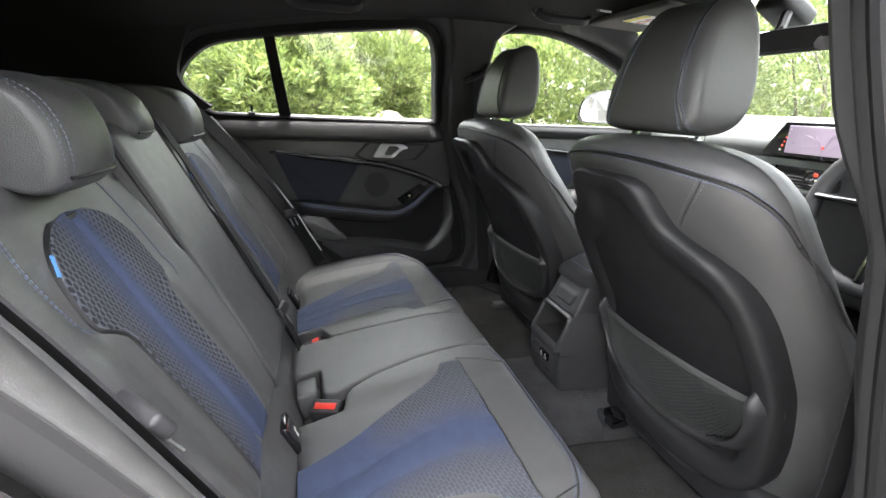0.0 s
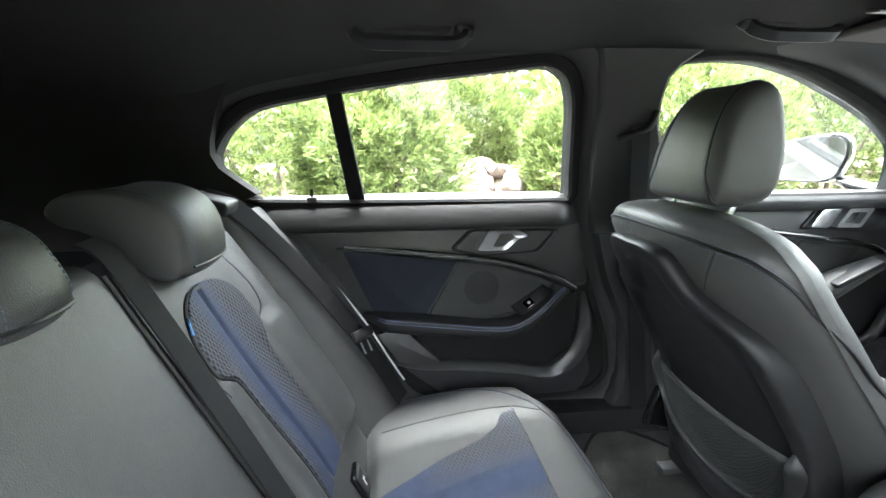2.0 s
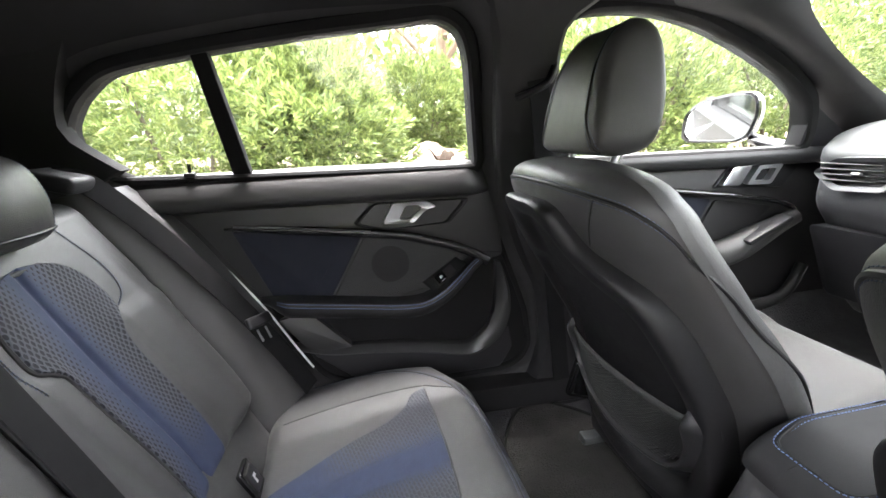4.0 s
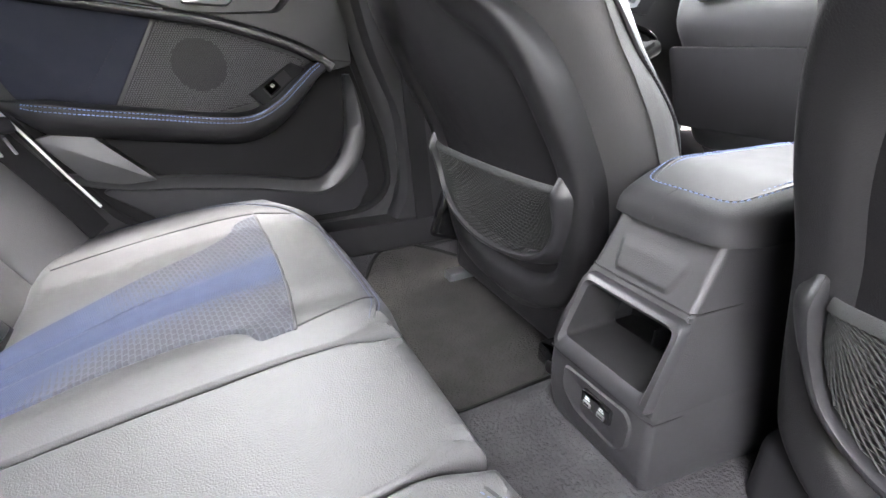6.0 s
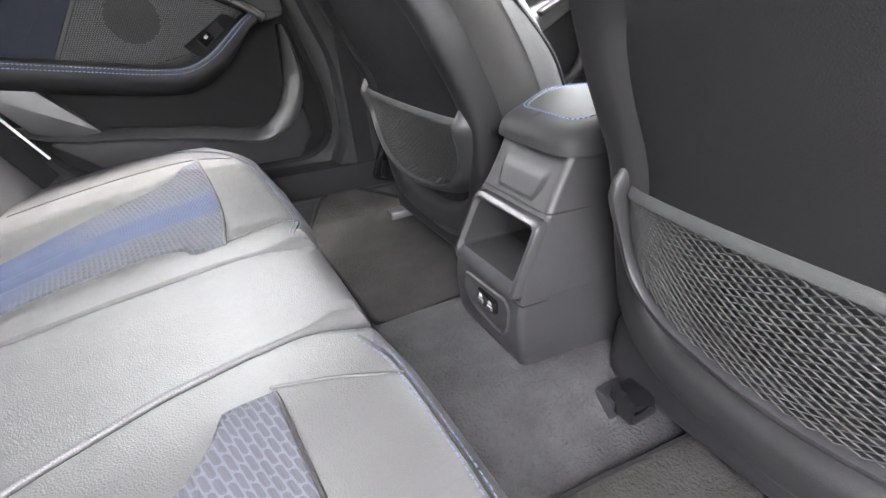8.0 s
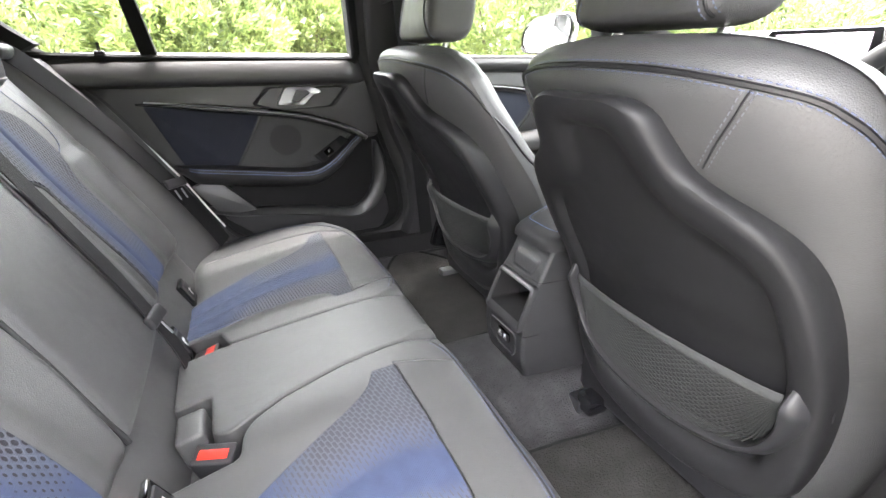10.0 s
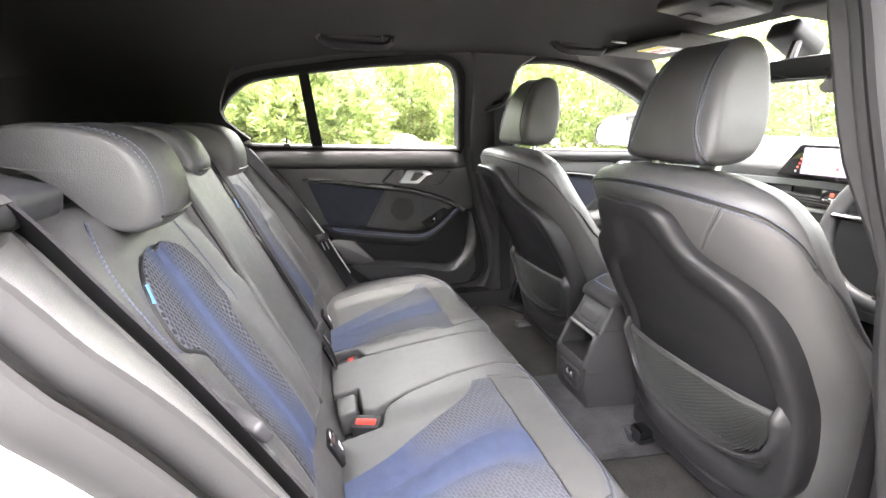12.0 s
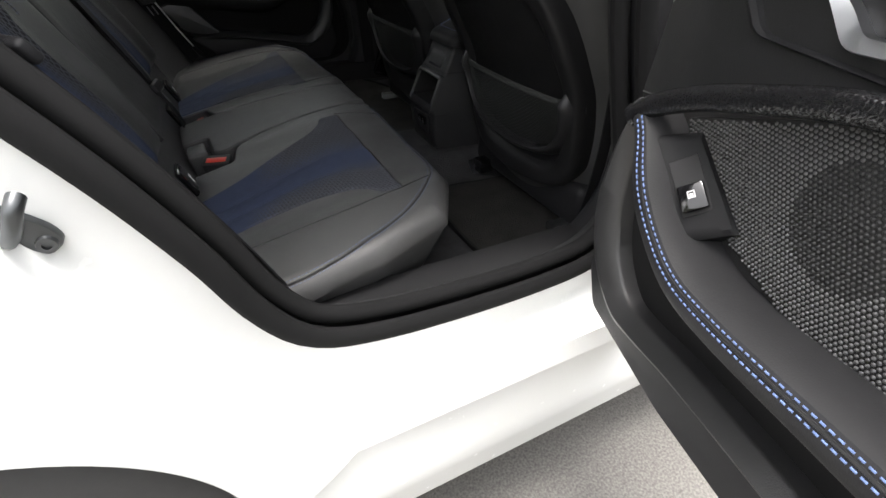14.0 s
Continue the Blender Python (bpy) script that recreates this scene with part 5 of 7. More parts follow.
    for dx, dz, w, h in ((0, 0.0028, 0.007, 0.0009), (0, -0.0028, 0.007, 0.0009), (-0.003, 0, 0.0009, 0.006), (0.003, 0, 0.0009, 0.006), (0.001, 0.0, 0.004, 0.003)):
        part("symbol", rbox(q + ua * (0.010 + dx) + va * dz + nrm * 0.0072, (w, h, 0.0006), 0, m=rot), LABEL_WHITE, panel)
    # handle
    bez = rounded([(-0.470, 0.862), (-0.425, 0.908), (-0.195, 0.905), (-0.245, 0.850), (-0.40, 0.842)], 0.012, 4)
    outl = [V(x, z, 0) for x, z in bez]
    cx = sum(p.x for p in outl) / len(outl)
    cz = sum(p.y for p in outl) / len(outl)

    def bz(k, dy):
        return [M(cx + (p.x - cx) * k, Y(p.y) - dy, cz + (p.y - cz) * k) for p in outl]
    hb = part("handle_bezel", loft([bz(1.06, -0.004), bz(1.05, 0.004), bz(1.0, 0.006), bz(0.95, 0.004), bz(0.90, -0.006), bz(0.80, -0.014), bz(0.3, -0.016)]), PLASTIC, d, "recessed dark handle bezel")
    # the pull: a thick plate behind, and a bar bent forward from it round a hole
    loop = rounded([(-0.408, 0.858), (-0.380, 0.908), (-0.300, 0.908), (-0.272, 0.893), (-0.300, 0.886), (-0.330, 0.856)], 0.008, 4)
    inner = rounded([(-0.366, 0.866), (-0.348, 0.899), (-0.318, 0.899), (-0.306, 0.890), (-0.322, 0.880), (-0.338, 0.866)], 0.005, 4)
    A = resample([M(x, Y(z) - 0.010, z) for x, z in loop], 72, True)
    B = resample([M(x, Y(z) - 0.009, z) for x, z in inner], 72, True)
    A1 = [p + (sum(A, Vector()) / 72 - p) * 0.05 + M(0, -0.003, 0) for p in A]
    C = [p + M(0, 0.020, 0) for p in B]
    D = [p + M(0, 0.018, 0) for p in A]
    part("door_handle", loft([A, A1, B, C, D], wrap=True), CHROME, d, "satin chrome door pull handle")
    # pocket
    rail = spline([V(-0.650, 0.580, 0.006), V(-0.56, 0.556, 0.010), V(-0.45, 0.548, 0.012), V(-0.32, 0.532, 0.013), V(-0.235, 0.516, 0.014), V(-0.185, 0.516, 0.018), V(-0.134, 0.553, 0.022), V(-0.109, 0.606, 0.022), V(-0.106, 0.660, 0.018), V(-0.112, 0.710, 0.012), V(-0.118, 0.745, 0.004)], 60)
    band = []
    for k, p in enumerate(rail):
        t = Vector((rail[min(59, k + 1)].x - rail[max(0, k - 1)].x, rail[min(59, k + 1)].y - rail[max(0, k - 1)].y)).normalized()
        n = Vector((-t.y, t.x))
        w = p.z
        row = []
        for c, yy in ((0.8, 0.790), (1.0, 0.730), (0.85, 0.725), (-0.6, 0.713), (-0.95, 0.715), (-1.1, 0.724), (-1.1, 0.790)):
            qq = Vector((p.x, p.y)) + n * (c * w)
            row.append(M(qq.x, yy, qq.y - 0.008))
        band.append(row)
    part("pocket_rim", loft(band), SOFT, d)
    low = [(-0.60, 0.535), (-0.56, 0.542), (-0.22, 0.508), (-0.165, 0.512), (-0.110, 0.560), (-0.086, 0.555), (-0.075, 0.490), (-0.11, 0.434), (-0.30, 0.430), (-0.50, 0.455)]
    part("pocket_panel", prism(rounded(low, 0.012, 3), lambda x, z: M(x, 0.736, z), lambda x, z: M(x, 0.790, z), 0.008, 3), PLASTIC, d)
    part("pocket_wedge", prism(rounded([(-0.67, 0.64), (-0.60, 0.655), (-0.50, 0.552), (-0.60, 0.545)], 0.006, 3), lambda x, z: M(x, 0.720, z), lambda x, z: M(x, 0.790, z), 0.005, 2), SOFT, d)
    # ledge on the pocket back, added for the small highlight there
    part("pocket_ledge", tube(spline([M(-0.365, 0.774, 0.560), M(-0.32, 0.768, 0.554), M(-0.272, 0.774, 0.556)], 12), 0.004, 6, flat=0.6), PLASTIC, d)
    part("card_joint", tube([M(-0.172, 0.7255, 0.768), M(-0.14, 0.7255, 0.765), M(-0.108, 0.7255, 0.762)], 0.0014, 6), DARKTRIM, d)
    # lock pin
    part("lock_pin_base", rbox(M(-0.806, 0.706, 0.998), (0.022, 0.020, 0.010), 0.003), PLASTIC, d)
    part("lock_pin", tube([M(-0.806, 0.706, 0.998), M(-0.806, 0.706, 1.022)], [0.004, 0.0035], 10), PIANO, d)
    # window frame, glass and division bar
    win = [(-0.190, 0.990), (-0.180, 0.990), (-0.181, 1.000), (-0.193, 1.10), (-0.206, 1.215), (-0.224, 1.268), (-0.268, 1.290), (-0.40, 1.274), (-0.536, 1.259), (-0.72, 1.233), (-0.85, 1.210), (-0.916, 1.194), (-0.975, 1.145), (-1.004, 1.10), (-1.004, 1.065), (-0.992, 1.033), (-0.961, 1.000), (-0.70, 0.994), (-0.40, 0.991)]
    W = resample([V(x, z, 0) for x, z in rounded(win, 0.04, 5)], 180, True)

    def wy(z):
        return 0.708 - 0.28 * (z - 0.99)
    n = len(W)
    nrm = []
    for k in range(n):
        t = (W[(k + 1) % n] - W[k - 1]).normalized()
        nrm.append(V(t.y, -t.x, 0))
    mid = V(-0.6, 1.12, 0)
    if nrm[40].dot(mid - W[40]) > 0:
        nrm = [-q for q in nrm]

    def ring(off, dy):
        return [M((p + q * off).x, wy((p + q * off).y) + dy, (p + q * off).y) for p, q in zip(W, nrm)]
    part("window_frame", loft([ring(0.0, 0.010), ring(0.0, -0.004), ring(0.006, -0.010), ring(0.024, -0.006), ring(0.030, 0.004), ring(0.030, 0.05), ring(0.0, 0.05)], wrap=True), RUBBER, d, "black window frame")
    g = part("window_glass", loft([ring(-0.0005, 0.022), ring(-0.0005, 0.026)]), GLASS, d)
    g.visible_shadow = False
    bar = [(-0.720, 0.985), (-0.682, 0.985), (-0.722, 1.240), (-0.755, 1.240)]
    part("division_bar", prism(bar, lambda x, z: M(x, wy(z) + 0.002, z), lambda x, z: M(x, wy(z) + 0.03, z), 0.004, 2), RUBBER, d, "black window division bar")
    # chrome line of the seal along the rear edge
    part("edge_strip", tube(spline([M(-0.905, 0.706, 0.93), M(-0.80, 0.708, 0.828), M(-0.70, 0.710, 0.69), M(-0.635, 0.710, 0.575), M(-0.60, 0.710, 0.515)], 30), 0.0028, 6), PAINT, d)
    return d


SWITCH_PLATE = mat("switch_plate", (0.011, 0.011, 0.012), 0.58, var=0.1, bump=0.25, bump_scale=900, spec=0.18)
STRIP = mat("strip_black", (0.010, 0.010, 0.011), 0.22, bump=0.8, bump_scale=260, kind="leather")
DARKTRIM = mat("dark_pocket", (0.012, 0.012, 0.013), 0.75)
DARK_DOT = mat("speaker_dot", (0.018, 0.018, 0.019), 0.5)
GRILLE = mat("speaker_grille", (0.012, 0.012, 0.0125), 0.6)
GRILLE_DOT = mat("grille_dot", (0.070, 0.070, 0.072), 0.42)
rear_door(1, "closed rear passenger door with navy cloth insert and chrome handle")
right_door = rear_door(-1, "wide open rear door showing its black leather trim")
right_door.rotation_euler = (0, 0, radians(71.5))


def front_door(side, label):
    d = thing("front_door", label, "car door", (0.9, side * 0.85, 0.42), group="front doors")

    def M(x, y, z):
        return V(x, side * y, z)
    card = rounded([(0.02, 0.42), (0.0, 0.75), (-0.01, 0.985), (0.92, 0.985), (0.99, 0.92), (0.98, 0.45)], 0.03, 3)
    part("door_card", prism(card, lambda x, z: M(x, 0.735, z), lambda x, z: M(x, 0.84, z), 0.012, 3), SOFT, d, "black soft-touch door card")
    part("outer_skin", prism([(-0.02, 0.29), (-0.02, 0.955), (1.0, 0.955), (1.05, 0.29)], lambda x, z: M(x, 0.875 - 0.3 * max(0, z - 0.8), z), lambda x, z: M(x, 0.845 - 0.3 * max(0, z - 0.8), z)), PAINT, d)
    part("shoulder_pad", tube([M(0.0 + 0.93 * k / 20, 0.722, 0.968) for k in range(21)], 0.026, 12), SOFT, d)
    strip = spline([M(0.10, 0.722, 0.905), M(0.336, 0.716, 0.893), M(0.488, 0.712, 0.875), M(0.655, 0.706, 0.850), M(0.735, 0.703, 0.826), M(0.765, 0.702, 0.785)], 40)
    part("trim_strip", tube(strip, 0.010, 10, flat=0.8), PIANO, d)
    part("cloth_insert", prism(rounded([(0.12, 0.888), (0.381, 0.876), (0.500, 0.857), (0.455, 0.78), (0.36, 0.70), (0.12, 0.70)], 0.01, 3), lambda x, z: M(x, 0.728, z), lambda x, z: M(x, 0.74, z), 0.003), NAVY, d)
    part("speaker_grille", prism(rounded([(0.512, 0.855), (0.70, 0.826), (0.60, 0.745), (0.40, 0.705), (0.47, 0.78)], 0.01, 3), lambda x, z: M(x, 0.728, z), lambda x, z: M(x, 0.74, z), 0.003), GRILLE, d)
    arm = spline([M(0.08, 0.70, 0.700), M(0.35, 0.692, 0.698), M(0.52, 0.690, 0.712), M(0.635, 0.692, 0.756), M(0.75, 0.700, 0.798)], 40)
    part("armrest", tube(arm, [0.02 + 0.018 * smooth(0, 8, k) - 0.016 * smooth(28, 39, k) for k in range(40)], 12), LEATHER, d)
    part("switch_panel", rbox(M(0.620, 0.665, 0.776), (0.14, 0.05, 0.014), 0.004, 2, m=pose(0, 0, 0, 0, -26, 0)), PLASTIC, d)
    part("pocket_rim", tube(spline([M(0.15, 0.70, 0.55), M(0.5, 0.69, 0.54), M(0.72, 0.69, 0.56), M(0.80, 0.70, 0.65)], 30), 0.016, 10), SOFT, d)
    bez = rounded([(0.500, 0.888), (0.548, 0.949), (0.785, 0.955), (0.731, 0.878)], 0.012, 4)
    part("handle_bezel", prism(bez, lambda x, z: M(x, 0.728, z), lambda x, z: M(x, 0.74, z), 0.004, 2), PLASTIC, d)
    for x0, w in ((0.514, 0.058), (0.588, 0.078)):
        o = rounded([(x0, 0.894), (x0 + 0.034, 0.944), (x0 + 0.034 + w, 0.946), (x0 + w, 0.892)], 0.008, 3)
        if x0 > 0.55:
            A = resample([M(x, 0.708, z) for x, z in o], 48, True)
            c = sum(A, Vector()) / 48
            B = [c + (p - c) * 0.62 for p in A]
            part("door_handle", loft([A, B, [p + M(0, 0.02, 0) for p in B], [p + M(0, 0.02, 0) for p in A]], wrap=True), CHROME, d, "satin chrome door pull handle")
        else:
            part("handle_plate", prism(o, lambda x, z: M(x, 0.712, z), lambda x, z: M(x, 0.73, z), 0.003), CHROME, d)
    win = [(0.050, 0.990), (0.020, 1.08), (0.0, 1.18), (-0.006, 1.235), (0.010, 1.278), (0.060, 1.302), (0.15, 1.308), (0.23, 1.304), (0.30, 1.292), (0.37, 1.273), (0.497, 1.226), (0.62, 1.170), (0.713, 1.108), (0.738, 1.05), (0.752, 0.990)]
    W = resample([V(x, z, 0) for x, z in rounded(win, 0.05, 6)], 150, True)

    def wy(z):
        return 0.712 - 0.28 * (z - 0.99)
    n = len(W)
    nrm = []
    for k in range(n):
        t = (W[(k + 1) % n] - W[k - 1]).normalized()
        nrm.append(V(t.y, -t.x, 0))
    if nrm[60].dot(V(0.35, 1.12, 0) - W[60]) > 0:
        nrm = [-q for q in nrm]

    def ring(off, dy):
        return [M((p + q * off).x, wy((p + q * off).y) + dy, (p + q * off).y) for p, q in zip(W, nrm)]
    part("window_frame", loft([ring(0.0, 0.010), ring(0.0, -0.004), ring(0.006, -0.012), ring(0.026, -0.010), ring(0.034, 0.0), ring(0.034, 0.05), ring(0.0, 0.05)], wrap=True), RUBBER, d, "black window frame")
    g = part("window_glass", loft([ring(-0.0005, 0.022), ring(-0.0005, 0.026)]), GLASS, d)
    g.visible_shadow = False
    # mirror sail and mirror
    part("mirror_sail", prism(rounded([(0.738, 0.986), (0.738, 1.05), (0.716, 1.112), (0.935, 0.986)], 0.008, 3), lambda x, z: M(x, wy(z) - 0.006, z), lambda x, z: M(x, wy(z) + 0.04, z), 0.005, 2), PLASTIC, d)
    # door mirror: its glass turned back and a little upwards
    inn, out = V(0.700, 0.830, 0), V(0.600, 0.990, 0)
    along = (out - inn).normalized()
    ahead = V(0.845, 0.528, -0.10).normalized()
    P = rounded([(0.192, 1.018), (0.186, 1.085), (0.145, 1.122), (0.055, 1.140), (0.0, 1.136), (-0.008, 1.085), (0.012, 1.022), (0.045, 1.006), (0.170, 1.006)], 0.03, 5)
    oc = resample([V(a, z, 0) for a, z in P], 72, True)

    def mr(k, deep, shift=0.0):
        rows = []
        for p in oc:
            a, z = 0.09 + (p.x - 0.09) * k + shift, 1.070 + (p.y - 1.070) * k
            q = inn + along * a + ahead * (deep - 0.12 * (z - 1.07))
            rows.append(M(q.x, q.y, z))
        return rows
    house = part("mirror_housing", loft([mr(1.04, 0.004), mr(1.10, 0.012), mr(1.13, 0.030), mr(1.10, 0.060), mr(0.92, 0.095), mr(0.55, 0.118), mr(0.15, 0.126)], cap=True), PAINT, d, "white door mirror housing")
    part("mirror_rim", loft([mr(1.12, 0.016), mr(1.09, 0.000), mr(1.0, -0.002), mr(0.965, 0.004)], cap=False), PIANO, house, "gloss black mirror rim")
    part("mirror_glass", loft([mr(0.985, 0.0020), mr(0.98, 0.0016)]), MIRROR, house, "door mirror glass reflecting the sky")
    part("mirror_foot", tube(spline([M(0.80, 0.73, 0.985), M(0.76, 0.80, 0.992), M(0.73, 0.86, 1.010)], 10), [0.034, 0.032, 0.030, 0.029, 0.028, 0.028, 0.028, 0.028, 0.028, 0.026], 12, flat=0.6), PIANO, house)
    return d


front_door(1, "closed front passenger door with chrome handle and mirror")
front_door(-1, "closed front driver door seen past the seat")


# ---- centre console ----
def console():
    c = thing("centre_console", "dark grey plastic rear centre console with open storage bin", "centre console", (0.1, 0, 0.30))
    prof = [(0.29, 0.012), (0.315, -0.012), (0.335, -0.030), (0.37, -0.042), (0.42, -0.048), (0.47, -0.047), (0.53, -0.024), (0.575, -0.002), (0.625, 0.020)]
    hw = [(0.29, 0.060), (0.32, 0.072), (0.37, 0.080), (0.42, 0.081), (0.47, 0.079), (0.53, 0.073), (0.575, 0.068), (0.625, 0.066)]

    def front(z):
        return lerp_table(prof, z)

    def half(z):
        return lerp_table(hw, z)

    def section(z):
        x0, h = front(z), half(z)
        flare = 0.030 + 0.020 * smooth(0.45, 0.30, z)
        return [V(x, y, z) for x, y in rounded([(x0, -h + 0.006), (x0 + 0.006, -h), (0.20, -h - flare * 0.5), (0.42, -h - flare), (0.42, h + flare), (0.20, h + flare * 0.5), (x0 + 0.006, h), (x0, h - 0.006)][::-1], 0.010, 4)]

    part("lower_body", loft([section(0.29 + 0.162 * k / 16) for k in range(17)]), CONSOLE, c)
    part("upper_panel", loft([section(0.553 + 0.070 * k / 8) for k in range(9)]), CONSOLE, c)
    for s in (-1, 1):
        rings = []
        for k in range(11):
            z = 0.450 + 0.105 * k / 10
            x0, h = front(z), half(z)
            rings.append([V(x0 + 0.008, s * h, z), V(x0 + 0.001, s * (h - 0.003), z), V(x0 + 0.002, s * (h - 0.012), z), V(0.42, s * (h + 0.010), z), V(0.42, s * (h + 0.03), z), V(0.20, s * (h + 0.015), z)])
        part("side_wall", loft(rings), CONSOLE, c)
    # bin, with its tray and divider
    # back, floor and lining near-black: the bin's inner shade is put into their colour
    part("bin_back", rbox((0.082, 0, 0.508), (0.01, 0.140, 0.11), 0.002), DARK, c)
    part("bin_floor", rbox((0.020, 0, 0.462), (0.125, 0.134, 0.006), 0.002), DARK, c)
    part("bin_divider", rbox((0.050, -0.006, 0.480), (0.044, 0.003, 0.030), 0.0012), CONSOLE_GLOSS, c)
    outer = rounded([(-0.077, 0.453), (0.068, 0.453), (0.066, 0.553), (-0.073, 0.553)], 0.014, 5)
    mid = rounded([(-0.069, 0.462), (0.060, 0.462), (0.059, 0.546), (-0.066, 0.546)], 0.011, 5)
    inner = rounded([(-0.065, 0.474), (0.056, 0.474), (0.056, 0.540), (-0.063, 0.540)], 0.008, 5)
    A0 = [V(front(z) + 0.004, y * 1.01, z) for y, z in outer]
    A = [V(front(z) - 0.006, y, z) for y, z in outer]
    A1 = [V(front(z) - 0.010, y * 0.97, z + (0.503 - z) * 0.03) for y, z in outer]
    B = [V(front(z) - 0.010, y, z) for y, z in mid]
    C = [V(front(z) - 0.002, y, z) for y, z in inner]
    D = [V(front(z) + 0.075, y * 0.98, z) for y, z in inner]
    part("bin_frame", loft([A0, A, A1, B, C], cap=False), CONSOLE_GLOSS, c, "satin grey bin surround")
    # lining darker than its frame, recess shade given as colour
    part("bin_shaded_lining", loft([C, D], cap=False), DARK, c)
    # joints round the body
    for zz in (0.5585, 0.4450):
        h = half(zz)
        ln = spline([V(0.14, -h - 0.008, zz), V(0.03, -h - 0.002, zz), V(front(zz) + 0.008, -h, zz), V(front(zz) + 0.0008, -h + 0.010, zz), V(front(zz), 0, zz), V(front(zz) + 0.0008, h - 0.010, zz), V(front(zz) + 0.008, h, zz), V(0.03, h + 0.002, zz), V(0.14, h + 0.008, zz)], 70)
        part("joint", tube(ln, 0.0012, 5), DARK, c)
    # shallow dish with a raised U on the upper panel
    def dish(u, v):
        z = 0.605 - 0.042 * v
        w = 0.046 - 0.012 * v ** 3
        y = (2 * u - 1) * w
        e = min(1 - abs(2 * u - 1), (1 - v)) * 0.04
        return V(front(z) - 0.0030 * smooth(0.0, 0.007, e) * smooth(0.0, 0.35, v), y, z)
    part("pressed_dish", grid(dish, 36, 28, thick=(0.006, 0, 0)), CONSOLE, c)
    # shallow tray round the sockets
    tray = rounded([(0.050, 0.436), (-0.050, 0.440), (-0.060, 0.428), (-0.058, 0.395), (-0.040, 0.372), (0.030, 0.380), (0.050, 0.405)], 0.010, 4)
    R0 = [V(front(z) - 0.0004, y, z) for y, z in tray]
    R1 = [V(front(z) - 0.0030, -0.003 + (y + 0.003) * 0.95, 0.410 + (z - 0.410) * 0.93) for y, z in tray]
    R2 = [V(front(z) - 0.0010, -0.003 + (y + 0.003) * 0.86, 0.410 + (z - 0.410) * 0.82) for y, z in tray]
    part("socket_tray", loft([R0, R1, R2], cap=True), CONSOLE, c)
    # lid
    out = rounded([(0.004, -0.068), (0.000, 0.0), (0.004, 0.066), (0.05, 0.080), (0.34, 0.090), (0.34, -0.090), (0.05, -0.084)], 0.020, 5)
    top = lambda x, y: 0.654 + 0.026 * smooth(-0.01, 0.11, x) - 0.006 * (y / 0.08) ** 2
    lid = part("lid", pillow([(p.x, p.y) for p in resample([V(a, b, 0) for a, b in out], 110, True)], top, 0.022, 0.626, 12, 6), LEATHER_EDGE, c, "padded black leather armrest lid with blue stitching")
    ring = resample([V(a, b, 0) for a, b in rounded([(0.036, -0.050), (0.034, 0.0), (0.036, 0.046), (0.085, 0.060), (0.33, 0.068), (0.33, -0.068), (0.085, -0.064)], 0.018, 5)], 160, True)
    mid_p = V(0.18, 0, 0)
    for k in (0.965, 1.035):
        stitches([V(mid_p.x + (p.x - mid_p.x) * k, p.y * (2 * k - 1), top(p.x, p.y * k) + 0.0004) for p in ring], V(0, 0, 1), lid, THREAD)
    part("seam", tube([V(p.x, p.y, top(p.x, p.y) - 0.0006) for p in ring], 0.0018, 5, True), PIPING, lid)
    part("seam", tube([V(0.034, 0.006, top(0.034, 0) + 0.0002), V(0.018, 0.006, top(0.018, 0) - 0.001), V(0.006, 0.006, 0.646), V(0.0006, 0.006, 0.632)], 0.0012, 5), PIPING, lid)
    # charging sockets
    m = pose(0, 0, 0, 0, -3, 0)
    plate = part("socket_plate", rbox((-0.0495, -0.010, 0.416), (0.008, 0.046, 0.022), 0.0035, 2, m=m), PIANO, c, "gloss black plate with two charging sockets")
    for y in (0.001, -0.021):
        part("socket", rbox((-0.0535, y, 0.412), (0.002, 0.012, 0.006), 0.0009, 2), CHROME, plate)
        part("socket_slot", rbox((-0.0547, y, 0.412), (0.0008, 0.008, 0.0024), 0.0003, 1), DARK, plate)
        part("socket_mark", rbox((-0.0538, y, 0.4215), (0.0008, 0.006, 0.0016), 0, 1), LABEL_WHITE, plate)
        part("socket_mark", rbox((-0.0538, y, 0.4185), (0.0008, 0.008, 0.0012), 0, 1), LABEL_WHITE, plate)
    return c


CONSOLE = mat("console_plastic", (0.030, 0.030, 0.0315), 0.46, var=0.1, bump=0.4, bump_scale=700, spec=0.4)
CONSOLE_GLOSS = mat("console_satin", (0.030, 0.030, 0.032), 0.36, var=0.06)
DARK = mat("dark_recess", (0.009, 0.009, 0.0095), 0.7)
console()


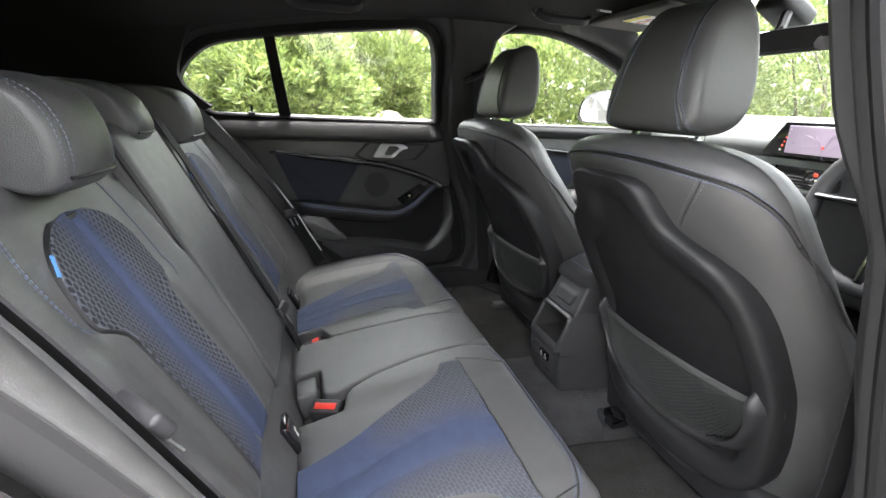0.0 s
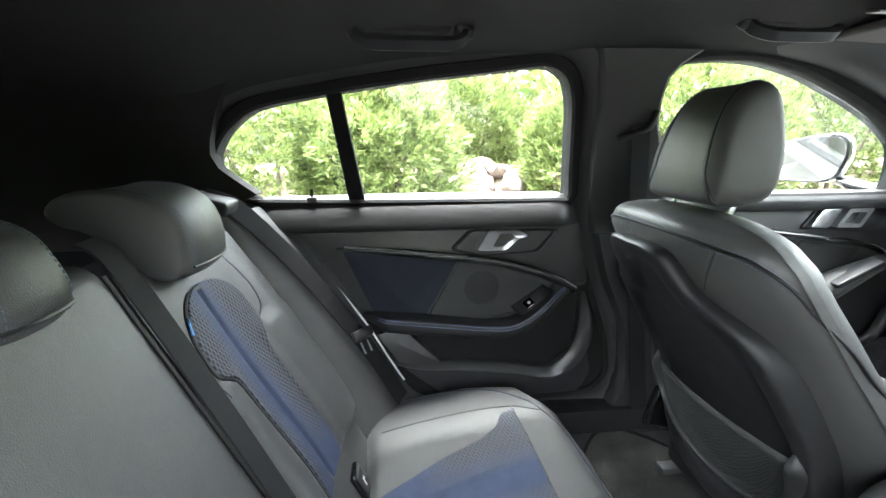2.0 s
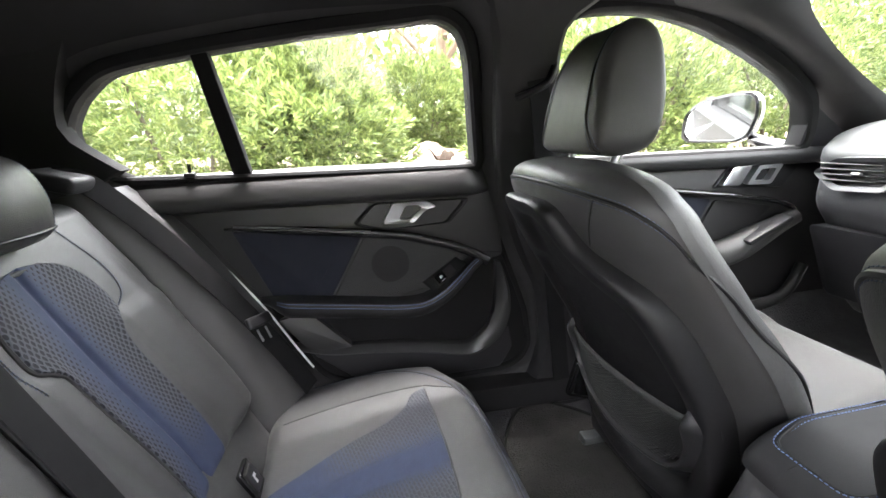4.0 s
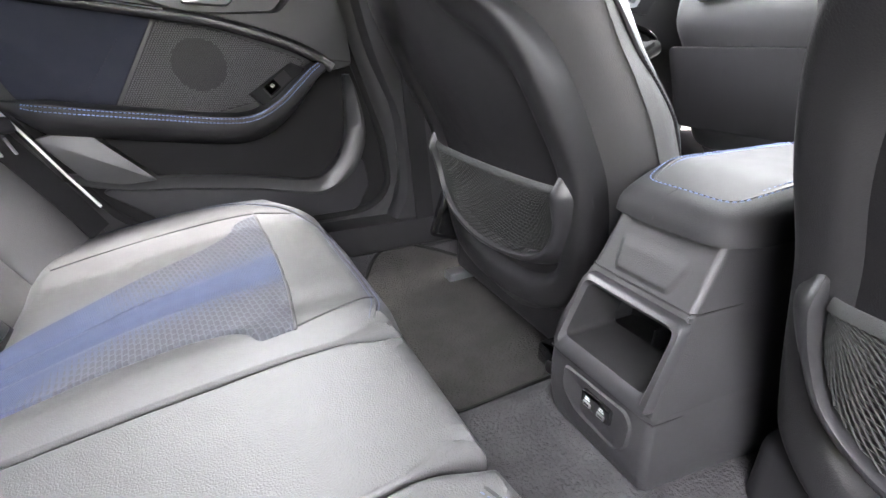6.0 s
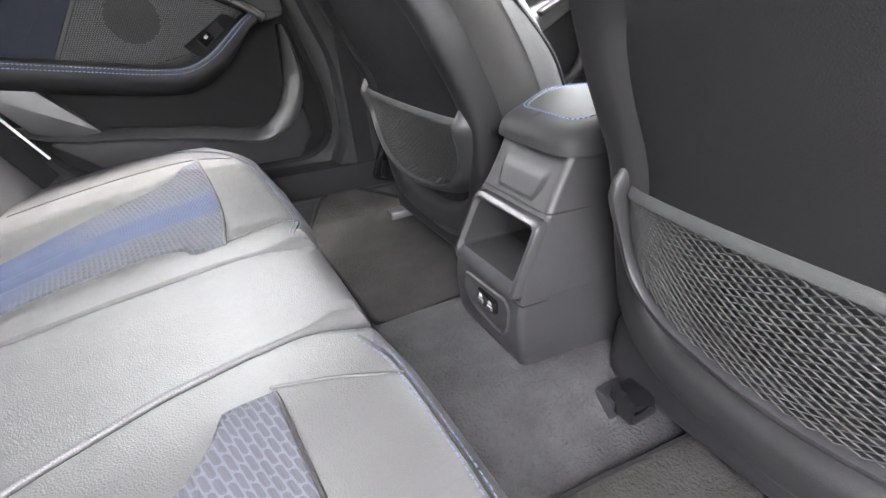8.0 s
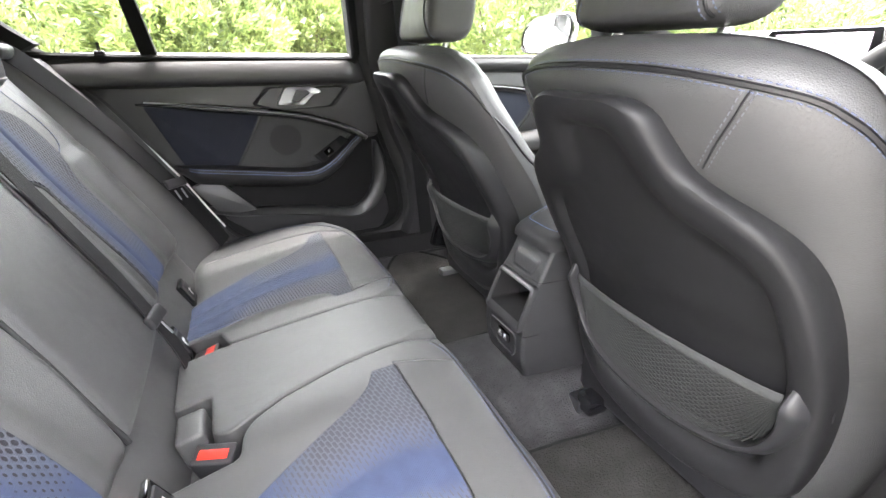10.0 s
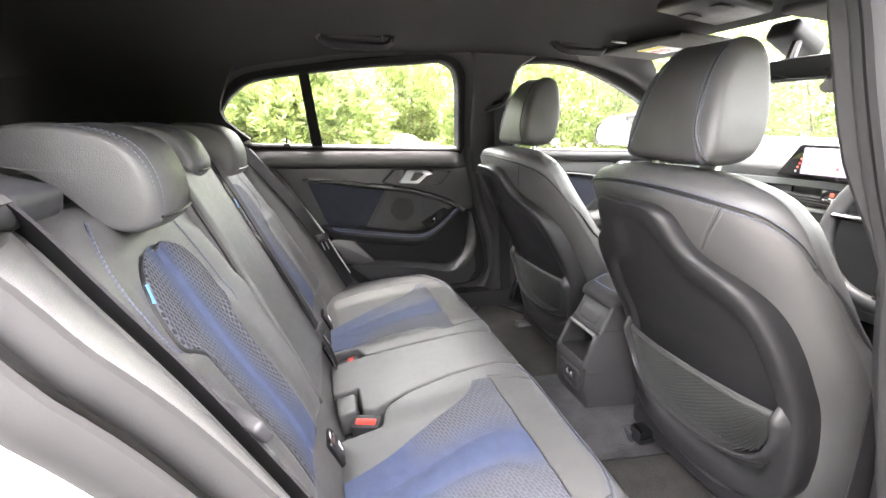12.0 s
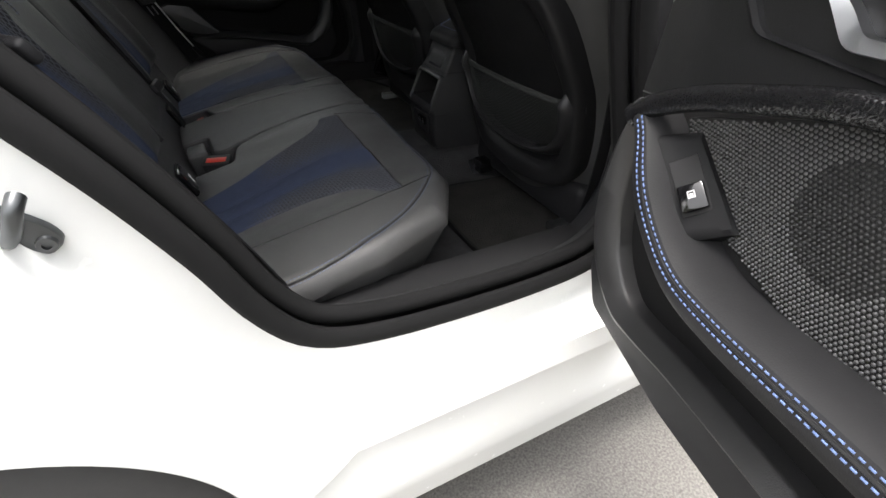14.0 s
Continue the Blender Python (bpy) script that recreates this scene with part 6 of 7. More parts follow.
# ---- dashboard ----
def dashboard():
    d = thing("dashboard", "black dashboard with silver trim, air vents and screen", "dashboard", (0.8, 0, 0.6))
    prof = [(1.12, 1.060), (0.95, 1.062), (0.80, 1.050), (0.70, 1.028), (0.655, 1.000), (0.640, 0.975), (0.650, 0.93), (0.645, 0.875), (0.655, 0.84), (0.70, 0.78), (0.755, 0.66), (0.80, 0.57), (0.88, 0.53), (1.12, 0.53)]

    def f(u, v):
        y = 0.725 - 1.45 * u
        q = PR[min(len(PR) - 1, int(v * (len(PR) - 1) + 0.5))]
        bow = 0.06 * (abs(y) / 0.7) ** 3
        hood = 0.05 * math.exp(-((y + 0.38) / 0.16) ** 4) if q.y > 0.98 and 0.64 < q.x < 0.9 else 0
        end = 0.24 * smooth(0.585, 0.70, abs(y)) * smooth(1.05, 0.85, q.x)
        return V(q.x + bow * (1 if q.x < 0.9 else 0) + end, y, q.y + hood)
    PR = spline([Vector(p) for p in prof], 61)
    part("body", grid(f, 70, 60), DASH, d, "grained dark dashboard moulding")
    # side vent by the passenger
    def vent(yc, w, z0, tilt, x0):
        fr = rounded([(yc + w / 2, z0 + 0.000), (yc + w / 2 - 0.06, z0 + 0.038), (yc - w / 2, z0 + 0.048), (yc - w / 2 + 0.07, z0 - 0.030), (yc + w / 2 - 0.06, z0 - 0.038)], 0.014, 4)
        n = len(fr)
        cy, cz = sum(p[0] for p in fr) / n, sum(p[1] for p in fr) / n
        xx = lambda y: x0 + 0.10 * max(0, (y - yc + w / 2)) 
        A = [V(xx(y) - 0.012, y, z) for y, z in fr]
        A2 = [V(xx(y) + 0.02, cy + (y - cy) * 1.04, cz + (z - cz) * 1.08) for y, z in fr]
        B = [V(xx(y) - 0.006, cy + (y - cy) * 0.86, cz + (z - cz) * 0.74) for y, z in fr]
        C = [V(xx(y) + 0.05, cy + (y - cy) * 0.84, cz + (z - cz) * 0.70) for y, z in fr]
        v = part("air_vent", loft([A2, A, B, C]), DASH, d, "angular air vent with silver surround")
        for k in range(4):
            z = cz - 0.019 + 0.0125 * k
            part("slat", rbox((xx(cy) + 0.012, cy + 0.004 * k, z), (0.03, w * 0.62, 0.003), 0.001, 1, m=pose(0, 0, 0, 0, 12, 6)), PIANO, v)
        part("vent_tab", rbox((xx(cy) - 0.006, cy, cz), (0.012, 0.020, 0.008), 0.003, 2), CHROME, v)
    vent(0.459, 0.250, 0.934, 0, 0.640)
    part("trim_strip", sweep(spline([V(0.628, 0.36, 0.930), V(0.626, 0.15, 0.935), V(0.624, -0.05, 0.940), V(0.63, -0.20, 0.938)], 20), [(-0.009, -0.004), (0.009, -0.004), (0.010, 0.004), (-0.008, 0.005)], (-1, 0, 0.1)), STEEL, d, "brushed silver dashboard strip")
    part("trim_panel", sweep(spline([V(0.634, 0.34, 0.910), V(0.632, 0.15, 0.912), V(0.630, 0.0, 0.915)], 12), [(-0.016, -0.004), (0.016, -0.004), (0.014, 0.004), (-0.014, 0.004)], (-1, 0, 0)), PIANO, d)
    # middle vents and buttons
    cv = part("air_vent", rbox((0.632, -0.06, 0.893), (0.03, 0.22, 0.034), 0.006, 2), DARK, d, "wide centre air vent")
    for k in range(4):
        part("slat", rbox((0.616, -0.06, 0.882 + 0.008 * k), (0.012, 0.205, 0.002), 0.0006, 1), PIANO, cv)
    bt = part("button_bar", rbox((0.622, -0.135, 0.912), (0.02, 0.08, 0.030), 0.003, 2), PIANO, d, "gloss black button bar with lit symbols")
    part("hazard_button", rbox((0.6115, -0.125, 0.917), (0.003, 0.010, 0.009), 0.001, 1), HAZARD, bt)
    part("start_button", loft([[V(0.611 - h, -0.158 + r * math.cos(2 * math.pi * k / 20), 0.914 + r * math.sin(2 * math.pi * k / 20)) for k in range(20)] for r, h in ((0.010, 0), (0.009, 0.003), (0.002, 0.003))]), HAZARD, bt)
    for y in (-0.105, -0.115, -0.128, -0.140):
        part("button_mark", rbox((0.6115, y, 0.903), (0.002, 0.006, 0.003), 0, 1), LABEL_WHITE, bt)
    part("climate_bar", rbox((0.635, -0.09, 0.868), (0.02, 0.24, 0.012), 0.003, 2), CHROME, d)
    # screen
    sc = part("screen_housing", prism(rounded([(0.045, 0.956), (-0.010, 1.046), (-0.225, 1.046), (-0.235, 0.956)], 0.006, 3), lambda y, z: V(0.612, y, z), lambda y, z: V(0.640, y, z), 0.003, 2), PIANO, d, "freestanding gloss black screen showing a pale map")
    part("screen", rbox((0.6105, -0.118, 1.001), (0.002, 0.185, 0.072), 0.001, 1), SCREEN, sc, "lit screen with a pink and grey map")
    rng = random.Random(12)
    for k in range(7):
        y, z = -0.04 - 0.165 * rng.random(), 0.970 + 0.06 * rng.random()
        part("map_line", rbox((0.6090, -0.118 + rng.uniform(-0.05, 0.05), 1.001 + rng.uniform(-0.022, 0.022)), (0.0006, rng.uniform(0.02, 0.07), 0.0007), 0, 1, m=pose(0, 0, 0, rng.uniform(-70, 70), 0, 0)), MAPLINE, sc)
    for k in range(6):
        part("icon", rbox((0.6100, -0.012 - 0.004 * k, 0.972 + 0.011 * k), (0.001, 0.005, 0.005), 0.001, 1), HAZARD if k in (1, 2, 3) else LABEL_WHITE, sc)
    part("map_pin", rbox((0.6085, -0.125, 0.985), (0.0008, 0.006, 0.007), 0.001, 1), HAZARD, sc)
    # instrument hood and glovebox lid
    part("glovebox_lid", prism(rounded([(0.60, 0.60), (0.60, 0.80), (0.10, 0.80), (0.12, 0.60)], 0.02, 4), lambda y, z: V(0.680 + 0.44 * (0.8 - z), y, z), lambda y, z: V(0.74 + 0.44 * (0.8 - z), y, z), 0.006, 2), PLASTIC, d)
    part("glovebox_latch", rbox((0.688, 0.20, 0.775), (0.012, 0.07, 0.022), 0.005, 2), STEEL, d)
    return d


DASH = mat("dash_grain", (0.060, 0.061, 0.064), 0.42, var=0.08, bump=0.35, bump_scale=600)
HAZARD = glow_mat("red_symbol", (0.70, 0.06, 0.03), 0.035)
SCREEN = glow_mat("map_screen", (0.30, 0.25, 0.32), 0.028)
MAPLINE = glow_mat("map_line", (0.26, 0.22, 0.30), 0.03)
dashboard()


def steering_wheel():
    s = thing("steering_wheel", "black leather three-spoke steering wheel", "steering wheel", (0.50, -0.37, 0.88))
    R = Matrix.Translation((0.52, -0.385, 0.880)) @ pose(0, 0, 0, 0, -66, 0)
    part("rim", tube([R @ V(0.182 * math.cos(2 * math.pi * k / 48), 0.182 * math.sin(2 * math.pi * k / 48), 0) for k in range(48)], 0.0165, 12, True, flat=1.15), PLASTIC, s)
    part("hub", loft([[R @ V(r * 1.1 * math.cos(2 * math.pi * k / 28), r * math.sin(2 * math.pi * k / 28), h) for k in range(28)] for r, h in ((0.062, -0.03), (0.066, 0.0), (0.055, 0.022), (0.02, 0.028))]), PLASTIC, s)
    for a, w in ((90, 0.03), (-90, 0.03), (180, 0.022)):
        t = radians(a)
        p = [R @ V(r * math.cos(t), r * math.sin(t), 0.008) for r in (0.05, 0.10, 0.17)]
        part("spoke", tube(p, [w, w * 0.8, w * 0.7], 10, flat=0.4), PIANO, s)
    part("column", tube([R @ V(0, 0, -0.02), R @ V(0, 0, -0.22)], 0.05, 14), PLASTIC, s)


steering_wheel()


# ---- windscreen, pillars, roof fittings ----
def front_shell():
    for side in (1, -1):
        def M(x, y, z):
            return V(x, side * y, z)
        outer = spline([M(0.20, 0.604, 1.324), M(0.343, 0.604, 1.300), M(0.445, 0.610, 1.274), M(0.563, 0.621, 1.228), M(0.70, 0.640, 1.158), M(0.82, 0.659, 1.085), M(0.90, 0.676, 1.022), M(0.96, 0.69, 0.97)], 36)
        inner = spline([M(0.38, 0.500, 1.352), M(0.490, 0.520, 1.326), M(0.540, 0.533, 1.278), M(0.627, 0.549, 1.218), M(0.735, 0.566, 1.159), M(0.861, 0.582, 1.101), M(0.964, 0.592, 1.072), M(1.06, 0.60, 1.045)], 36)
        mid = [a.lerp(b, 0.5) + M(-0.012, -0.016, -0.004) for a, b in zip(outer, inner)]
        q1 = [a.lerp(b, 0.2) + M(-0.008, -0.012, -0.002) for a, b in zip(outer, inner)]
        q3 = [a.lerp(b, 0.85) + M(-0.008, -0.006, -0.004) for a, b in zip(outer, inner)]
        back = [a.lerp(b, 0.5) + M(0.03, 0.05, 0.02) for a, b in zip(outer, inner)]
        rim = [a + M(0.0, 0.075, -0.010) for a in outer]
        part("front_pillar_trim", loft([list(r) for r in zip(outer, q1, mid, q3, inner, back, rim)]), PILLAR, car, "grey grained windscreen pillar trim")
        part("airbag_badge", rbox(M(0.547, 0.553, 1.266), (0.020, 0.004, 0.010), 0.002, 2, m=pose(0, 0, 0, 0, 42, -8 * side)), STEEL, car)
        # middle pillar, upper and lower trim
        up = []
        for k in range(16):
            z = 0.90 + 0.42 * k / 15
            xa = lerp_table([(0.90, -0.118), (1.0, -0.135), (1.1, -0.146), (1.2, -0.150), (1.32, -0.175)], z)
            xb = lerp_table([(0.90, 0.085), (1.0, 0.060), (1.1, 0.020), (1.2, -0.012), (1.26, 0.000), (1.29, 0.025), (1.32, 0.070)], z)
            y = side_y(z) - 0.032 - 0.022 * smooth(0.92, 1.06, z) * smooth(1.31, 1.20, z)
            up.append([M(xa - 0.004, y + 0.04, z), M(xa, y + 0.006, z), M(xa + 0.012, y - 0.006, z), M((xa + xb) / 2, y - 0.014, z), M(xb - 0.012, y - 0.008, z), M(xb, y + 0.004, z), M(xb, y + 0.05, z), M(xa, y + 0.07, z)])
        part("middle_pillar_trim", loft(up), PILLAR, car, "dark middle pillar upper trim")
        lo = []
        for k in range(14):
            z = 0.33 + 0.568 * k / 13
            xa = lerp_table([(0.33, -0.10), (0.42, -0.045), (0.50, -0.012), (0.62, -0.02), (0.80, -0.085), (0.90, -0.112)], z)
            xb = lerp_table([(0.33, 0.20), (0.42, 0.12), (0.55, 0.09), (0.90, 0.085)], z)
            y = side_y(z) - 0.036 - 0.03 * smooth(0.6, 0.35, z)
            lo.append([M(xa - 0.004, y + 0.05, z), M(xa, y + 0.008, z), M(xa + 0.014, y - 0.006, z), M((xa + xb) / 2, y - 0.010, z), M(xb - 0.014, y - 0.006, z), M(xb, y + 0.008, z), M(xb, y + 0.06, z), M(xa, y + 0.07, z)])
        part("middle_pillar_base", loft(lo), PLASTIC, car, "black middle pillar lower trim")
        # sill
        sill = [V(-0.62 + 1.6 * k / 30, side * 0.695, 0.405) for k in range(31)]
        part("sill_trim", sweep(sill, [(-0.035, -0.11), (-0.030, 0.012), (0.0, 0.020), (0.040, 0.012), (0.045, -0.05)], (0, 0, 1)), SILL, car, "black plastic sill cover")
        # front wing and bonnet side, outside
        part("front_wing", grid(lambda u, v: M(0.98 + 0.9 * u, 0.87 - 0.06 * u - 0.08 * v * v, 0.08 + 0.90 * v), 8, 8), PAINT, car)
    def ws(u, v):
        a, b = V(0.555, 0.0, 1.356), V(1.10, 0.0, 1.045)
        half = 0.54 + 0.13 * v
        y = (-1 + 2 * u) * half
        p = a.lerp(b, v)
        bow = 0.07 * (y / 0.6) ** 2
        return V(p.x - bow, y, p.z - 0.012 * (y / 0.6) ** 2 + 0.02 * math.sin(math.pi * v))
    part("windscreen", grid(ws, 30, 20), SCREEN_GLASS, car, "clear windscreen")
    part("bonnet", grid(lambda u, v: V(1.02 + 0.95 * u, -0.74 + 1.48 * v, 1.02 - 0.13 * u - 0.05 * (2 * v - 1) ** 2 - 0.05 * u * u), 14, 14, thick=(0, 0, -0.03)), PAINT, car, "white bonnet")
    part("bulkhead", rbox((1.10, 0, 0.70), (0.04, 1.46, 0.70), 0.01), DARK, car)
    # underside
    part("underbody", rbox((-0.2, 0, 0.13), (2.6, 1.50, 0.05), 0.01), DARK, car)


front_shell()


def grab_handle(xc, side, z, y, length=0.20):
    h = thing("grab_handle", "dark grey folding grab handle on the headliner", "grab handle", (xc, side * y, z), group="roof grab handles")
    h2 = length / 2
    pts = spline([V(xc - h2, side * (y + 0.010), z + 0.008), V(xc - h2 + 0.008, side * (y - 0.008), z - 0.010), V(xc - h2 + 0.030, side * (y - 0.024), z - 0.022), V(xc - h2 * 0.4, side * (y - 0.028), z - 0.024), V(xc + h2 * 0.4, side * (y - 0.028), z - 0.024), V(xc + h2 - 0.030, side * (y - 0.024), z - 0.022), V(xc + h2 - 0.008, side * (y - 0.008), z - 0.010), V(xc + h2, side * (y + 0.010), z + 0.008)], 44)
    sect = [(-0.013, -0.004), (-0.010, -0.008), (0.010, -0.008), (0.013, -0.004), (0.013, 0.003), (0.008, 0.007), (-0.008, 0.007), (-0.013, 0.003)]
    part("grip", sweep(pts, sect, V(0, side * 0.75, 0.65)), PLASTIC, h)
    for s in (-1, 1):
        part("foot", rbox((xc + s * (h2 - 0.004), side * (y + 0.008), z + 0.008), (0.040, 0.034, 0.026), 0.009, 3, m=pose(0, 0, 0, side * 35, s * 12, 0)), PLASTIC, h)
    part("recess", rbox((xc, side * (y + 0.012), z + 0.012), (length * 0.72, 0.030, 0.012), 0.005, 2, m=pose(0, 0, 0, side * 35, 0, 0)), DARK, h)


for side in (1, -1):
    grab_handle(-0.575, side, 1.326, 0.510, 0.21)
    grab_handle(0.180, side, 1.350, 0.492, 0.190)


def sun_visor(y0, label_on):
    v = thing("sun_visor", "grey cloth sun visor folded against the roof", "sun visor", (0.36, y0, 1.33), group="sun visors")
    R = pose(0, 0, 0, 0, 2, 0)
    part("flap", rbox((0.395, y0, 1.334), (0.205, 0.375, 0.018), 0.0085, 4, m=R), VISOR, v)
    if label_on:
        part("warning_label", rbox((0.380, y0 - 0.005, 1.3248), (0.100, 0.108, 0.0012), 0, 1, m=R), LABEL_WHITE, v, "white and yellow warning label")
        part("label_stripe", rbox((0.341, y0 - 0.005, 1.3254), (0.020, 0.108, 0.0012), 0, 1, m=R), mat("label_yellow", (0.70, 0.62, 0.12), 0.5), v)
        for k in range(2):
            part("label_ring", tube([V(0.385 + 0.014 * math.cos(2 * math.pi * i / 20), y0 + 0.026 - 0.042 * k + 0.014 * math.sin(2 * math.pi * i / 20), 1.3238) for i in range(20)], 0.0014, 5, True), mat("label_red", (0.45, 0.06, 0.05), 0.5), v)
    part("pivot", tube([V(0.47, y0 + (0.17 if y0 > 0 else -0.17), 1.338), V(0.475, y0 + (0.20 if y0 > 0 else -0.20), 1.334)], 0.008, 8), VISOR, v)


VISOR = mat("visor_cloth", (0.050, 0.050, 0.050), 0.85, bump=0.3, bump_scale=700)
sun_visor(0.335, True)
sun_visor(-0.335, False)
m = thing("rear_view_mirror", "black frameless interior rear-view mirror", "mirror", (0.46, -0.09, 1.23))
part("housing", rbox((0.455, -0.09, 1.229), (0.028, 0.235, 0.058), 0.013, 4), PLASTIC, m)
part("glass", rbox((0.4395, -0.09, 1.229), (0.002, 0.222, 0.048), 0.0009, 1), MIRROR, m)
part("stem", tube([V(0.465, -0.05, 1.25), V(0.52, -0.02, 1.325)], 0.012, 8), PLASTIC, m)
part("sensor_cover", rbox((0.53, 0.0, 1.315), (0.12, 0.09, 0.05), 0.015, 3, m=pose(0, 0, 0, 0, 26, 0)), PLASTIC, m)
rc = thing("roof_console", "dark overhead console with reading lights", "roof console", (0.25, 0, 1.36))
part("panel", rbox((0.25, 0.0, 1.372), (0.20, 0.17, 0.026), 0.010, 3, m=pose(0, 0, 0, 0, 6, 0)), PLASTIC, rc)
for s in (-1, 1):
    part("reading_light", rbox((0.23, s * 0.05, 1.358), (0.045, 0.035, 0.004), 0.002, 1, m=pose(0, 0, 0, 0, 6, 0)), VISOR, rc)
mic = thing("microphone_cover", "small silver slotted roof microphone cover", "microphone", (0.262, 0.392, 1.36))
MT = pose(0.262, 0.390, 1.350, 14, 2, 0)
for x, y, a, c in ((0, 0.012, 0.040, 0.005), (0, -0.012, 0.040, 0.005), (0.018, 0, 0.005, 0.028), (-0.018, 0, 0.005, 0.028)):
    part("surround", rbox(MT @ V(x, y, 0), (a, c, 0.006), 0.0018, 2, m=pose(0, 0, 0, 14, 2, 0)), STEEL, mic)
part("slotted_plate", rbox(MT @ V(0, 0, 0.001), (0.034, 0.022, 0.003), 0.001, 1, m=pose(0, 0, 0, 14, 2, 0)), VISOR, mic)


# ---- belts, buckles, anchor flaps ----
def ribbon(pts, width, up, thick=0.0014):
    w = width / 2
    return sweep(pts, [(-w, -thick), (w, -thick), (w, thick), (-w, thick)], up)


def tongue(t, p, ang, yaw):
    m = pose(0, 0, 0, 0, ang, yaw)
    part("tongue_grip", rbox(p, (0.026, 0.062, 0.014), 0.005, 3, m=m), PLASTIC, t, "grey plastic belt tongue")
    q = Vector(p) + m @ V(0.028, 0, -0.006)
    for s in (-1, 1):
        part("tongue_blade", rbox(q + m @ V(0.004, s * 0.011, 0), (0.030, 0.0055, 0.0026), 0.001, 1, m=m), STEEL, t)


def outer_belt(side):
    t = thing("seat_belt", "black woven outer seat belt hanging down the seat side", "seat belt", (-0.8, side * 0.65, 0.5), group="rear seat belts")
    rows = [(0.608, 0.975), (0.622, 0.92), (0.634, 0.85), (0.644, 0.78), (0.654, 0.70), (0.664, 0.62), (0.674, 0.54), (0.682, 0.47)]
    a = [V(-1.005, side * 0.590, 1.018), V(-0.965, side * 0.600, 1.004)]
    for y, z in rows:
        p = pad_point(y, z)
        a.append(V(p.x + 0.010, side * p.y, p.z + 0.006))
    a = spline(a, 50)
    part("webbing", ribbon(a, 0.044, V(0.60, -side * 0.62, 0.35)), BELT, t)
    part("guide", rbox((-0.985, side * 0.575, 1.008), (0.085, 0.085, 0.030), 0.010, 3, m=pose(0, 0, 0, 0, 16, 0)), PLASTIC, t, "black plastic belt guide")
    p = pad_point(0.658, 0.662) if side > 0 else pad_point(0.640, 0.795)
    tongue(t, (p.x + 0.020, side * p.y, p.z + 0.010), 58, -side * 40)
    return t


for side in (1, -1):
    outer_belt(side)
t = thing("seat_belt", "black woven centre seat belt running down the backrest", "seat belt", (-0.8, 0.2, 0.5), group="rear seat belts")
a = [back_point(y, z, h) for y, z, h in ((0.150, 1.010, 0.016), (0.150, 0.985, 0.030), (0.147, 0.90, 0.0345), (0.142, 0.80, 0.0350), (0.138, 0.70, 0.0350), (0.131, 0.60, 0.0345), (0.120, 0.54, 0.033), (0.104, 0.48, 0.032), (0.090, 0.44, 0.026))]
part("webbing", ribbon(spline(a, 40), 0.046, BN), BELT, t)
tongue(t, back_point(0.116, 0.535, 0.038), 60, -12)


def buckle(p, yaw, label):
    b = thing("belt_buckle", label, "belt buckle", p, group="rear belt buckles")
    m = pose(0, 0, 0, 0, -22, yaw)
    part("case", rbox(p, (0.052, 0.040, 0.030), 0.005, 3, m=m), PLASTIC, b)
    part("release_button", rbox(Vector(p) + m @ V(0.010, 0, 0.0140), (0.018, 0.028, 0.006), 0.002, 2, m=m), RED, b, "red release button")
    part("strap", rbox(Vector(p) + m @ V(-0.035, 0, -0.004), (0.04, 0.03, 0.014), 0.004, 2, m=m), BELT, b)


b = thing("belt_buckle", "black buckle with red button standing in a seat cut-out", "belt buckle", (-0.630, -0.172, 0.43), group="rear belt buckles")
m = pose(0, 0, 0, 16, -4, -22)
part("case", rbox((-0.630, -0.170, 0.437), (0.060, 0.034, 0.058), 0.004, 3, m=m), PLASTIC, b)
part("release_button", rbox(Vector((-0.630, -0.170, 0.436)) + m @ V(0, -0.001, 0.0282), (0.046, 0.018, 0.004), 0.002, 2, m=m), RED, b, "red release button")
part("strap", tube([V(-0.640, -0.168, 0.416), V(-0.658, -0.166, 0.400), V(-0.670, -0.166, 0.385)], 0.008, 8), BELT, b)
buckle((-0.648, 0.122, 0.436), -8, "black buckle with red button tucked beside the cushion")
st = thing("buckle_stowage", "grey leather-covered buckle block in a seat cut-out", "buckle block", (-0.664, -0.096, 0.40))
part("block", rbox((-0.664, -0.096, 0.432), (0.044, 0.066, 0.060), 0.007, 3, m=pose(0, 0, 0, 0, -12, 0)), LEATHER, st)


def anchor_flap(y):
    f = thing("child_seat_anchor_flap", "black plastic child-seat anchor flap with white symbol", "anchor flap", (-0.70, y, 0.43), group="child seat anchor flaps")
    p = back_point(y, 0.450, 0.012)
    part("frame", rbox(p, (0.012, 0.054, 0.064), 0.004, 3, m=pose(0, 0, 0, 0, -26.5, 0)), PIANO, f)
    part("flap", rbox(p + BN * 0.005, (0.008, 0.038, 0.046), 0.004, 3, m=pose(0, 0, 0, 0, -26.5, 0)), PLASTIC, f)
    q = p + BN * 0.0098
    for dy, dz, w, h in ((0.0, 0.004, 0.011, 0.007), (-0.004, -0.004, 0.006, 0.010)):
        part("symbol", rbox(q + V(-0.5 * dz, dy, dz), (0.0008, w, h), 0, 1, m=pose(0, 0, 0, 0, -26.5, 0)), LABEL_WHITE, f)


for y in (0.410, 0.170, -0.235, -0.475):
    anchor_flap(y)


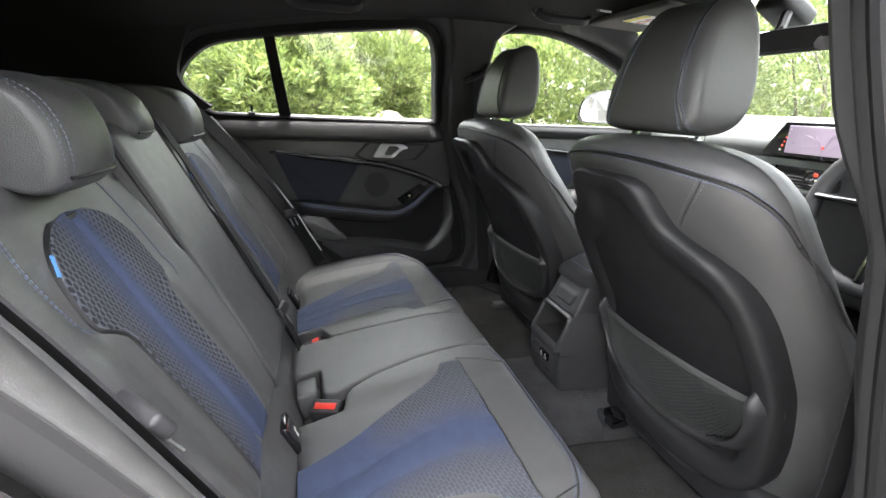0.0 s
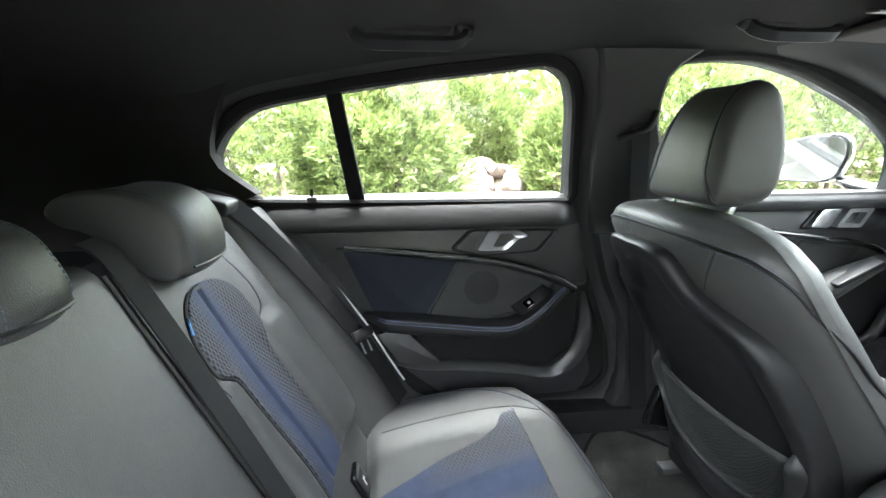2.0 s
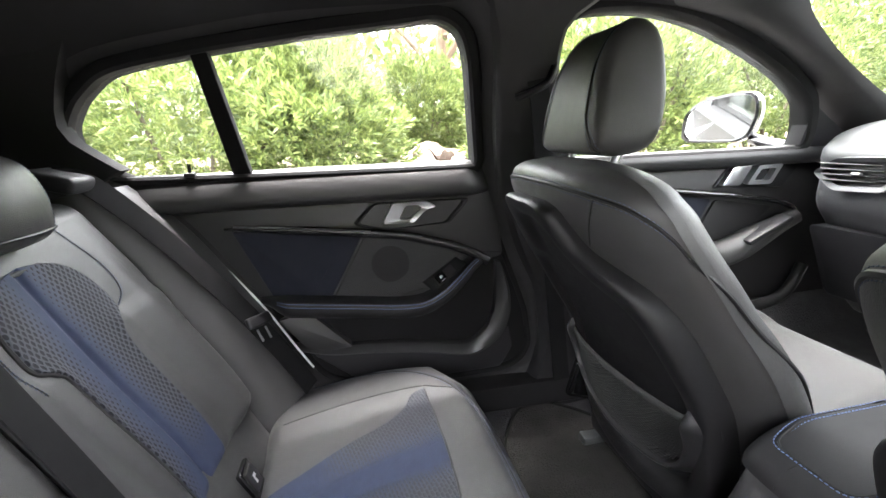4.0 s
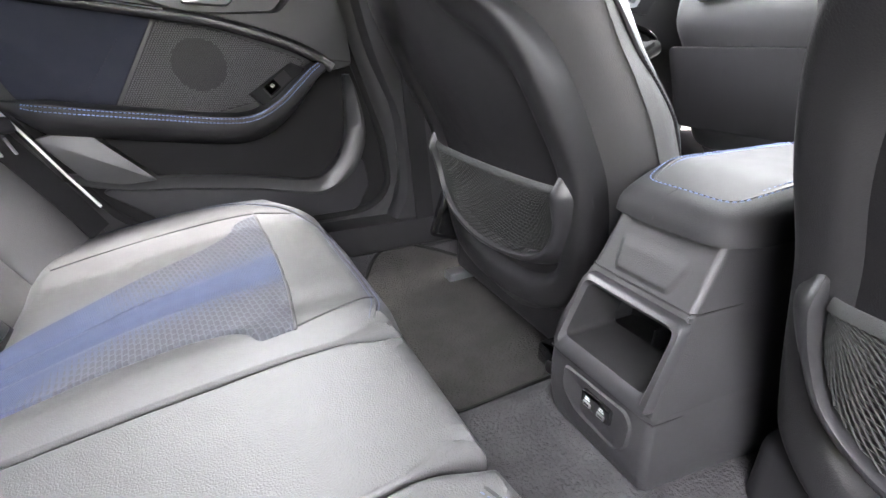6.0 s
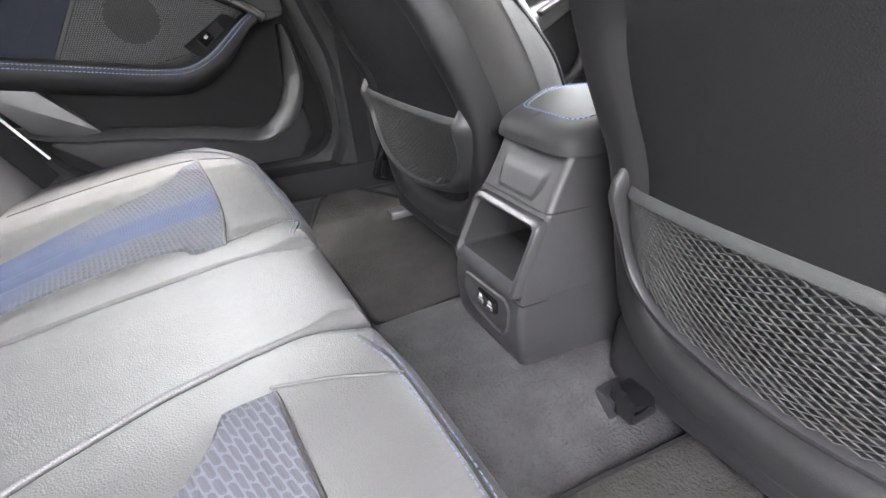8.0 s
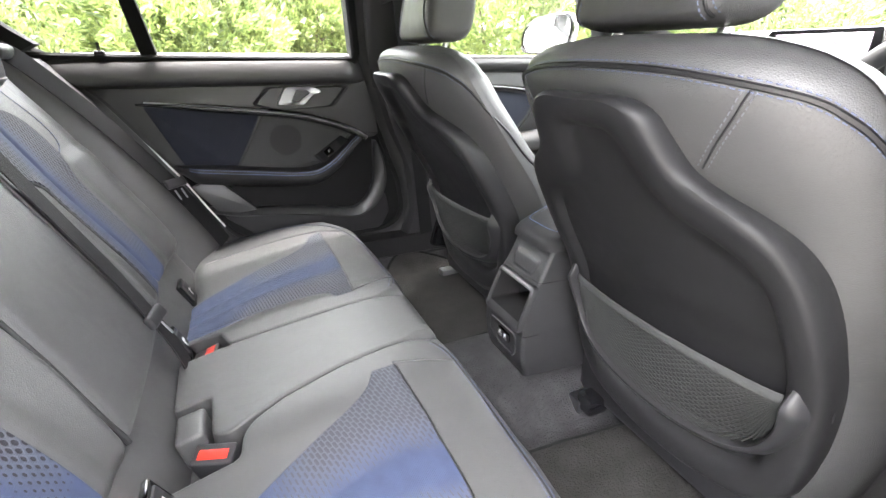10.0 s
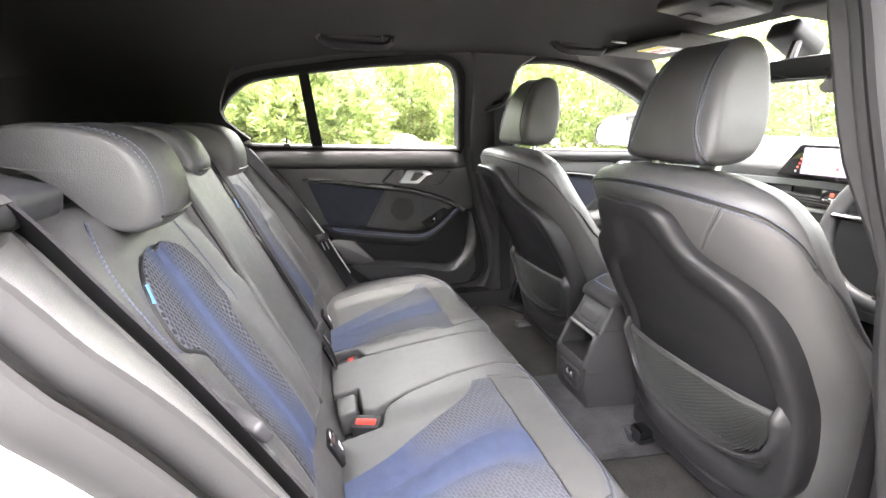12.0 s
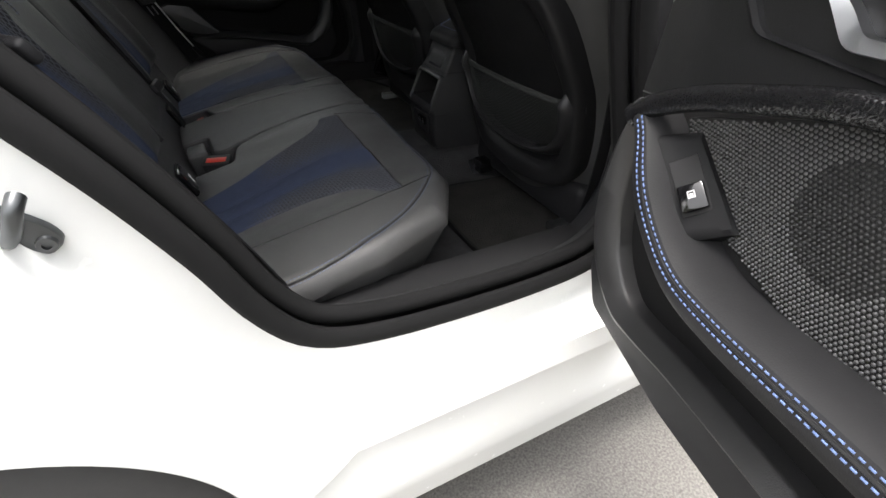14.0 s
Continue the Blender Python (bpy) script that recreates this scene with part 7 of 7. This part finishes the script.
def pillar_belt(side):
    t = thing("seat_belt", "black front seat belt through its pillar guide", "seat belt", (0.0, side * 0.64, 0.9), group="front seat belts")
    part("webbing", ribbon(spline([V(-0.070, side * 0.588, 1.165), V(-0.064, side * 0.590, 1.135), V(-0.048, side * 0.612, 1.06), V(-0.033, side * 0.636, 0.99), V(-0.01, side * 0.668, 0.90), V(0.02, side * 0.670, 0.6), V(0.03, side * 0.65, 0.42)], 30), 0.046, V(0.1, -side, 0)), BELT, t)
    part("guide", tube(spline([V(-0.112, side * 0.600, 1.130), V(-0.085, side * 0.586, 1.140), V(-0.050, side * 0.582, 1.158), V(-0.030, side * 0.594, 1.190)], 14), 0.011, 10, flat=0.7), PLASTIC, t)


for side in (1, -1):
    pillar_belt(side)


# ---- outside: wheel and striker ----
def wheel():
    c = V(-1.02, -0.776, 0.247)
    prof = [(0.225, -0.105), (0.255, -0.112), (0.286, -0.110), (0.303, -0.098), (0.307, -0.06), (0.307, 0.06), (0.303, 0.098), (0.286, 0.110), (0.255, 0.112), (0.225, 0.105)]
    n = 96
    rings = [[c + V(r * math.cos(2 * math.pi * k / n), y, r * math.sin(2 * math.pi * k / n)) for r, y in prof] for k in range(n)]
    w = part("wheel", loft(rings, wrap=True), TYRE, car, "black rear tyre on a grey alloy rim")
    bms = []
    for k in range(72):
        a = 2 * math.pi * k / 72
        for s in (-1, 1):
            bms.append(rbox(c + V(0.3065 * math.cos(a), s * 0.066, 0.3065 * math.sin(a)), (0.006, 0.07, 0.019), 0.0015, 1, m=Matrix.Rotation(-a, 4, "Y")))
    part("tread", join(*bms), TYRE, w)["kind"] = "stuff"
    part("rim", loft([[c + V(r * math.cos(2 * math.pi * k / 60), y, r * math.sin(2 * math.pi * k / 60)) for k in range(60)] for r, y in ((0.226, -0.105), (0.215, -0.10), (0.205, -0.06), (0.06, -0.05), (0.02, -0.055))]), STEEL, w)
    def f(u, v):
        a = radians(-10 + 200 * u)
        return c + V(0.324 * math.cos(a), 0.28 * v - 0.085, 0.324 * math.sin(a))
    part("wheel_arch_liner", grid(f, 30, 6), DARK, car)


wheel()


def striker():
    STRIKER = mat("zinc_plate", (0.11, 0.115, 0.12), 0.42, metal=1.0, var=0.15)
    s = thing("door_striker", "bolted steel door striker on the white jamb", "door striker", (-0.79, -0.785, 0.70))
    p = V(-0.806, -0.778, 0.692)
    pl = rounded([(-0.034, 0.012), (-0.022, 0.026), (-0.002, 0.014), (0.020, -0.008), (0.026, -0.024), (0.010, -0.036), (-0.008, -0.020), (-0.030, -0.002)], 0.008, 4)
    part("plate", prism(pl, lambda a, b: p + V(a, -0.006 , b), lambda a, b: p + V(a, 0.004, b), 0.002, 2), STRIKER, s)
    for a, b in ((-0.020, 0.012), (0.012, -0.022)):
        part("bolt", loft([[p + V(a + r * math.cos(2 * math.pi * k / 12), -0.006 - h, b + r * math.sin(2 * math.pi * k / 12)) for k in range(12)] for r, h in ((0.009, 0), (0.008, 0.004), (0.004, 0.004), (0.004, 0.001), (0.001, 0.001))]), STRIKER, s)
    part("loop", tube(spline([p + V(-0.012, -0.004, -0.012), p + V(-0.006, -0.022, -0.004), p + V(0.004, -0.034, 0.010), p + V(0.012, -0.036, 0.028), p + V(0.016, -0.026, 0.036)], 20), 0.007, 10), STRIKER, s)


striker()


def door_check(side):
    t = thing("door_check_strap", "black door check strap between pillar and door", "door check", (-0.03, side * 0.80, 0.66), group="door check straps")
    part("arm", rbox((-0.035, side * 0.795, 0.662), (0.030, 0.07, 0.018), 0.004, 2, m=pose(0, 0, 0, 0, 0, side * 25)), PLASTIC, t)
    part("bracket", rbox((-0.035, side * 0.762, 0.662), (0.020, 0.014, 0.050), 0.003, 2), PLASTIC, t)


door_check(-1)
